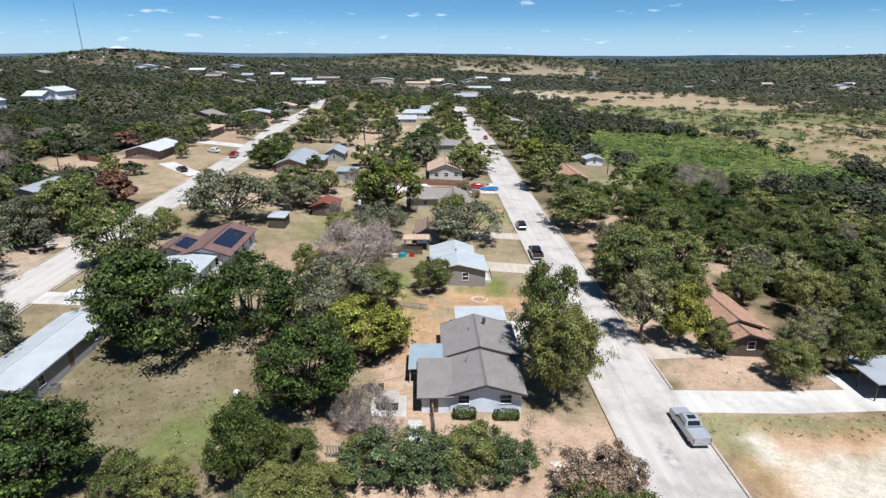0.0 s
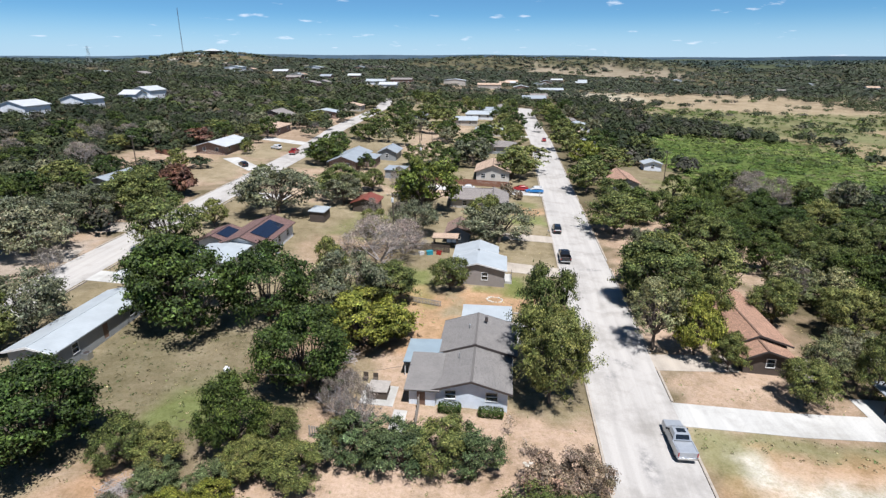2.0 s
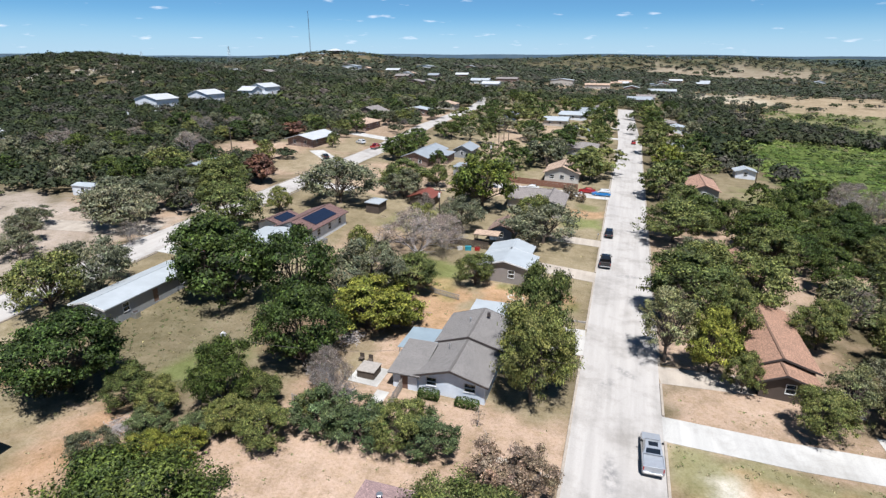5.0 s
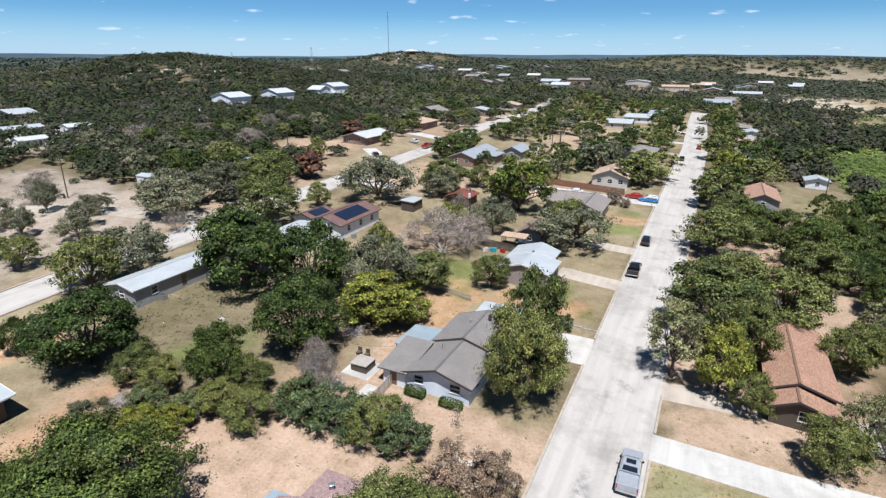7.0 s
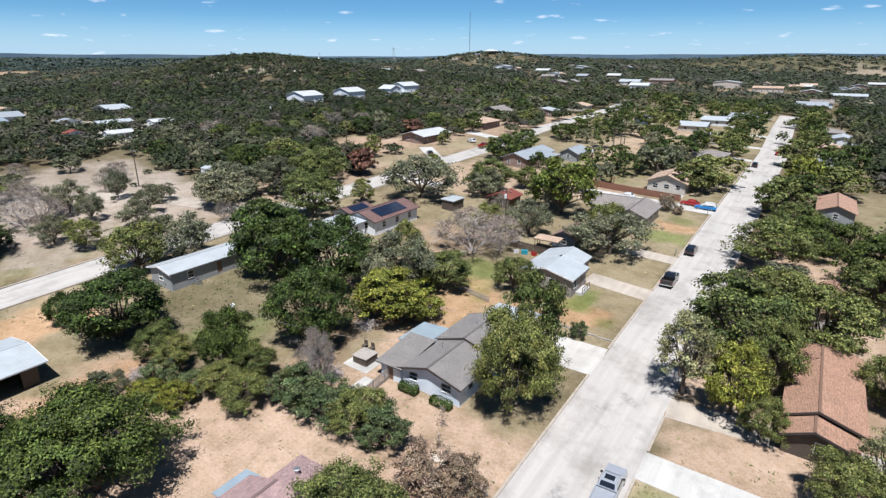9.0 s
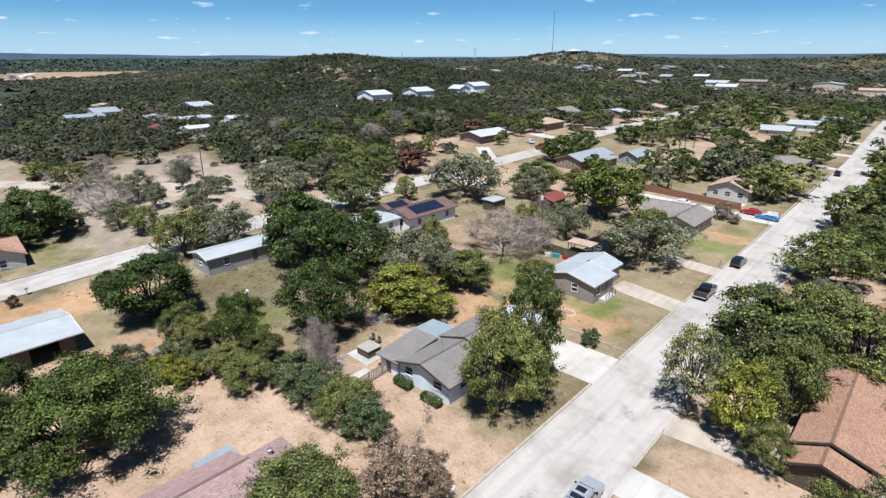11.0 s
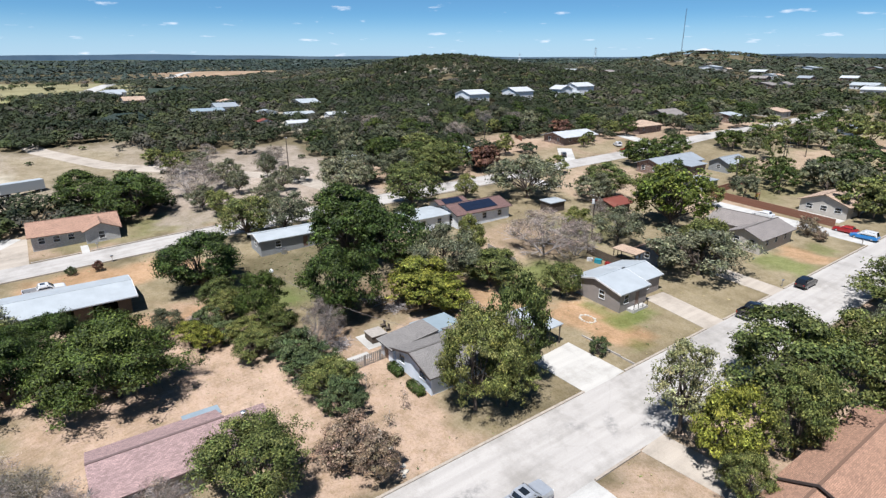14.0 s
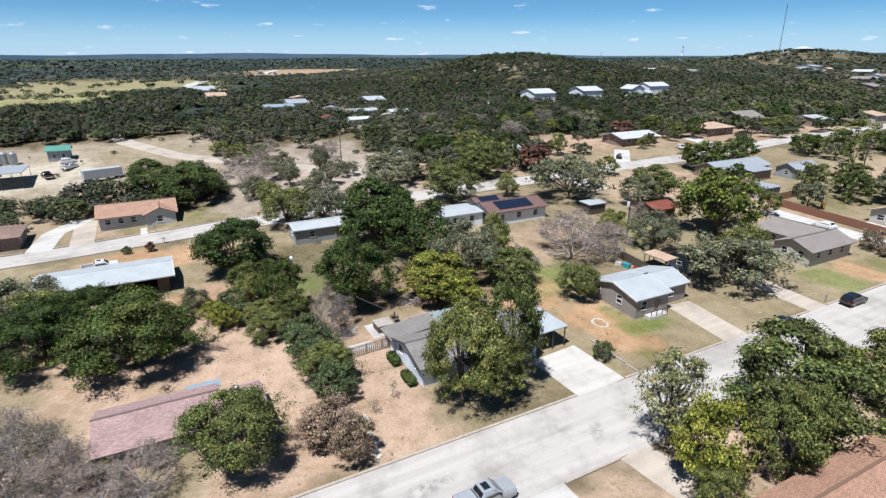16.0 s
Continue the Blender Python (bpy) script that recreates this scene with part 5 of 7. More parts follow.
simple_house(-300, 60, -282, 70, "y", M_WALL_CREAM, M_TAN_SH, "tan-roofed house among distant trees")
simple_house(-420, 60, -396, 72, "y", M_WALL_WHITE, M_WHITE_MT, "long white building among distant trees")
simple_house(-500, 70, -470, 84, "y", M_WALL_WHITE, M_WHITE_MT, "long pale building beside the pasture")
simple_house(-486, 920, -466, 934, "hipx", M_WALL_DARK, M_ROOF_WHITE, "pale-roofed house on top of the wooded hill", wall_h=4.5, rise=3.5, over=2.0)
simple_house(-262, 760, -238, 776, "y", M_WALL_WHITE, M_WHITE_MT, "white-roofed house on the far slope", wall_h=4)
simple_house(-340, 690, -318, 704, "y", M_WALL_WHITE, M_WHITE_MT, "white metal building on the far slope", wall_h=5)
simple_house(-60, 640, -36, 656, "y", M_WALL_CREAM, M_WHITE_MT, "large white-roofed building beyond the streets", wall_h=5)
simple_house(-20, 600, 4, 612, "x", M_WALL_CREAM, M_TAN_SH, "tan building beyond the streets", wall_h=4)
simple_house(-110, 590, -88, 604, "x", M_WALL_BRICK, M_GREYBROWN_SH, "grey-roofed building beyond the streets", wall_h=4)
simple_house(40, 560, 64, 572, "x", M_WALL_CREAM, M_WHITE_MT, "white-roofed building beyond the streets", wall_h=4)
for x, y, w, d, kd, rf, lb in (
    (-223, 86, 9, 14, "y", M_BLUE_MT, "house with bluish metal roof in a clearing"),
    (-191, 118, 5, 13, "y", M_WHITE_MT, "long white trailer home among trees"),
    (-168, 108, 4, 9, "y", M_ROOF_WHITE, "small white trailer home in a clearing"),
    (-255, 105, 8, 10, "x", M_TAN_SH, "tan-roofed house among trees"),
    (-205, 108, 5, 8, "x", M_PALE_MT, "grey metal shed among trees"),
    (-182, 132, 5, 9, "y", M_ROOF_WHITE, "white trailer home among dark trees"),
    (-178, 98, 4, 6, "x", M_RED_MT, "small rusty-roofed shed among trees"),
):
    tagged(simple_house(x - w / 2, y - d / 2, x + w / 2, y + d / 2, kd, M_WALL_WHITE, rf, lb, wall_h=2.5, rise=0.9, over=0.3), group="scattered buildings in the woods")


# houses dotted over the wooded slopes beyond the streets
far_rng = random.Random(41)
FAR_YARDS = []
for k in range(34):
    x, y = far_rng.uniform(-330, 130), far_rng.uniform(430, 900)
    if k % 5 == 0:
        x, y = far_rng.uniform(250, 700), far_rng.uniform(700, 1150)
    w, d = far_rng.uniform(10, 18), far_rng.uniform(9, 13)
    rf, words = far_rng.choice(((M_ROOF_WHITE, "white metal"), (M_PALE_MT, "grey metal"), (M_TAN_SH, "tan shingle"), (M_GREYBROWN_SH, "grey-brown shingle"), (M_WHITE_MT, "pale metal")))
    tagged(simple_house(x - w / 2, y - d / 2, x + w / 2, y + d / 2, far_rng.choice("xy"), far_rng.choice((M_WALL_CREAM, M_WALL_WHITE, M_WALL_BRICK)), rf, "house with %s roof among far trees" % words, wall_h=3.2, rise=1.8), group="houses on the far slopes")
    FAR_YARDS.append((x - w / 2 - 5, y - d / 2 - 26, x + w / 2 + 5, y + d / 2 + 3))


# ---- trees ----
def leaf_faces(rng, centres, normals, size, stretch=1.7, scatter_n=0.55):
    """Pointed leaf sprays, one triangle each, facing roughly along their normals."""
    n = len(centres)
    nrm = normals + rng.normal(0, scatter_n, (n, 3))
    nrm /= np.linalg.norm(nrm, axis=1)[:, None]
    a = rng.normal(0, 1, (n, 3))
    a -= nrm * (a * nrm).sum(1)[:, None]
    a /= np.linalg.norm(a, axis=1)[:, None]
    b = np.cross(nrm, a)
    s = (size * rng.uniform(0.6, 1.3, n))[:, None]
    v = np.stack([centres + a * s * stretch * 0.6, centres - a * s * stretch * 0.4 + b * s * 0.6, centres - a * s * stretch * 0.4 - b * s * 0.6], 1)
    return v.reshape(-1, 3)


def leaf_mesh(name, v, mat, tint=None):
    me = bpy.data.meshes.new(name)
    n = len(v) // 3
    me.vertices.add(len(v))
    me.vertices.foreach_set("co", v.astype(np.float32).ravel())
    me.loops.add(n * 3)
    me.loops.foreach_set("vertex_index", np.arange(n * 3, dtype=np.int32))
    me.polygons.add(n)
    me.polygons.foreach_set("loop_start", np.arange(0, n * 3, 3, dtype=np.int32))
    me.update(calc_edges=True)
    if tint is None:
        tint = np.ones((n, 3))
    if len(tint):
        col = me.color_attributes.new("tint", "FLOAT_COLOR", "POINT")
        col.data.foreach_set("color", np.concatenate([np.repeat(tint, 3, 0), np.ones((n * 3, 1))], 1).astype(np.float32).ravel())
    me.materials.append(mat)
    return me


def limb(bm, a, b, r0, r1, bend, rng, steps=3):
    """A crooked tapering limb."""
    a, b = Vector(a), Vector(b)
    p = a
    for k in range(1, steps + 1):
        t = k / steps
        q = a.lerp(b, t)
        if k < steps:
            q += Vector(rng.normal(0, bend, 3))
        rod(bm, p, q, r0 + (r1 - r0) * (k - 1) / steps, r0 + (r1 - r0) * t, 6 if r0 > 0.08 else 3, False)
        p = q


def crown_template(kind, seed, h, w, clumps, leaves, size, low=0.28, flat=1.0, coarse=False):
    """Trunk and crown meshes of one tree, h high and w wide, foot at the origin."""
    rng = np.random.default_rng(seed)
    rad = w / 2
    cz, rz = h * (1 + low) / 2, h * (1 - low) / 2 * flat
    # lobes: big uneven masses all round the crown, so that the outline has bays and gaps
    lobes = []
    for k in range(14):
        zz = 1 - 1.75 * (k + 0.5) / 14
        t = k * 2.39996 + rng.uniform(-0.6, 0.6)
        s = math.sqrt(max(0.05, 1 - (zz if zz > 0 else 0.72 * zz) ** 2)) * rng.uniform(0.72, 1.28)
        lobes.append((0.6 * rad * s * math.cos(t), 0.6 * rad * s * math.sin(t), cz + 0.6 * rz * zz * rng.uniform(0.7, 1.25), rng.uniform(0.24, 0.46) * rad, rng.uniform(0.24, 0.46) * rz))
    for k in range(4):      # leaders that stand out of the outline
        t, q = rng.uniform(0, 6.28), rng.uniform(0.15, 0.75)
        lobes.append((q * rad * math.cos(t), q * rad * math.sin(t), cz + rz * math.sqrt(1 - q * q) * rng.uniform(0.8, 1.02), rng.uniform(0.12, 0.22) * rad, rng.uniform(0.16, 0.28) * rz))
    lobes = np.array(lobes)
    cc, cn, cs = [], [], []
    for k in range(clumps):
        L = lobes[rng.integers(len(lobes))]
        d = rng.normal(0, 1, 3)
        d /= np.linalg.norm(d)
        out = np.array([L[0] / rad, L[1] / rad, (L[2] - cz) / rz])
        if d.dot(out) < -0.1:
            d = d - 1.6 * d.dot(out) * out / max(0.05, out.dot(out))
            d /= np.linalg.norm(d)
        q = rng.uniform(0.55, 1.1) if k % 7 else rng.uniform(1.1, 1.6)
        cc.append(L[:3] + d * np.array([L[3], L[3], L[4]]) * q)
        cn.append(d)
        cs.append(rng.uniform(0.06, 0.12) * rad + 0.1)
    cc, cn, cs = np.array(cc), np.array(cn), np.array(cs)
    cc[:, 2] = np.clip(cc[:, 2], h * low * 0.75, None)
    pick = rng.integers(clumps, size=leaves)
    off = rng.normal(0, 1, (leaves, 3))
    off /= np.linalg.norm(off, axis=1)[:, None]
    centre = cc[pick] + off * (cs[pick] * rng.uniform(0.2, 1.3, leaves))[:, None] * np.array([1.3, 1.3, 0.62])
    nrm = cn[pick] * 0.7 + off * 0.6 + np.array([0, 0, 0.45])
    tone = rng.uniform(0.5, 1.35, clumps)[:, None] * np.stack([rng.uniform(0.94, 1.14, clumps), np.ones(clumps), rng.uniform(0.85, 1.1, clumps)], 1)
    crown = leaf_mesh("crown", leaf_faces(rng, centre, nrm, size, *{"grey": (9.0, 1.2), "hedge": (3.4, 0.9), "olive": (2.4, 0.8)}.get(kind, ())), LEAF[kind], tone[pick])
    bm = bmnew()
    top = (rng.normal(0, 0.15), rng.normal(0, 0.15), h * low * 1.05)
    limb(bm, (0, 0, -0.4), top, 0.03 * h + 0.05, 0.022 * h + 0.03, 0.05, rng, 3)
    for L in (lobes[::3] if coarse else lobes):
        limb(bm, top, (L[0], L[1], L[2]), 0.016 * h + 0.02, 0.03, 0.18, rng, 2 if coarse else 4)
    for k in range(0 if coarse else 18):
        L, c = lobes[k % len(lobes)], cc[rng.integers(clumps)]
        limb(bm, (L[0] * 0.6, L[1] * 0.6, (L[2] + top[2]) / 2), c, 0.045, 0.015, 0.12, rng, 3)
    me = bpy.data.meshes.new("trunk")
    bm.to_mesh(me)
    bm.free()
    me.materials.append(M_BARK)
    return me, crown


def bare_template(seed, h, w, leaf=0):
    """A leafless tree: trunk, forking limbs and a haze of thin twigs."""
    rng = np.random.default_rng(seed)
    bm, tips = bmnew(), []

    def grow(p, d, length, r, depth):
        q = p + d * length
        rod(bm, p, q, r, r * 0.62, 5 if depth > 3 else 3, False)
        if depth == 0:
            return
        for k in range(3 if depth > 1 else 4):
            nd = (d + Vector(rng.normal(0, 0.55, 3)) + Vector((d.x, d.y, 0)) * 0.3).normalized()
            if nd.z < -0.1:
                nd.z *= -0.4
            grow(p.lerp(q, rng.uniform(0.55, 1.0)), nd, length * rng.uniform(0.62, 0.86), max(r * 0.58, 0.02), depth - 1)

    for k in range(4):
        t = k * 1.57 + rng.uniform(-0.4, 0.4)
        grow(Vector((0, 0, -0.3)), Vector((math.cos(t) * 0.5 * w / h, math.sin(t) * 0.5 * w / h, 0.9)).normalized(), h * 0.40, 0.022 * h, 4)
    me = bpy.data.meshes.new("trunk")
    bm.to_mesh(me)
    bm.free()
    me.materials.append(M_BARE)
    return me


TREE_WORDS = {
    "oak": ("dense dark green live oak with spreading crown", "oak tree"),
    "elm": ("mid-green leafy shade tree in a dry yard", "tree"),
    "lime": ("bright yellow-green leafy tree", "tree"),
    "olive": ("grey-green thin-leaved spreading oak", "oak tree"),
    "pale": ("pale green sparse tree with open crown", "tree"),
    "hedge": ("low bushy green juniper on bare dirt", "shrub"),
    "brown": ("rounded shrub with browning dry leaves", "shrub"),
    "red": ("small tree with dark red leaves", "tree"),
    "grey": ("leafless grey tree with dense bare twigs", "bare tree"),
}
SHAPES = {  # height, width, clumps, leaves, leaf size, lowest leaf
    "oak": (8.0, 11.0, 500, 20000, 0.175, 0.08),
    "elm": (8.0, 10.0, 420, 15500, 0.172, 0.13),
    "lime": (7.0, 9.0, 290, 10500, 0.19, 0.12),
    "olive": (7.0, 11.0, 340, 9600, 0.165, 0.17),
    "pale": (8.0, 8.0, 200, 5600, 0.16, 0.22),
    "hedge": (3.6, 6.0, 150, 7800, 0.095, 0.0),
    "brown": (4.2, 6.0, 220, 8600, 0.12, 0.0),
    "red": (5.0, 6.5, 150, 4400, 0.20, 0.12),
    "grey": (6.5, 9.0, 340, 8600, 0.042, 0.16),
}
TEMPLATES = {k: [crown_template(k, 11 * i + len(k), s[0], s[1], s[2], int(s[3] * 0.85), s[4] * 1.05, s[5]) for i in range(3)] for k, s in SHAPES.items()}
NEAR_TEMPLATES = {k: [crown_template(k, 11 * i + len(k), s[0], s[1], int(s[2] * 0.9), int(s[3] * 1.35), s[4] * 0.86, s[5]) for i in range(3)] for k, s in SHAPES.items() if k != "grey"}
CLOSE_TEMPLATES = {k: [crown_template(k, 11 * i + len(k), SHAPES[k][0], SHAPES[k][1], int(SHAPES[k][2] * 0.8), int(SHAPES[k][3] * 2.1), SHAPES[k][4] * 0.68, SHAPES[k][5]) for i in range(2)] for k in ("oak", "elm")}
FAR_TEMPLATES = {k: [crown_template(k, 31 * i + len(k), s[0], s[1], 150, 3300, s[4] * 1.9, s[5], 1.0, True) for i in range(3)] for k, s in SHAPES.items()}
BARE = [bare_template(5 + i, 6.5, 9.0) for i in range(2)]
tree_rng = random.Random(7)
STEMS = []


def tree(kind, x, y, w, h, label=""):
    words, cat = TREE_WORDS[kind]
    name = "shrub" if kind in ("hedge", "brown") else "tree"
    STEMS.append((x, y, w / 2))
    w, h = w * 1.08, h * 1.14
    r = thing(name, x, y, label or words, cat)
    r.rotation_euler = (0, 0, tree_rng.uniform(0, 6.28))
    if kind == "grey":
        r.scale = (w / 9.0, w / 9.0, h / 6.5)
        for nm, me in (("trunk", BARE[tree_rng.randrange(2)]), ("twig_crown", TEMPLATES["grey"][tree_rng.randrange(3)][1])):
            o = new(nm, me)
            o.parent = r
        return r
    s = SHAPES[kind]
    r.scale = (w / s[1], w / s[1], h / s[0])
    far = math.hypot(x - 30, y - 10)
    pool = (NEAR_TEMPLATES if far < 78 else TEMPLATES if far < 146 else FAR_TEMPLATES)[kind]
    if far < 52 and w > 8.5 and kind in CLOSE_TEMPLATES:
        pool = CLOSE_TEMPLATES[kind]
    tm, cm = pool[tree_rng.randrange(len(pool))]
    for nm, me in (("trunk", tm), ("crown", cm)):
        o = new(nm, me)
        o.parent = r
    return r


tree("oak", -9.8, 22.9, 13.5, 8)
tree("oak", -15.5, 12.4, 11, 7)
tree("olive", -30, 8, 12, 5.5)
tree("oak", -21, 17, 9, 6)
tree("oak", -12.5, 21.4, 8, 6)
tree("elm", 13.6, 31, 9.2, 6.5)
tree("brown", 14.6, 39.5, 6.0, 4.2)
tree("brown", 17.6, 41.2, 4.6, 3.8, "rounded dense olive-brown shrub beside a twiggy one")
tree("grey", 6.2, 13, 8, 4.6)
tree("grey", 3.0, 9.5, 9, 4.6)
tree("grey", 12.0, 19, 6, 3)
tree("grey", 11, 12, 8, 4)
tree("lime", 9.8, 19.5, 2.4, 2.2)
tree("grey", 12.9, 23, 6.5, 3.5)
tree("grey", 10, 16, 7, 4)
tree("oak", -34.4, 38.0, 13, 7.8)
tree("elm", -25.4, 38.3, 5.0, 4.2)
tree("oak", -16.6, 41.8, 6.4, 6.8)
tree("elm", -13.5, 38.5, 4.8, 3.2)
tree("lime", -17.8, 32.5, 4.2, 2.4, "low yellow-green brush along the lot line")
tree("hedge", -18.6, 27.5, 4.4, 2.4)
tree("hedge", -15.8, 36, 4.2, 2.4)
tree("elm", -9.4, 38.6, 5.6, 3.2)
tree("grey", -5.4, 45.6, 4.6, 6.2)
tree("grey", -8.0, 48.5, 3.6, 4.2)
tree("hedge", -4.4, 42.6, 6.5, 3.6)
tree("hedge", -0.2, 42.3, 6.5, 3.4)
tree("elm", 4.0, 42.9, 6, 4)
tree("hedge", 7.0, 42.6, 5.5, 3.6)
tree("elm", -6.6, 43.6, 3, 2.8)
tree("oak", -12.7, 52.1, 11, 9)
tree("oak", -33.4, 63.6, 14.5, 10.5)
tree("oak", -23.5, 67.5, 11.5, 9.5)
tree("oak", -41, 70.5, 9, 8)
tree("lime", -8.8, 63.6, 10.6, 6.4)
tree("lime", -5.2, 66.4, 6.0, 3.8)
tree("olive", -13.5, 71.5, 11, 8)
tree("elm", -8.2, 77, 9.5, 5.5)
tree("elm", -18, 80.5, 5.5, 7)
tree("elm", 15.2, 55.0, 8.4, 10.2)
tree("elm", 14.8, 61.8, 7.2, 12.0)
tree("elm", 16.8, 58.2, 6.4, 7.2)
tree("elm", 1.0, 84, 6, 4.8)
tree("grey", -13.4, 94.6, 14, 7)
tree("grey", -9.5, 99, 8, 5.5)
tree("olive", -9, 110.7, 9, 6)
tree("olive", 8.6, 110, 15, 6.8)
tree("elm", 5.6, 116.3, 7.5, 7)
tree("lime", -9.2, 128.5, 15, 11.3)
tree("olive", -1.1, 186.9, 13, 7.5)
tree("olive", 0.4, 199.0, 9, 6)
tree("elm", 12.0, 171.0, 11.5, 7.5)
tree("oak", -47.7, 171.6, 10, 7)
tree("oak", -49.9, 193.0, 9, 6.5)
tree("oak", -45.2, 221.2, 9, 6)
tree("olive", -37.3, 255.4, 10, 6)
tree("olive", -72.6, 82.2, 13, 7)
tree("elm", -70.1, 110.2, 11, 8.5)
tree("olive", -11.3, 163.9, 7, 5)
tree("pale", 30.6, 70.3, 7.4, 9.0)
tree("lime", 36.0, 69.6, 6.6, 7.4)
tree("elm", 39.2, 76.5, 6.5, 8.2)
tree("elm", 34.7, 84.4, 14, 9)
tree("elm", 44.5, 91.5, 11, 8)
tree("lime", 33.4, 93, 6.5, 6)
tree("elm", 38.5, 98, 9, 7.5)
tree("hedge", 15.7, 75.3, 2.4, 2.2)
tree("oak", -99.5, 26.7, 13, 7)
tree("oak", -84, 35.6, 14.5, 8.2)
tree("grey", -91.4, 50, 13, 7)
tree("elm", -53.6, 51.5, 9.5, 7.2)
tree("olive", -52.4, 58.5, 10.5, 7)
tree("olive", -42, 117.5, 18, 9)
tree("elm", -52, 89.5, 12, 9)
tree("elm", -51, 105, 5, 5)
tree("elm", -31.5, 134, 12.5, 7)
tree("olive", -29.5, 128, 9, 6)
tree("oak", -49, 174, 13, 5.8)
tree("oak", -50, 188, 11, 5.5)
tree("oak", -49.7, 225.9, 9.5, 5)
tree("olive", -79, 88, 13, 7)
tree("olive", -74, 99, 10.5, 7)
tree("elm", -70, 107.5, 12, 8)
tree("elm", -76, 117, 12, 6.5)
tree("red", -70, 125.5, 6.5, 6)
tree("red", -75.5, 133, 7, 5)
tree("red", -102, 193, 9, 4.5)
tree("oak", -33.5, 168.5, 5, 4.5)
tree("elm", 34.7, 122.5, 13, 8)
tree("elm", 33.4, 160, 12.5, 8)
tree("elm", 39.4, 66.4, 4.2, 4.6, "dark leafy bush against the terracotta house")
tree("elm", 46.2, 60.0, 6.0, 5.0)
tree("pale", 49.6, 63.8, 5.6, 6.4)
tree("olive", 55.5, 68.7, 7, 5)
tree("elm", 51.5, 82, 7, 6.2)
tree("pale", 56, 88, 7, 7.5)
tree("oak", 52.3, 123, 13, 8)
tree("elm", 46.3, 192.6, 13, 7)
tree("elm", 63.7, 229, 11, 7)
tree("elm", 33.5, 230, 12, 8)
tree("elm", 15.2, 183, 15, 7.5)
tree("elm", 14, 173, 8, 6)
tree("oak", -4, 196, 13, 7)
tree("oak", -1, 213, 14, 7)
tree("elm", -26, 144, 7, 5)
tree("elm", -87, 207, 6, 5)
tree("elm", -80, 185, 4.5, 4)
tree("elm", -78, 180, 4, 3.6)
tree("oak", -44.6, 35.5, 3.8, 4)
tree("red", -53, 25, 1.8, 1.6)
tree("hedge", -54, 21, 1.8, 1.2)
tree("elm", -71.6, 51, 6, 5)
tree("grey", -64, 76, 4, 4)
tree("elm", -12, 150, 5, 4.5)
tree("brown", 10.5, 148, 4, 3.5)
tree("brown", 13.5, 146.5, 2.5, 2)
tree("elm", -56, 143, 6, 4.5)
tree("grey", 58.5, 92, 5, 6)
tree("oak", 41, 134, 10, 7)
tree("elm", 38, 143, 9, 7)
tree("oak", 37, 176, 10, 7)
tree("lime", 37, 196, 9, 8)
tree("elm", 35.5, 208, 10, 7)
tree("oak", 43, 214, 11, 8)
tree("elm", 39, 247, 10, 8)
tree("elm", 36, 262, 9, 8)
tree("oak", 36, 282, 10, 8)
tree("oak", 35, 305, 10, 8)
tree("elm", 34, 330, 10, 8)
tree("oak", 33, 352, 12, 8)
tree("elm", 12, 240, 10, 7)
tree("oak", 13, 252, 9, 6.5)
tree("elm", 9, 281, 9, 7)
tree("oak", 6, 308, 10, 7)
tree("elm", 10, 334, 8, 7)
tree("oak", 13, 358, 9, 7)
tree("elm", -20, 272, 12, 8)
tree("elm", -30, 286, 12, 8)
tree("elm", -52, 262, 12, 7)
tree("oak", -46, 240, 9, 6)
tree("oak", -40, 252, 9, 5)
tree("oak", -15, 238, 10, 7)
tree("elm", -22, 252, 7, 5)
tree("oak", -18, 312, 12, 8)
tree("elm", -30, 330, 12, 8)
tree("elm", -36, 348, 12, 8)
tree("oak", -48, 312, 10, 7)
tree("oak", -8, 340, 11, 7)
tree("elm", -20, 180, 8, 6)
tree("elm", -14, 186, 9, 6.5)
tree("oak", -9, 178, 8, 6)
tree("grey", -20, 152, 5, 4.5)

tree("elm", -21.8, 38.2, 4.4, 3.6)
tree("hedge", -20.6, 35.0, 4.2, 2.6)
tree("elm", -12.2, 42.5, 4.4, 4.0)
tree("lime", -14.6, 33.8, 3.6, 2.8)
tree("olive", -22.5, 30.5, 4.4, 2.8)
tree("elm", -26.5, 10, 8, 5)
tree("olive", -23, 6, 9, 5.5)


def fill(seed, x0, y0, x1, y1, spacing, odds, kinds, w, h, gap=0.75):
    """More trees of the yards, clear of houses, streets and one another."""
    rng = random.Random(seed)
    nx, ny = int((x1 - x0) / spacing), int((y1 - y0) / spacing)
    for i in range(nx):
        for j in range(ny):
            x, y = x0 + (i + rng.uniform(0.1, 0.9)) * spacing, y0 + (j + rng.uniform(0.1, 0.9)) * spacing
            tw, th, kd, go = rng.uniform(*w), rng.uniform(*h), rng.choice(kinds), rng.random() < odds
            if not go or any(a - 2.5 < x < c + 2.5 and b - 3.5 < y < d + 2.0 for a, b, c, d in FOOT):
                continue
            if 17.5 < x < 32 or -68 < x < -55 or any((x - a) ** 2 + (y - b) ** 2 < (gap * (r + tw / 2)) ** 2 for a, b, r in STEMS):
                continue
            tree(kd, x, y, tw, th)


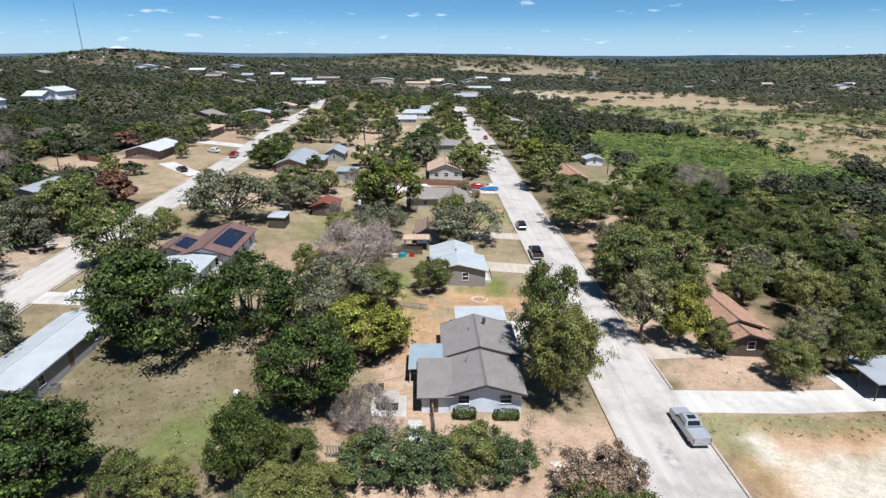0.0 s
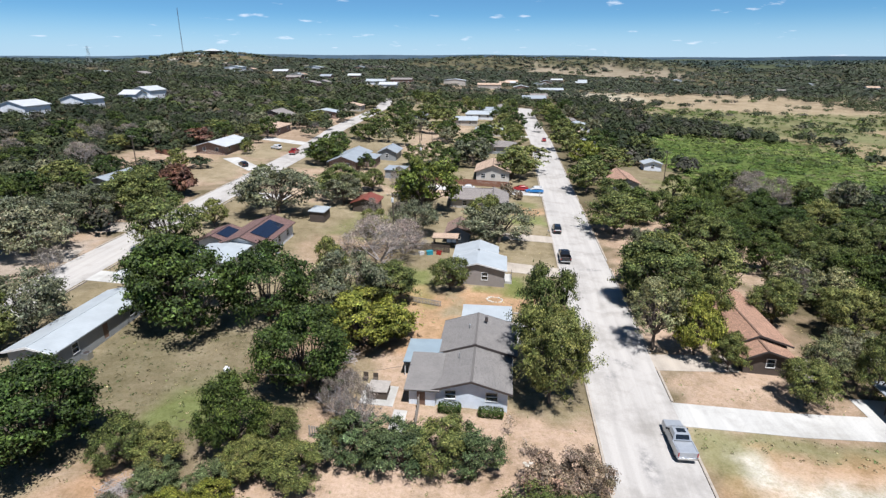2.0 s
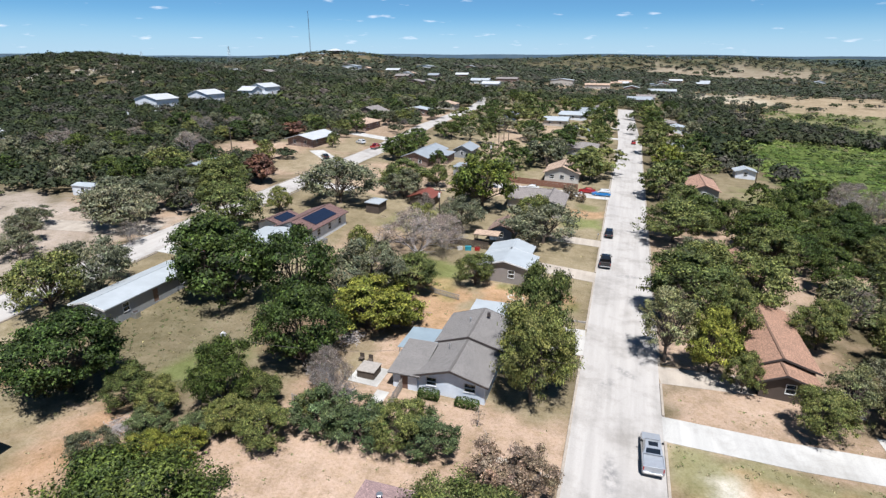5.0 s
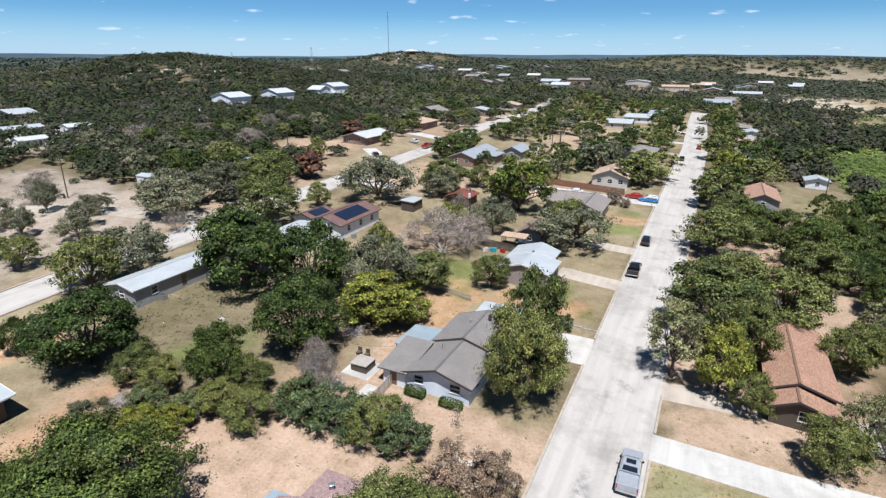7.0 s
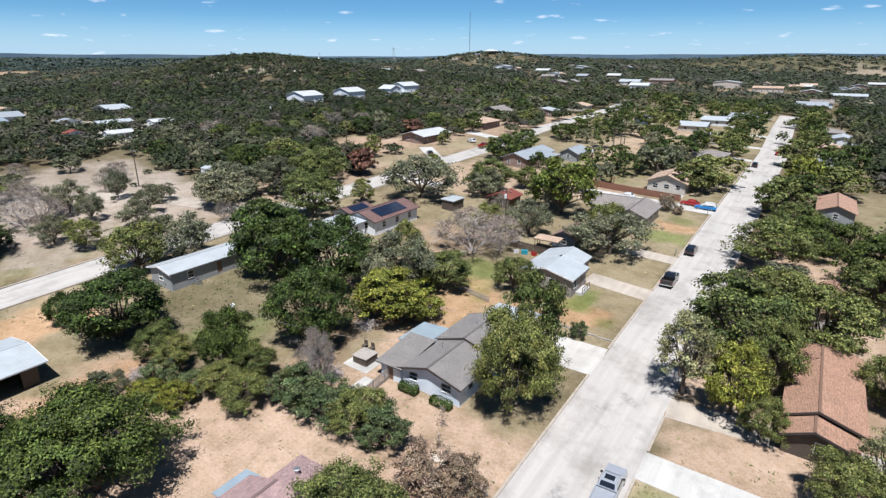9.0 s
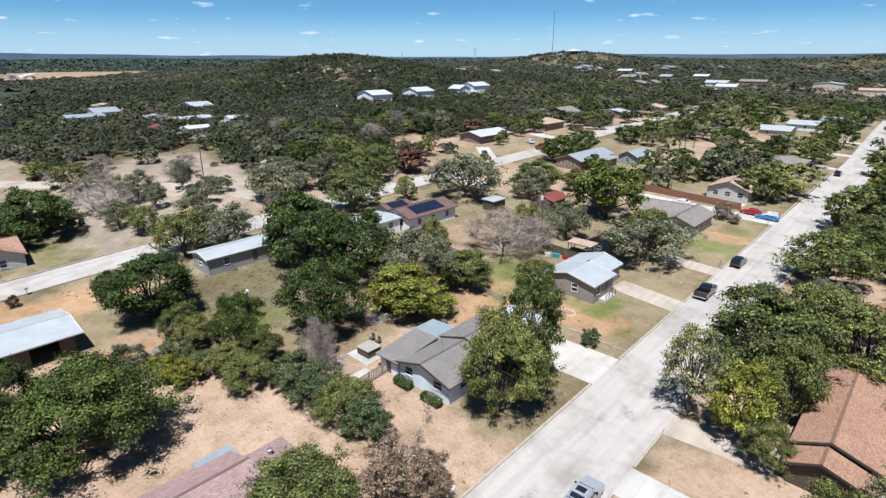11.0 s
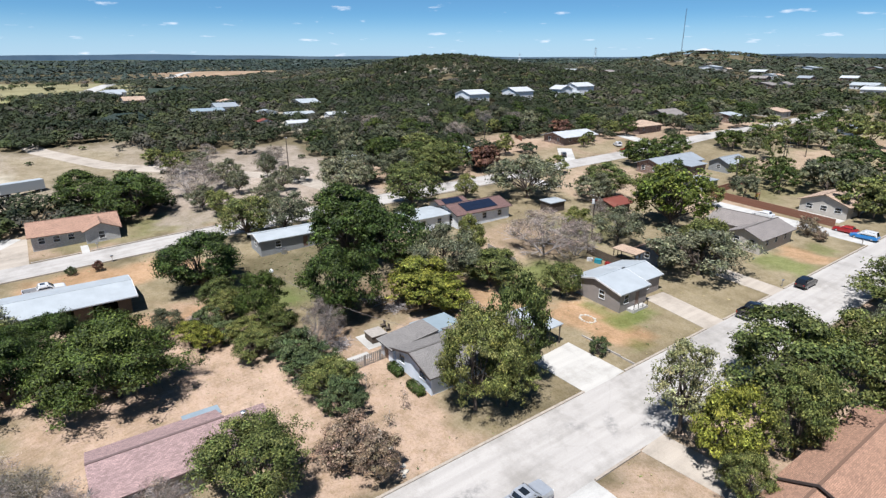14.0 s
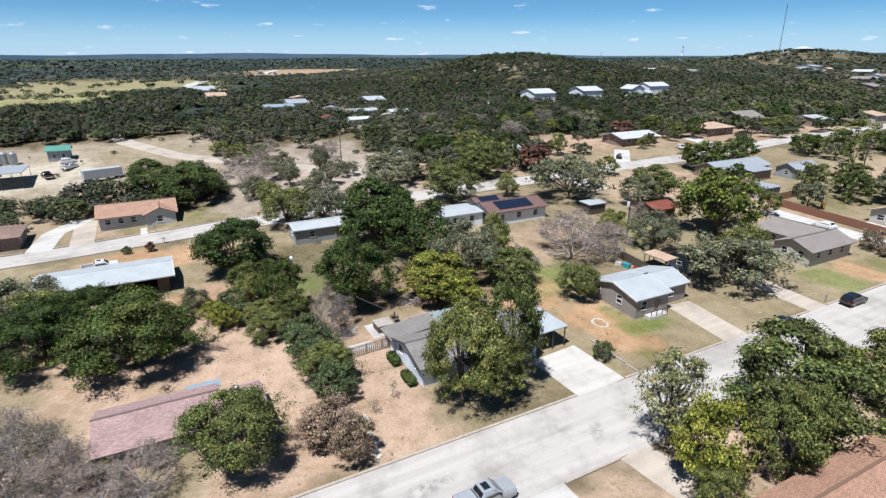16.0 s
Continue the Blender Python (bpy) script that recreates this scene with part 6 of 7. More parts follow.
fill(1, -55, 202, 17, 395, 12.0, 0.62, ["oak", "elm", "olive", "oak"], (6, 11), (4.5, 7.5))
fill(2, -54, 128, -6, 160, 9.0, 0.45, ["olive", "elm", "oak", "grey"], (5, 8), (3.5, 6))
fill(3, -112, 98, -72, 150, 8.5, 0.7, ["olive", "elm", "oak", "oak"], (6, 10), (4.5, 7))
fill(4, -112, 200, -70, 340, 11.0, 0.65, ["oak", "olive", "elm"], (7, 11), (4.5, 7))
fill(5, 32, 96, 60, 150, 8.5, 0.72, ["elm", "oak", "olive", "elm"], (7, 10), (5, 8))
fill(6, 33, 200, 60, 390, 11.0, 0.75, ["elm", "oak", "olive", "oak"], (8, 12), (6, 8.5))
fill(7, -138, 46, -70, 92, 9.5, 0.62, ["olive", "grey", "elm"], (5, 9), (3.5, 6))
fill(8, -30, 104, -2, 128, 7.5, 0.4, ["olive", "grey", "elm"], (4, 7), (3, 5))
fill(9, 52, 60, 66, 100, 7.0, 0.7, ["elm", "pale", "olive", "oak"], (5, 8), (4, 7))
fill(10, 56, 64, 112, 172, 8.6, 0.8, ["oak", "elm", "olive", "oak", "elm", "grey"], (6.5, 12), (5, 8.5), 0.6)
fill(11, -150, 98, -108, 215, 9.5, 0.6, ["oak", "olive", "olive", "elm", "grey"], (6, 10), (4, 6.5), 0.6)


# ---- limestone showing through the scrub of the two hills ----
rock_rng = random.Random(19)
OUTCROPS = [(-292 + rock_rng.gauss(0, 9), 283 + (k - 7) * 6.5 + rock_rng.gauss(0, 3), rock_rng.uniform(2.5, 5.0)) for k in range(14)]
OUTCROPS += [(-445 + rock_rng.gauss(0, 55), 838 + rock_rng.gauss(0, 16), rock_rng.uniform(4, 7)) for k in range(12)]
bm = bmnew()
for px, py, pr in OUTCROPS:
    for k in range(14):
        qx, qy = px + rock_rng.gauss(0, pr * 0.6), py + rock_rng.gauss(0, pr * 0.9)
        q = pr * rock_rng.uniform(0.14, 0.36)
        m = Matrix.Translation((qx, qy, up_at(qx, qy) + 0.15 * q)) @ Matrix.Rotation(rock_rng.uniform(0, 6.28), 4, "Z") @ Matrix.Diagonal((q, q * rock_rng.uniform(0.6, 1.4), q * rock_rng.uniform(0.35, 0.8), 1))
        r = bmesh.ops.create_icosphere(bm, subdivisions=1, radius=1, matrix=m)
        for v in r["verts"]:
            v.co += Vector((rock_rng.gauss(0, 0.12 * q), rock_rng.gauss(0, 0.12 * q), rock_rng.gauss(0, 0.1 * q)))
me = bpy.data.meshes.new("limestone_outcrops")
bm.to_mesh(me)
bm.free()
me.materials.append(M_STONE)
tagged(new("limestone_outcrops", me), "pale limestone ledges showing through hillside scrub", "rocks", kind="stuff")


# ---- woods and far scrub ----
WOOD_TINTS = np.array([0.56, 0.53, 0.55]) * np.array([(0.058, 0.082, 0.026), (0.076, 0.102, 0.034), (0.100, 0.124, 0.046), (0.125, 0.130, 0.076), (0.155, 0.146, 0.105), (0.135, 0.170, 0.044)])


def scatter(seed, x0, y0, x1, y1, spacing, clear, w, h, quads, size, tints=WOOD_TINTS, odds=(0.28, 0.26, 0.2, 0.12, 0.07, 0.07), keep=1.0, thin=-0.48, lift=0.8, loose=0.36):
    """Jittered trees over a rectangle, but for the clear rectangles; returns leaf corners and tints."""
    rng = np.random.default_rng(seed)
    gx, gy = np.meshgrid(np.arange(x0, x1, spacing), np.arange(y0, y1, spacing))
    x, y = gx.ravel() + rng.uniform(-0.6, 0.6, gx.size) * spacing, gy.ravel() + rng.uniform(-0.6, 0.6, gx.size) * spacing
    ok = rng.uniform(0, 1, x.size) < keep
    # gaps where the scrub thins out
    ok &= wobble(x, y, 2.2 / (spacing * 4)) > thin
    for a, b, c, d in clear:
        m = 0.22 * max(0.0, min(c - a, d - b) - 40)     # wide clearings have ragged edges
        wx, wy = x + m * wobble(x, y, 3.0 / (m + 20), 0.7), y + m * wobble(y, x, 3.0 / (m + 20), 2.1)
        ok &= ~((wx > a) & (wx < c) & (wy > b) & (wy < d))
    # only the sector that the valley view opens on
    az = np.degrees(np.arctan2(-(x - 30), y + 60))
    ok &= (az > -52) & (az < 128)
    x, y = x[ok], y[ok]
    n = x.size
    if n == 0:
        return np.zeros((0, 3)), np.zeros((0, 3))
    tw = w[0] * 0.7 + (w[1] * 1.2 - w[0] * 0.7) * rng.beta(1.6, 2.0, n)
    th = rng.uniform(h[0], h[1], n)
    tint = tints[rng.choice(len(tints), n, p=odds)] * rng.uniform(0.75, 1.3, n)[:, None]
    patch = wobble(x, y, 0.021, 1.0) + 0.7 * wobble(x, y, 0.06, 3.0)
    tint = tint * (1 + 0.30 * patch)[:, None] * np.stack([1 + 0.12 * patch, np.ones(n), 1 + 0.18 * patch], 1)
    d = rng.normal(0, 1, (n, quads, 3))
    d /= np.linalg.norm(d, axis=2)[:, :, None]
    d[:, :, 2] = np.abs(d[:, :, 2]) * np.where(rng.uniform(0, 1, (n, quads)) < 0.25, -0.5, 1)
    # lumps: each tree bulges in a few directions of its own
    f1, f2 = rng.uniform(0, 6.28, (n, 1)), rng.uniform(0, 6.28, (n, 1))
    a = np.arctan2(d[:, :, 1], d[:, :, 0])
    q = (0.82 + 0.16 * np.sin(3 * a + f1) + 0.1 * np.sin(5 * a + f2 + 4 * d[:, :, 2])) * rng.uniform(0.75, 1.08, (n, quads))
    c = np.stack([x[:, None] + d[:, :, 0] * q * tw[:, None] / 2, y[:, None] + d[:, :, 1] * q * tw[:, None] / 2,
                  land(x, y)[:, None] + th[:, None] * (0.52 + 0.46 * d[:, :, 2] * q)], -1).reshape(-1, 3)
    sz = np.repeat(size * tw / np.mean(tw), quads)
    return leaf_faces(rng, c, d.reshape(-1, 3) + np.array([0, 0, lift]), sz, 1.5, loose), np.repeat(tint, quads, 0)


CLEAR = [(a - 1.5, b - 4, c + 4, d + 2) for a, b, c, d in FOOT] + [
    (-70, -80, 32, 400), (29, 20, 55, 140), (29, 140, 52, 330), (-84, 0, -64, 62), (-66, -80, -55, 420),
    (-142, 44, -66, 92), (-178, -28, -106, 48), (-82, 140, -66, 216), (-98, 170, -78, 200), (-114, 150, -84, 172),
    (-93, 216, -74, 244), *[(bx - bw / 2 - 1, by - bd / 2 - 2, bx + bw / 2 + 9, by + bd / 2 + 1) for bx, by, bw, bd, bk, bl in BARNS], *[(px - 2, py - 3, px + 4, py + 2) for px, py, pr in OUTCROPS if px > -400], *[(px - 4, py - 8, px + 4, py + 3) for px, py, pr in OUTCROPS if px < -400],
    (-104, 94, -92, 101), (-94, 120, -76, 135), (-108, 254, -92, 270), (-94, 278, -74, 292), (-88, 316, -70, 328),
    (-275, 250, -263, 262), (-258, 268, -249, 279), (-292, 262, -281, 270), (-246, 244, -238, 256), (-300, 284, -292, 296), (-232, 262, -226, 270),
    (52, 140, 72, 208), (53, 54, 66, 66), (100, 345, 420, 640), (165, 228, 420, 400),
    (-900, -150, -480, 110), (-490, -170, -286, 24), (-490, 58, -322, 88), (56, 98, 66, 124), (31, 300, 55, 330), (-110, 560, 30, 630), (36, 255, 54, 325),
]


def woods(name, label, *pieces):
    v = np.concatenate([p[0] for p in pieces])
    t = np.concatenate([p[1] for p in pieces])
    return tagged(new(name, leaf_mesh(name, v, M_WOODS, t)), label, "woodland", kind="stuff")


DARK = WOOD_TINTS * np.array([0.72, 0.74, 0.78])
BRIGHT = np.array([0.76, 0.72, 0.76]) * np.array([(0.12, 0.18, 0.034), (0.14, 0.20, 0.04), (0.17, 0.22, 0.055), (0.105, 0.155, 0.04), (0.09, 0.13, 0.035), (0.19, 0.20, 0.08)])
woods("woods", "dense dark cedar and oak woods behind the houses",
      scatter(1, -190, -60, -66, 260, 4.7, CLEAR, (4.2, 8), (2.6, 5.8), 180, 0.52, DARK, thin=-0.55),
      scatter(2, -360, -90, -178, 460, 5.0, CLEAR, (5, 8), (3.2, 5.4), 115, 0.72, DARK, thin=-0.8),
      scatter(3, -190, 260, 32, 460, 5.8, CLEAR, (5, 9), (3.6, 6.4), 100, 0.9))
woods("woods", "dense green oak and brush woods beside the street",
      scatter(4, 53, 20, 130, 200, 5.2, CLEAR + [(72, 172, 170, 300)], (3.5, 8), (2.2, 5.6), 190, 0.52, DARK, thin=-0.1),
      scatter(5, 130, 60, 260, 420, 5.6, CLEAR + [(72, 185, 165, 290)], (5, 8), (3.2, 5.6), 100, 0.8, DARK),
      scatter(6, 50, 200, 130, 460, 5.2, CLEAR + [(72, 185, 165, 290)], (5, 8.5), (3.8, 6.6), 115, 0.8, DARK))
woods("scrub", "bright green low brush in the draw", scatter(7, 70, 168, 172, 305, 3.0, CLEAR[:-6], (2.6, 4.6), (0.5, 1.3), 60, 0.42, BRIGHT * 1.3, lift=1.7))
woods("scrub", "sparse low bushes scattered over the open range",
      scatter(8, 100, 230, 420, 470, 6, [], (2.0, 6), (1.0, 2.4), 36, 0.55, BRIGHT * 0.8, thin=-0.1),
      scatter(28, 300, 400, 560, 640, 8, [], (6, 11), (3.5, 6), 70, 0.8, thin=-0.15),
      scatter(29, 70, 1190, 340, 1330, 16, [], (8, 13), (3, 5), 30, 1.8, keep=0.85, thin=-0.05),
      scatter(18, 100, 290, 420, 640, 9, [], (6, 10), (3.0, 5.0), 60, 0.9, thin=0.42),
      scatter(9, -178, -28, -66, 92, 6, [(-84, 0, -64, 62), (-70, -80, 32, 400), (-132, 2, -108, 22)], (1.0, 3.0), (0.6, 1.8), 50, 0.3, keep=0.4, thin=0.0),
      scatter(25, -400, -160, -352, 22, 8, [], (7, 12), (3.5, 6), 60, 1.0, keep=0.6, thin=-0.1),
      scatter(26, -480, -160, -290, 22, 17, [], (6, 11), (3, 5.5), 60, 1.0, keep=0.4, thin=0.1),
      scatter(10, -900, -150, -480, 130, 20, [], (7, 12), (4, 6), 50, 1.4, thin=0.2))
WEED = 1.0 * np.array([(0.30, 0.26, 0.13), (0.20, 0.21, 0.09), (0.14, 0.17, 0.06), (0.36, 0.29, 0.17), (0.24, 0.20, 0.12), (0.12, 0.16, 0.05)])
BARE_SPOTS = [(a - 0.3, b - 0.3, c + 0.3, d + 0.3) for a, b, c, d in FOOT] + [(20.0, -60, 30.0, 400), (-65.5, -60, -56.5, 400), (8.8, 93, 20.3, 98.9), (11, 67, 20.3, 75), (29.5, 53, 64, 58), (-7.5, 49.8, -1.4, 55.4), (29.7, 64.4, 41, 70.4)]
woods("weeds", "small dry weeds and grass tufts scattered over the yards",
      scatter(21, -32, 26, 20, 110, 0.9, BARE_SPOTS, (0.2, 0.6), (0.05, 0.16), 6, 0.075, WEED, keep=0.42, thin=0.0),
      scatter(22, 30, 52, 56, 100, 0.8, BARE_SPOTS, (0.2, 0.6), (0.05, 0.16), 6, 0.075, WEED, keep=0.42, thin=0.0),
      scatter(23, -56, 10, -20, 60, 1.3, BARE_SPOTS, (0.3, 0.7), (0.06, 0.2), 6, 0.11, WEED, keep=0.35, thin=0.1),
      scatter(30, 30.4, 49.5, 54, 54, 0.6, BARE_SPOTS, (0.3, 0.8), (0.06, 0.2), 8, 0.09, WEED, keep=0.5, thin=-0.2),
      scatter(31, -42, 36, -18, 64, 0.8, BARE_SPOTS, (0.3, 0.9), (0.05, 0.16), 7, 0.11, WEED * 0.6, keep=0.6, thin=-0.3),
      scatter(24, -84, 16, -66, 64, 1.3, BARE_SPOTS, (0.3, 0.7), (0.06, 0.2), 6, 0.11, WEED, keep=0.35, thin=0.1))
FAR_CLEAR = CLEAR + FAR_YARDS + [(-110, 560, 30, 630), (60, 1195, 340, 1325), (-1250, 220, -920, 440), (-560, 40, -500, 90)]
# cedar greens shifted to blue: distance haze put into the foliage colour
HAZED_CEDAR = np.array([(0.027, 0.041, 0.034), (0.031, 0.046, 0.038), (0.037, 0.052, 0.041), (0.043, 0.056, 0.047), (0.030, 0.044, 0.037), (0.047, 0.062, 0.049)])
# constant grey added to the wood tints stands in for aerial haze
FAR_HAZE_TINTS = WOOD_TINTS * 0.62 + np.array([0.016, 0.018, 0.016])
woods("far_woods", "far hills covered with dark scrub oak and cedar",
      scatter(11, -900, -150, -360, 700, 8.5, FAR_CLEAR, (7, 12), (3.5, 6), 40, 1.35, tints=FAR_HAZE_TINTS, lift=1.0, loose=0.22, thin=-0.2),
      scatter(12, -360, 460, 500, 1000, 8.5, FAR_CLEAR, (7, 12), (3.5, 6), 36, 1.4, tints=FAR_HAZE_TINTS, lift=1.0, loose=0.22, thin=-0.2),
      scatter(13, 260, 150, 900, 460, 11, FAR_CLEAR, (7, 12), (3.5, 5.5), 18, 2.0, tints=FAR_HAZE_TINTS, lift=1.3, loose=0.25),
      scatter(14, -1500, 700, 900, 1750, 15, FAR_CLEAR, (11, 18), (4, 6.5), 20, 3.0, tints=FAR_HAZE_TINTS, lift=1.3, loose=0.25, thin=-0.25),
      scatter(15, 500, 460, 1700, 1750, 17, FAR_CLEAR, (11, 18), (4, 6.5), 10, 3.6, tints=FAR_HAZE_TINTS, lift=1.3, loose=0.25),
      scatter(16, -1900, -500, -900, 700, 17, FAR_CLEAR, (11, 18), (4, 6.5), 12, 3.2, tints=HAZED_CEDAR, lift=1.3, loose=0.25),
      scatter(17, -3400, -900, 2400, 3400, 42, [(-1500, -200, 1700, 1750)], (30, 50), (4, 7), 16, 7.0, tints=HAZED_CEDAR, lift=1.3, loose=0.25))


def distant_ridge():
    """Hazy blue hills on the horizon, past the edge of the land."""
    v, f = [], []
    n = 220
    for k in range(n + 1):
        az = radians(-70 + 210 * k / n)
        x, y = -math.sin(az) * 4750, math.cos(az) * 4750
        top = 64 + 8 * math.sin(az * 5.3 + 0.6) + 4 * math.sin(az * 13 + 2) + 2 * math.sin(az * 37)
        v += [(x, y, -150), (x, y, top)]
    f = [(2 * k, 2 * k + 2, 2 * k + 3, 2 * k + 1) for k in range(n)]
    # the haze is painted: a blue base colour on a plain upright strip
    m, nn, l, b = material("hazy_blue_hills")
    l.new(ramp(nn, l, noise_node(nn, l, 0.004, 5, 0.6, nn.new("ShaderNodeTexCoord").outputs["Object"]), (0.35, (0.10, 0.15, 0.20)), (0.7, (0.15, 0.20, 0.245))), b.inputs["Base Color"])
    b.inputs["Roughness"].default_value = 1.0
    b.inputs["Specular IOR Level"].default_value = 0.0
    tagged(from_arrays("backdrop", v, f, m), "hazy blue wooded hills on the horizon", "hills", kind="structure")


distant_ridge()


# ---- masts, poles, wires ----
def lattice_mast(x, y, h, label):
    r = thing("radio_mast", x, y, label, "radio mast")
    for k in range(3):
        a = k * 2.094
        bm = bmnew()
        rod(bm, (math.cos(a) * 0.9, math.sin(a) * 0.9, -1), (math.cos(a) * 0.5, math.sin(a) * 0.5, h), 0.16, 0.13, 5)
        part("leg", bm, M_DARK_STEEL, r)
    bm = bmnew()
    n = int(h / 3)
    for k in range(n):
        z0, z1 = h * k / n, h * (k + 1) / n
        for j in range(3):
            a, b = j * 2.094, (j + 1) * 2.094
            s = 0.9 - 0.4 * k / n
            rod(bm, (math.cos(a) * s, math.sin(a) * s, z0), (math.cos(b) * s, math.sin(b) * s, z1), 0.07, 0.07, 3)
    part("bracing", bm, M_DARK_STEEL, r)
    return r


def pylon(x, y, h, label):
    r = thing("power_pylon", x, y, label, "pylon")
    for sx, sy in ((-1, -1), (1, -1), (1, 1), (-1, 1)):
        bm = bmnew()
        rod(bm, (sx * h * 0.11, sy * h * 0.11, -1), (sx * 0.5, sy * 0.5, h), 0.16, 0.1, 4)
        part("leg", bm, M_STEEL, r)
    bm = bmnew()
    for k in range(8):
        s0, s1 = h * 0.11 * (1 - k / 8) + 0.5, h * 0.11 * (1 - (k + 1) / 8) + 0.5
        z0, z1 = h * k / 8, h * (k + 1) / 8
        for (ax, ay), (bx, by) in (((-1, -1), (1, -1)), ((1, -1), (1, 1)), ((1, 1), (-1, 1)), ((-1, 1), (-1, -1))):
            rod(bm, (ax * s0, ay * s0, z0), (bx * s1, by * s1, z1), 0.06, 0.06, 3)
            rod(bm, (bx * s0, by * s0, z0), (ax * s1, ay * s1, z1), 0.06, 0.06, 3)
    part("bracing", bm, M_STEEL, r)
    for z in (0.72, 0.84, 0.96):
        bm = bmnew()
        rod(bm, (-h * 0.13, 0, h * z), (h * 0.13, 0, h * z), 0.12, 0.12, 4)
        part("cross_arm", bm, M_STEEL, r)
    return r


for px, py, ph in ((-714, 946, 36), (-840, 860, 30), (-560, 402, 23)):
    pylon(px, py, ph, "grey lattice power pylon above the far woods")
lattice_mast(-660, 1155, 105, "tall thin radio mast on the wooded hill")


def utility_pole(x, y, h=9.0, arm=True, transformer=False):
    r = thing("utility_pole", x, y, "tall dark wooden utility pole", "utility pole", "utility poles")
    bm = bmnew()
    rod(bm, (0, 0, -1), (0, 0, h), 0.17, 0.11, 8)
    part("pole", bm, M_WOOD_DARK, r)
    if arm:
        bm = bmnew()
        box(bm, -1.2, -0.06, h - 0.6, 1.2, 0.06, h - 0.45)
        part("cross_arm", bm, M_WOOD_DARK, r)
        for k in (-1.1, -0.4, 0.4, 1.1):
            bm = bmnew()
            rod(bm, (k, 0, h - 0.45), (k, 0, h - 0.25), 0.05, 0.03, 6)
            part("insulator", bm, M_TRIM_WHITE, r)
    if transformer:
        bm = bmnew()
        rod(bm, (0.0, -0.4, h - 1.9), (0.0, -0.4, h - 1.0), 0.27, 0.27, 12)
        part("transformer", bm, M_TRIM_WHITE, r, "pale grey transformer can")
    return r


def wire(a, b, sag):
    bm = bmnew()
    a, b = Vector(a), Vector(b)
    side = (b - a).cross(Vector((0, 0, 1))).normalized() * 0.018
    rows = []
    for k in range(17):
        t = k / 16
        q = a.lerp(b, t) - Vector((0, 0, sag * 4 * t * (1 - t)))
        rows.append([bm.verts.new(q + o) for o in (side, Vector((0, 0, 0.02)), -side, Vector((0, 0, -0.02)))])
    for lo, hi in zip(rows, rows[1:]):
        for k in range(4):
            bm.faces.new((lo[k], lo[(k + 1) % 4], hi[(k + 1) % 4], hi[k]))
    me = bpy.data.meshes.new("power_line")
    bm.to_mesh(me)
    bm.free()
    me.materials.append(M_DARK_STEEL)
    tagged(new("power_line", me), "thin dark overhead power line", "cable")


# ---- fences ----
def fence(x0, y0, x1, y1, h, mat, label, board=0.14, gap=0.05, name="fence"):
    """Posts, rails and upright boards along a line that follows the land."""
    r = thing(name, x0, y0, label, "fence", z=0)
    d = Vector((x1 - x0, y1 - y0))
    n = max(2, int(d.length / (board + gap)))
    u = d.normalized()
    k_post = max(1, int(2.4 / (board + gap)))
    me = bpy.data.meshes.new("board")
    bm = bmnew()
    box(bm, 0, -0.012, 0.05, board, 0.012, h)
    bm.to_mesh(me)
    bm.free()
    me.materials.append(mat)
    pm = bpy.data.meshes.new("post")
    bm = bmnew()
    box(bm, -0.05, 0.03, -0.5, 0.05, 0.13, h - 0.05)
    bm.to_mesh(pm)
    bm.free()
    pm.materials.append(mat)
    ang = math.atan2(u.y, u.x)
    for k in range(n):
        px, py = d.x * k / n, d.y * k / n
        z = up_at(x0 + px, y0 + py)
        o = new("board", me)
        o.parent = r
        o.location, o.rotation_euler = (px, py, z), (0, 0, ang)
        if k % k_post == 0:
            o = new("post", pm)
            o.parent = r
            o.location, o.rotation_euler = (px, py, z), (0, 0, ang)
    for f in (0.25, 0.8):
        bm = bmnew()
        za, zb = up_at(x0, y0), up_at(x1, y1)
        nx, ny = -u.y, u.x
        q = []
        for (px, py, z) in ((0, 0, za), (d.x, d.y, zb)):
            for s in (0.014, 0.05):
                for dz in (0, 0.09):
                    q.append(bm.verts.new((px + nx * s, py + ny * s, z + h * f + dz)))
        for k in ((0, 1, 3, 2), (4, 6, 7, 5), (0, 4, 5, 1), (2, 3, 7, 6), (1, 5, 7, 3), (0, 2, 6, 4)):
            bm.faces.new([q[i] for i in k])
        bmesh.ops.recalc_face_normals(bm, faces=bm.faces[:])
        part("rail", bm, mat, r)
    return r


fence(-9.8, 44.6, -6.0, 44.4, 1.5, M_WOOD_GREY, "weathered grey wooden picket fence", 0.16, 0.1)
fence(0.9, 44.4, 0.5, 52.0, 1.6, M_WOOD_GREY, "weathered grey wooden picket fence beside the white house", 0.16, 0.12)
fence(-18.0, 158.8, 11.5, 158.8, 1.8, M_WOOD_RED, "long reddish cedar privacy fence", 0.15, 0.01)
fence(-18.0, 158.8, -18.0, 176.0, 1.8, M_WOOD_RED, "reddish cedar privacy fence", 0.15, 0.01)
fence(-9.0, 101.6, -0.8, 101.2, 1.6, M_WOOD_DARK, "dark wooden fence behind the taupe house", 0.15, 0.03)
fence(-8.2, 78.7, 0.2, 77.2, 1.0, M_WOOD_GREY, "low weathered fence in the back yard", 0.12, 0.12)
fence(-20.5, 86.6, -12.0, 86.0, 1.5, M_WOOD_GREY, "grey wooden fence behind the yard", 0.15, 0.03)
fence(-106.0, 172.0, -97.5, 168.0, 1.7, M_WOOD_RED, "orange-brown wooden fence by the white-roofed house", 0.15, 0.01)


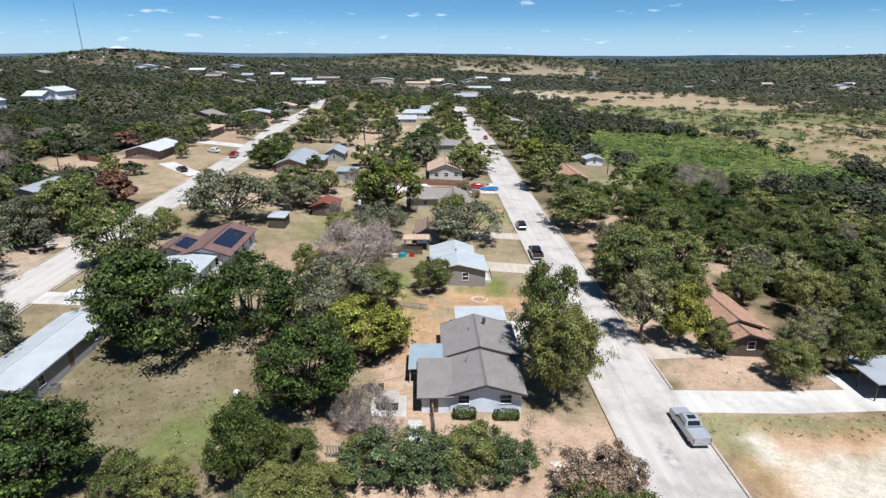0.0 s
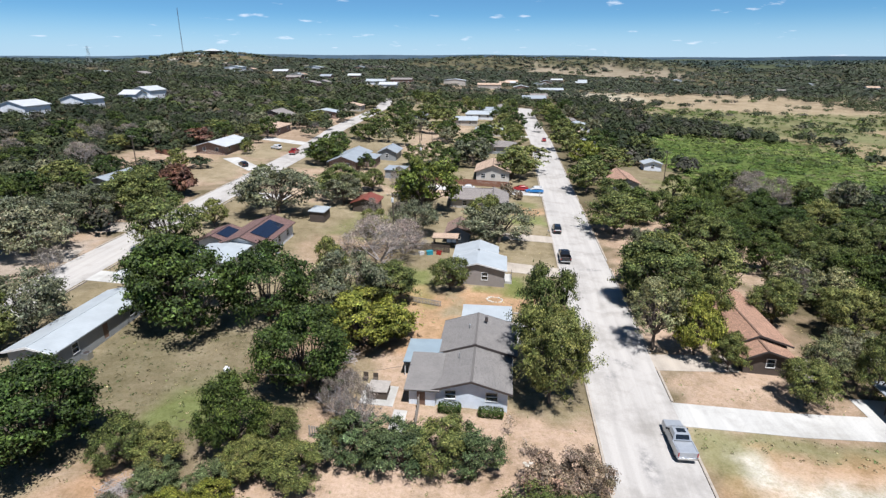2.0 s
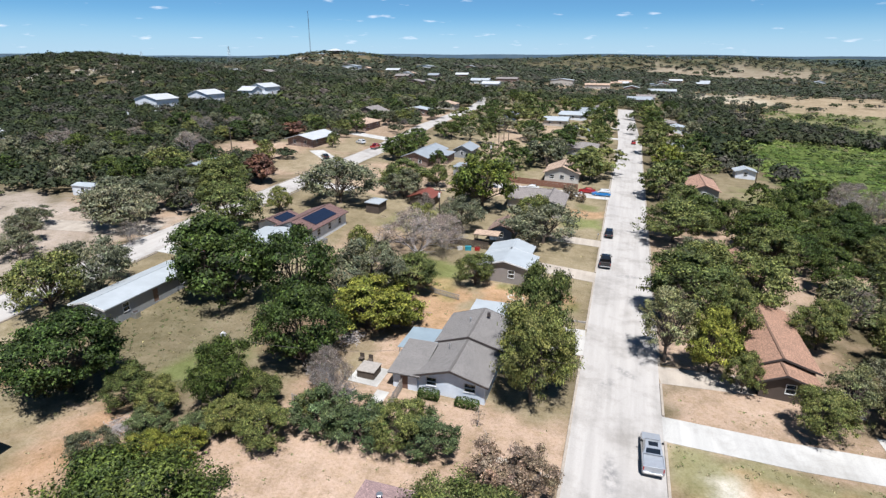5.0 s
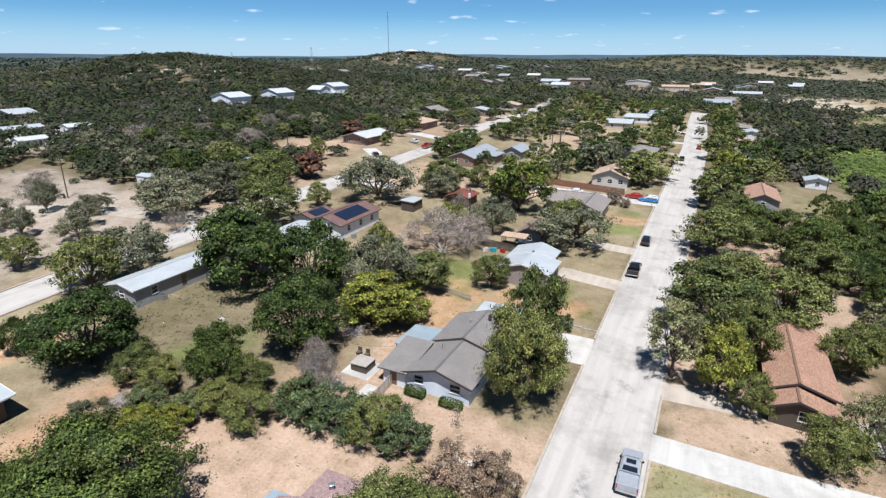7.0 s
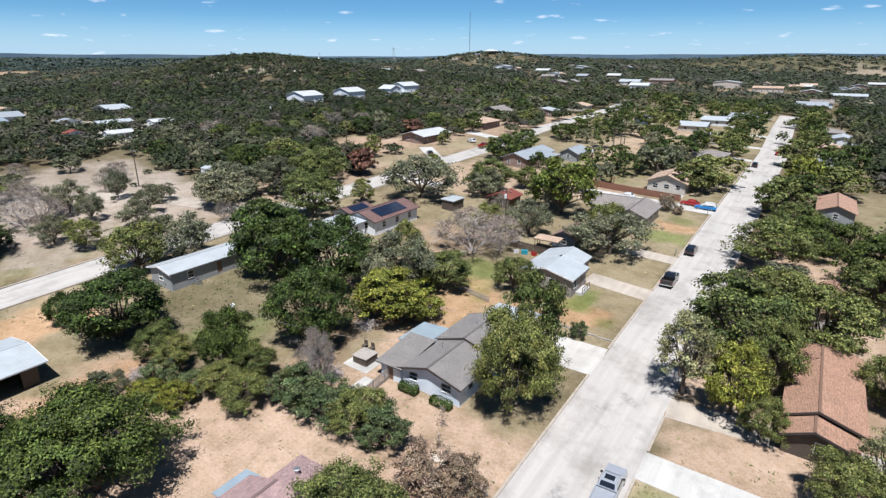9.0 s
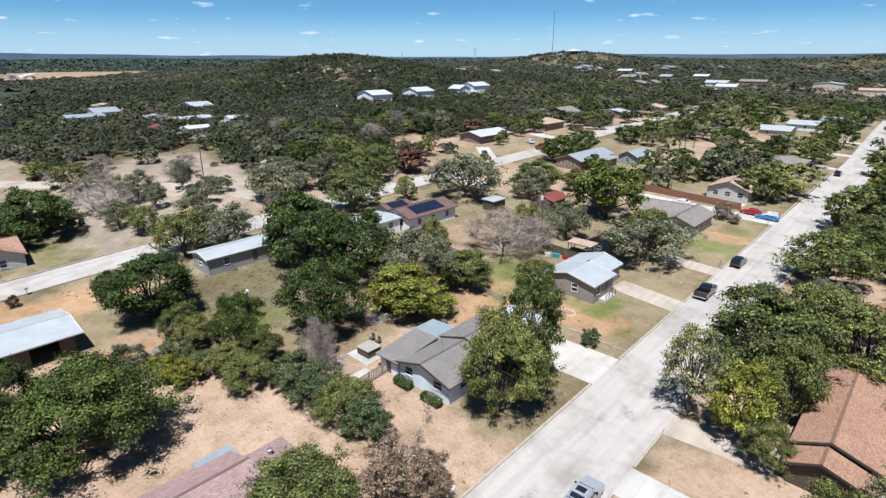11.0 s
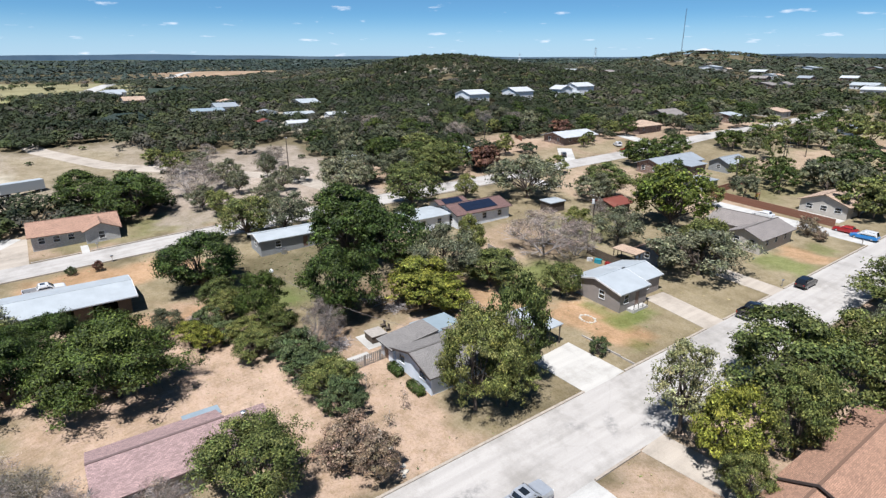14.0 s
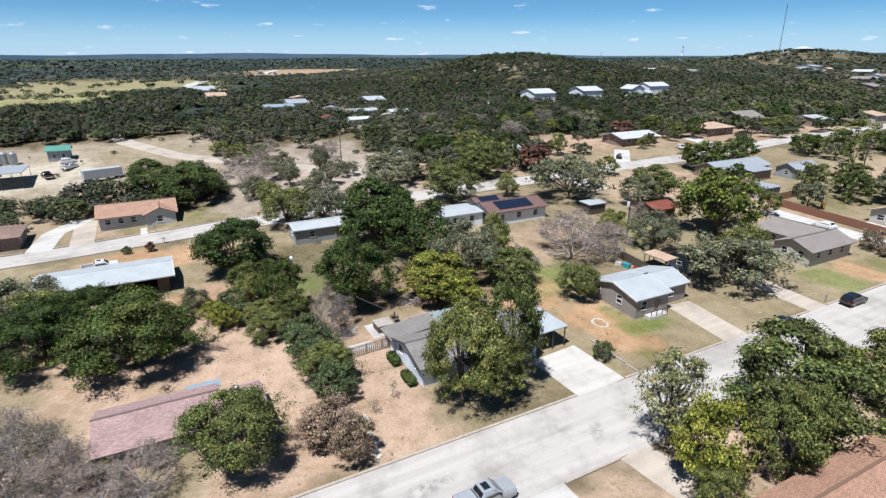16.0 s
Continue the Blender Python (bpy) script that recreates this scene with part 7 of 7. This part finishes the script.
# ---- small things round the white house ----
def clipped_shrub(x, y, w, d, h):
    """A low clipped bush: leaves all over a rounded block."""
    rng = np.random.default_rng(int(x * 10 + y))
    r = thing("shrub", x, y, "low clipped dark green shrub under the window", "shrub", "clipped shrubs along the wall")
    n = 1500
    c = rng.uniform(-1, 1, (n, 3))
    k = np.abs(c).max(1)[:, None]
    c = c / k * rng.uniform(0.86, 1.02, (n, 1))
    nrm = c.copy()
    c = c * np.array([w / 2, d / 2, h / 2]) * (1 - 0.12 * (np.abs(c).sum(1)[:, None] - 1) / 2) + np.array([0, 0, h / 2])
    o = new("foliage", leaf_mesh("foliage", leaf_faces(rng, c, nrm, 0.11), LEAF["oak"]))
    o.parent = r


clipped_shrub(4.0, 51.3, 2.6, 1.2, 1.1)
clipped_shrub(8.6, 51.3, 2.9, 1.2, 1.0)
tub = thing("hot_tub_enclosure", -4.4, 53.2, "square brown hot tub with cover on the patio", "hot tub")
bm = bmnew()
box(bm, -1.1, -1.1, 0.0, 1.1, 1.1, 0.95, 0.04)
part("tub_body", bm, M_WOOD_DARK, tub)
bm = bmnew()
box(bm, -1.2, -1.2, 0.96, 1.2, 1.2, 1.1, 0.04)
part("cover", bm, M_WOOD_GREY, tub)
for px in (-6.6, -5.4):
    ch = thing("garden_chair", px, 55.6, "small dark wooden garden chair on the patio", "chair", "garden chairs on the patio")
    bm = bmnew()
    box(bm, -0.3, -0.3, 0.38, 0.3, 0.3, 0.43)
    part("seat", bm, M_WOOD_DARK, ch)
    bm = bmnew()
    box(bm, -0.3, 0.26, 0.44, 0.3, 0.3, 1.0)
    part("backrest", bm, M_WOOD_DARK, ch)
    for sx in (-0.26, 0.26):
        for sy in (-0.26, 0.26):
            bm = bmnew()
            box(bm, sx - 0.03, sy - 0.03, 0, sx + 0.03, sy + 0.03, 0.38)
            part("leg", bm, M_WOOD_DARK, ch)


def sapling(x, y, h):
    rng = np.random.default_rng(int(x * 7 + y))
    r = thing("sapling", x, y, "thin young tree in the bare front yard", "sapling")
    bm = bmnew()
    limb(bm, (0, 0, -0.2), (0.1, 0.05, h), 0.04, 0.01, 0.05, rng, 4)
    for k in range(7):
        t = 0.35 + 0.09 * k
        limb(bm, (0.1 * t, 0.05 * t, h * t), (rng.uniform(-0.6, 0.6), rng.uniform(-0.6, 0.6), h * t + 0.5), 0.02, 0.006, 0.04, rng, 2)
    part("stem", bm, M_BARE, r)
    n = 160
    c = rng.normal(0, 1, (n, 3)) * np.array([0.35, 0.35, h * 0.16]) + np.array([0.05, 0, h * 0.68])
    o = new("leaves", leaf_mesh("leaves", leaf_faces(rng, c, rng.normal(0, 1, (n, 3)), 0.09), LEAF["brown"]))
    o.parent = r


sapling(5.0, 46.6, 2.4)
sapling(10.6, 48.4, 2.6)
sapling(12.2, 45.5, 1.8)
dish = thing("dome_lamp", -17.4, 44.0, "white dome yard light on a thin pole", "yard light")
bm = bmnew()
rod(bm, (0, 0, -0.5), (0, 0, 7.4), 0.1, 0.07, 8)
part("pole", bm, M_WOOD_DARK, dish)
bm = bmnew()
rod(bm, (0, 0, 7.4), (0, 0, 7.65), 0.34, 0.3, 14)
rod(bm, (0, 0, 7.65), (0, 0, 7.85), 0.3, 0.1, 14)
part("lamp_head", bm, M_TRIM_WHITE, dish)
wire((-17.4, 44.0, up_at(-17.4, 44) + 7.2), (-1.0, 56.0, up_at(-1, 56) + 2.6), 0.8)

# stones along the lot line
stone_rng = random.Random(3)
for k in range(34):
    x, y = 19.6 - stone_rng.uniform(0, 7.5), 0
    y = 43.2 + (19.6 - x) * 0.16 + stone_rng.uniform(-0.35, 0.35)
    s = stone_rng.uniform(0.18, 0.42)
    bm = bmnew()
    bmesh.ops.create_icosphere(bm, subdivisions=1, radius=s)
    for w_ in bm.verts:
        w_.co = Vector((w_.co.x * stone_rng.uniform(0.7, 1.2), w_.co.y * stone_rng.uniform(0.7, 1.2), w_.co.z * stone_rng.uniform(0.4, 0.7)))
    me = bpy.data.meshes.new("stone")
    bm.to_mesh(me)
    bm.free()
    me.materials.append(M_STONE)
    o = new("stone", me)
    o.location = (x, y, up_at(x, y) + s * 0.2)
    tagged(o, "rough pale limestone rock along the lot line", "stone", "stones along the lot line")


# timbers that edge the yard of the taupe house
for k in range(4):
    x = 11.2 + k * 2.2
    o = thing("edging_timber", x, 77.2, "low weathered landscape timber edging a dry yard", "edging", "timbers along the yard")
    bm = bmnew()
    box(bm, 0, -0.09, -0.15, 2.12, 0.09, 0.17, 0.015)
    part("timber", bm, M_WOOD_GREY, o)
# ring of pale stones in the same yard
for k in range(18):
    t = k / 18 * 6.283
    s = stone_rng.uniform(0.14, 0.26)
    bm = bmnew()
    bmesh.ops.create_icosphere(bm, subdivisions=1, radius=s)
    for w_ in bm.verts:
        w_.co = Vector((w_.co.x * stone_rng.uniform(0.8, 1.3), w_.co.y * stone_rng.uniform(0.8, 1.3), w_.co.z * 0.6))
    me = bpy.data.meshes.new("stone")
    bm.to_mesh(me)
    bm.free()
    me.materials.append(M_STONE)
    o = new("stone", me)
    x, y = 8.4 + 1.25 * math.cos(t), 81.6 + 0.95 * math.sin(t)
    o.location = (x, y, up_at(x, y) + s * 0.2)
    tagged(o, "rough pale limestone rock in a ring on the lawn", "stone", "stones round the flower bed")

ut = thing("utility_trailer", -47.6, 73.2, "rusty flat utility trailer with wooden deck", "trailer", turn=90)
for k in range(8):
    bm = bmnew()
    box(bm, -0.9 + k * 0.225, -1.7, 0.55, -0.9 + k * 0.225 + 0.21, 1.7, 0.59)
    part("plank", bm, M_WOOD_GREY, ut)
for sx in (-0.95, 0.95):
    bm = bmnew()
    box(bm, sx - 0.04, -1.75, 0.42, sx + 0.04, 1.75, 0.72)
    part("side_rail", bm, M_RED_MT, ut)
    wheel(ut, sx * 1.14, -0.2, 0.33, 0.2)
bm = bmnew()
box(bm, -0.05, 1.75, 0.42, 0.05, 3.0, 0.52)
part("tow_bar", bm, M_DARK_STEEL, ut)
car(-72.6, 98.8, 80, M_BLACK, "dark car in the shade of roadside trees", tall=1.7)


def mailbox(x, y, turn=0.0):
    r = thing("mailbox", x, y, "small grey mailbox on a post at the kerb", "mailbox", turn=turn)
    bm = bmnew()
    box(bm, -0.05, -0.05, -0.3, 0.05, 0.05, 1.0)
    part("post", bm, M_WOOD_GREY, r)
    bm = bmnew()
    box(bm, -0.12, -0.25, 1.0, 0.12, 0.25, 1.25, 0.04)
    part("box_body", bm, M_STEEL, r)


for x, y in ((19.4, 117.5), (-65.8, 26.0), (-56.4, 27.5), (19.4, 151.0)):
    mailbox(x, y)

# utility poles between the lots and along the lane
POLES = [(-16.3, 168.4), (-16.3, 195.5), (-22.7, 209.0), (-13.3, 108.0), (-25.5, 232.0), (-104.4, 79.5), (-151.5, 162.6), (-98.0, 150.0), (62.0, 186.0)]
for k, (x, y) in enumerate(POLES):
    utility_pole(x, y, 9.5, True, k % 3 == 0)
for (xa, ya), (xb, yb) in (((-13.3, 108.0), (-16.3, 168.4)), ((-16.3, 168.4), (-16.3, 195.5)), ((-16.3, 195.5), (-22.7, 209.0)), ((-22.7, 209.0), (-25.5, 232.0))):
    for o in (-0.9, 0.9):
        wire((xa + o, ya, up_at(xa, ya) + 9.2), (xb + o, yb, up_at(xb, yb) + 9.2), 0.7)


# ---- yard clutter ----
def crate(x, y, w, d, h, mat, label, category, turn=0.0, name="crate"):
    r = thing(name, x, y, label, category, turn=turn)
    bm = bmnew()
    box(bm, -w / 2, -d / 2, -0.05, w / 2, d / 2, h, min(0.05, h / 4))
    part("body", bm, mat, r)
    bm = bmnew()
    box(bm, -w / 2 - 0.03, -d / 2 - 0.03, h + 0.002, w / 2 + 0.03, d / 2 + 0.03, h + 0.06, 0.015)
    part("lid", bm, mat, r)


M_TEAL = gloss("teal_plastic", (0.022, 0.222, 0.281), 0.4, 0, 0.1)
M_YELLOW = gloss("yellow_plastic", (0.481, 0.296, 0.022), 0.4, 0, 0.1)
crate(-4.6, 99.6, 1.2, 0.8, 0.7, M_TEAL, "teal plastic storage box in the back yard", "storage box", 20, "storage_box")
crate(-2.8, 100.0, 0.9, 0.7, 0.6, M_RED, "red plastic toy box in the back yard", "storage box", -10, "storage_box")
crate(-6.2, 99.2, 1.0, 0.8, 0.5, M_WHITE_CAR, "white plastic bin in the back yard", "bin", 35, "bin")
crate(0.2, 88.3, 0.8, 0.8, 0.8, M_STEEL, "grey air-conditioning unit beside the taupe house", "air conditioner", 0, "air_conditioner")
crate(-31.8, 91.5, 0.8, 0.8, 0.8, M_STEEL, "grey air-conditioning unit beside the stucco house", "air conditioner", 0, "air_conditioner")
carport(-4.6, 103.2, 0.6, 106.2, 2.3, M_TAN_SH, "small tan patio shelter behind the taupe house")
ps = thing("playground_slide", -9.0, 166.0, "yellow plastic playground slide in a dirt yard", "slide", turn=30)
bm = bmnew()
for k in range(6):
    z = 1.6 - 0.26 * k
    box(bm, -0.3, -0.1 + 0.42 * k, z - 0.12, 0.3, 0.36 + 0.42 * k, z)
part("chute", bm, M_YELLOW, ps)
for sx in (-0.4, 0.4):
    for sy in (-0.9, -0.1):
        bm = bmnew()
        box(bm, sx - 0.05, sy - 0.05, -0.2, sx + 0.05, sy + 0.05, 2.1)
        part("post", bm, M_WOOD_RED, ps)
bm = bmnew()
box(bm, -0.5, -1.0, 1.55, 0.5, -0.05, 1.65)
part("platform", bm, M_WOOD_RED, ps)


def brush_pile(x, y, w, label="pile of cut grey branches on bare dirt"):
    """A tangle of cut branches lying on the ground."""
    rng = np.random.default_rng(int(abs(x * 13 + y)))
    bm = bmnew()
    for k in range(150):
        a, l = rng.uniform(0, 6.28), rng.uniform(0.6, 2.0)
        c = Vector((rng.normal(0, w * 0.2), rng.normal(0, w * 0.2), rng.uniform(0.05, 0.5)))
        d = Vector((math.cos(a) * l, math.sin(a) * l, rng.uniform(-0.1, 0.45) * l))
        rod(bm, c - d * 0.5, c + d * 0.5, 0.035, 0.012, 3)
    me = bpy.data.meshes.new("brush_pile")
    bm.to_mesh(me)
    bm.free()
    me.materials.append(M_BARE)
    o = new("brush_pile", me)
    o.location = (x, y, up_at(x, y))
    tagged(o, label, "brush pile", kind="stuff")


for x, y, w in ((-5.6, 48.4, 4), (-6.5, 66.5, 5), (-10.5, 60.0, 4), (-11.0, 41.0, 3.5), (-24.0, 35.0, 4), (-5.0, 69.5, 4), (13.5, 22.0, 5), (8.5, 12.5, 6), (-14.5, 58.5, 4)):
    brush_pile(x, y, w)
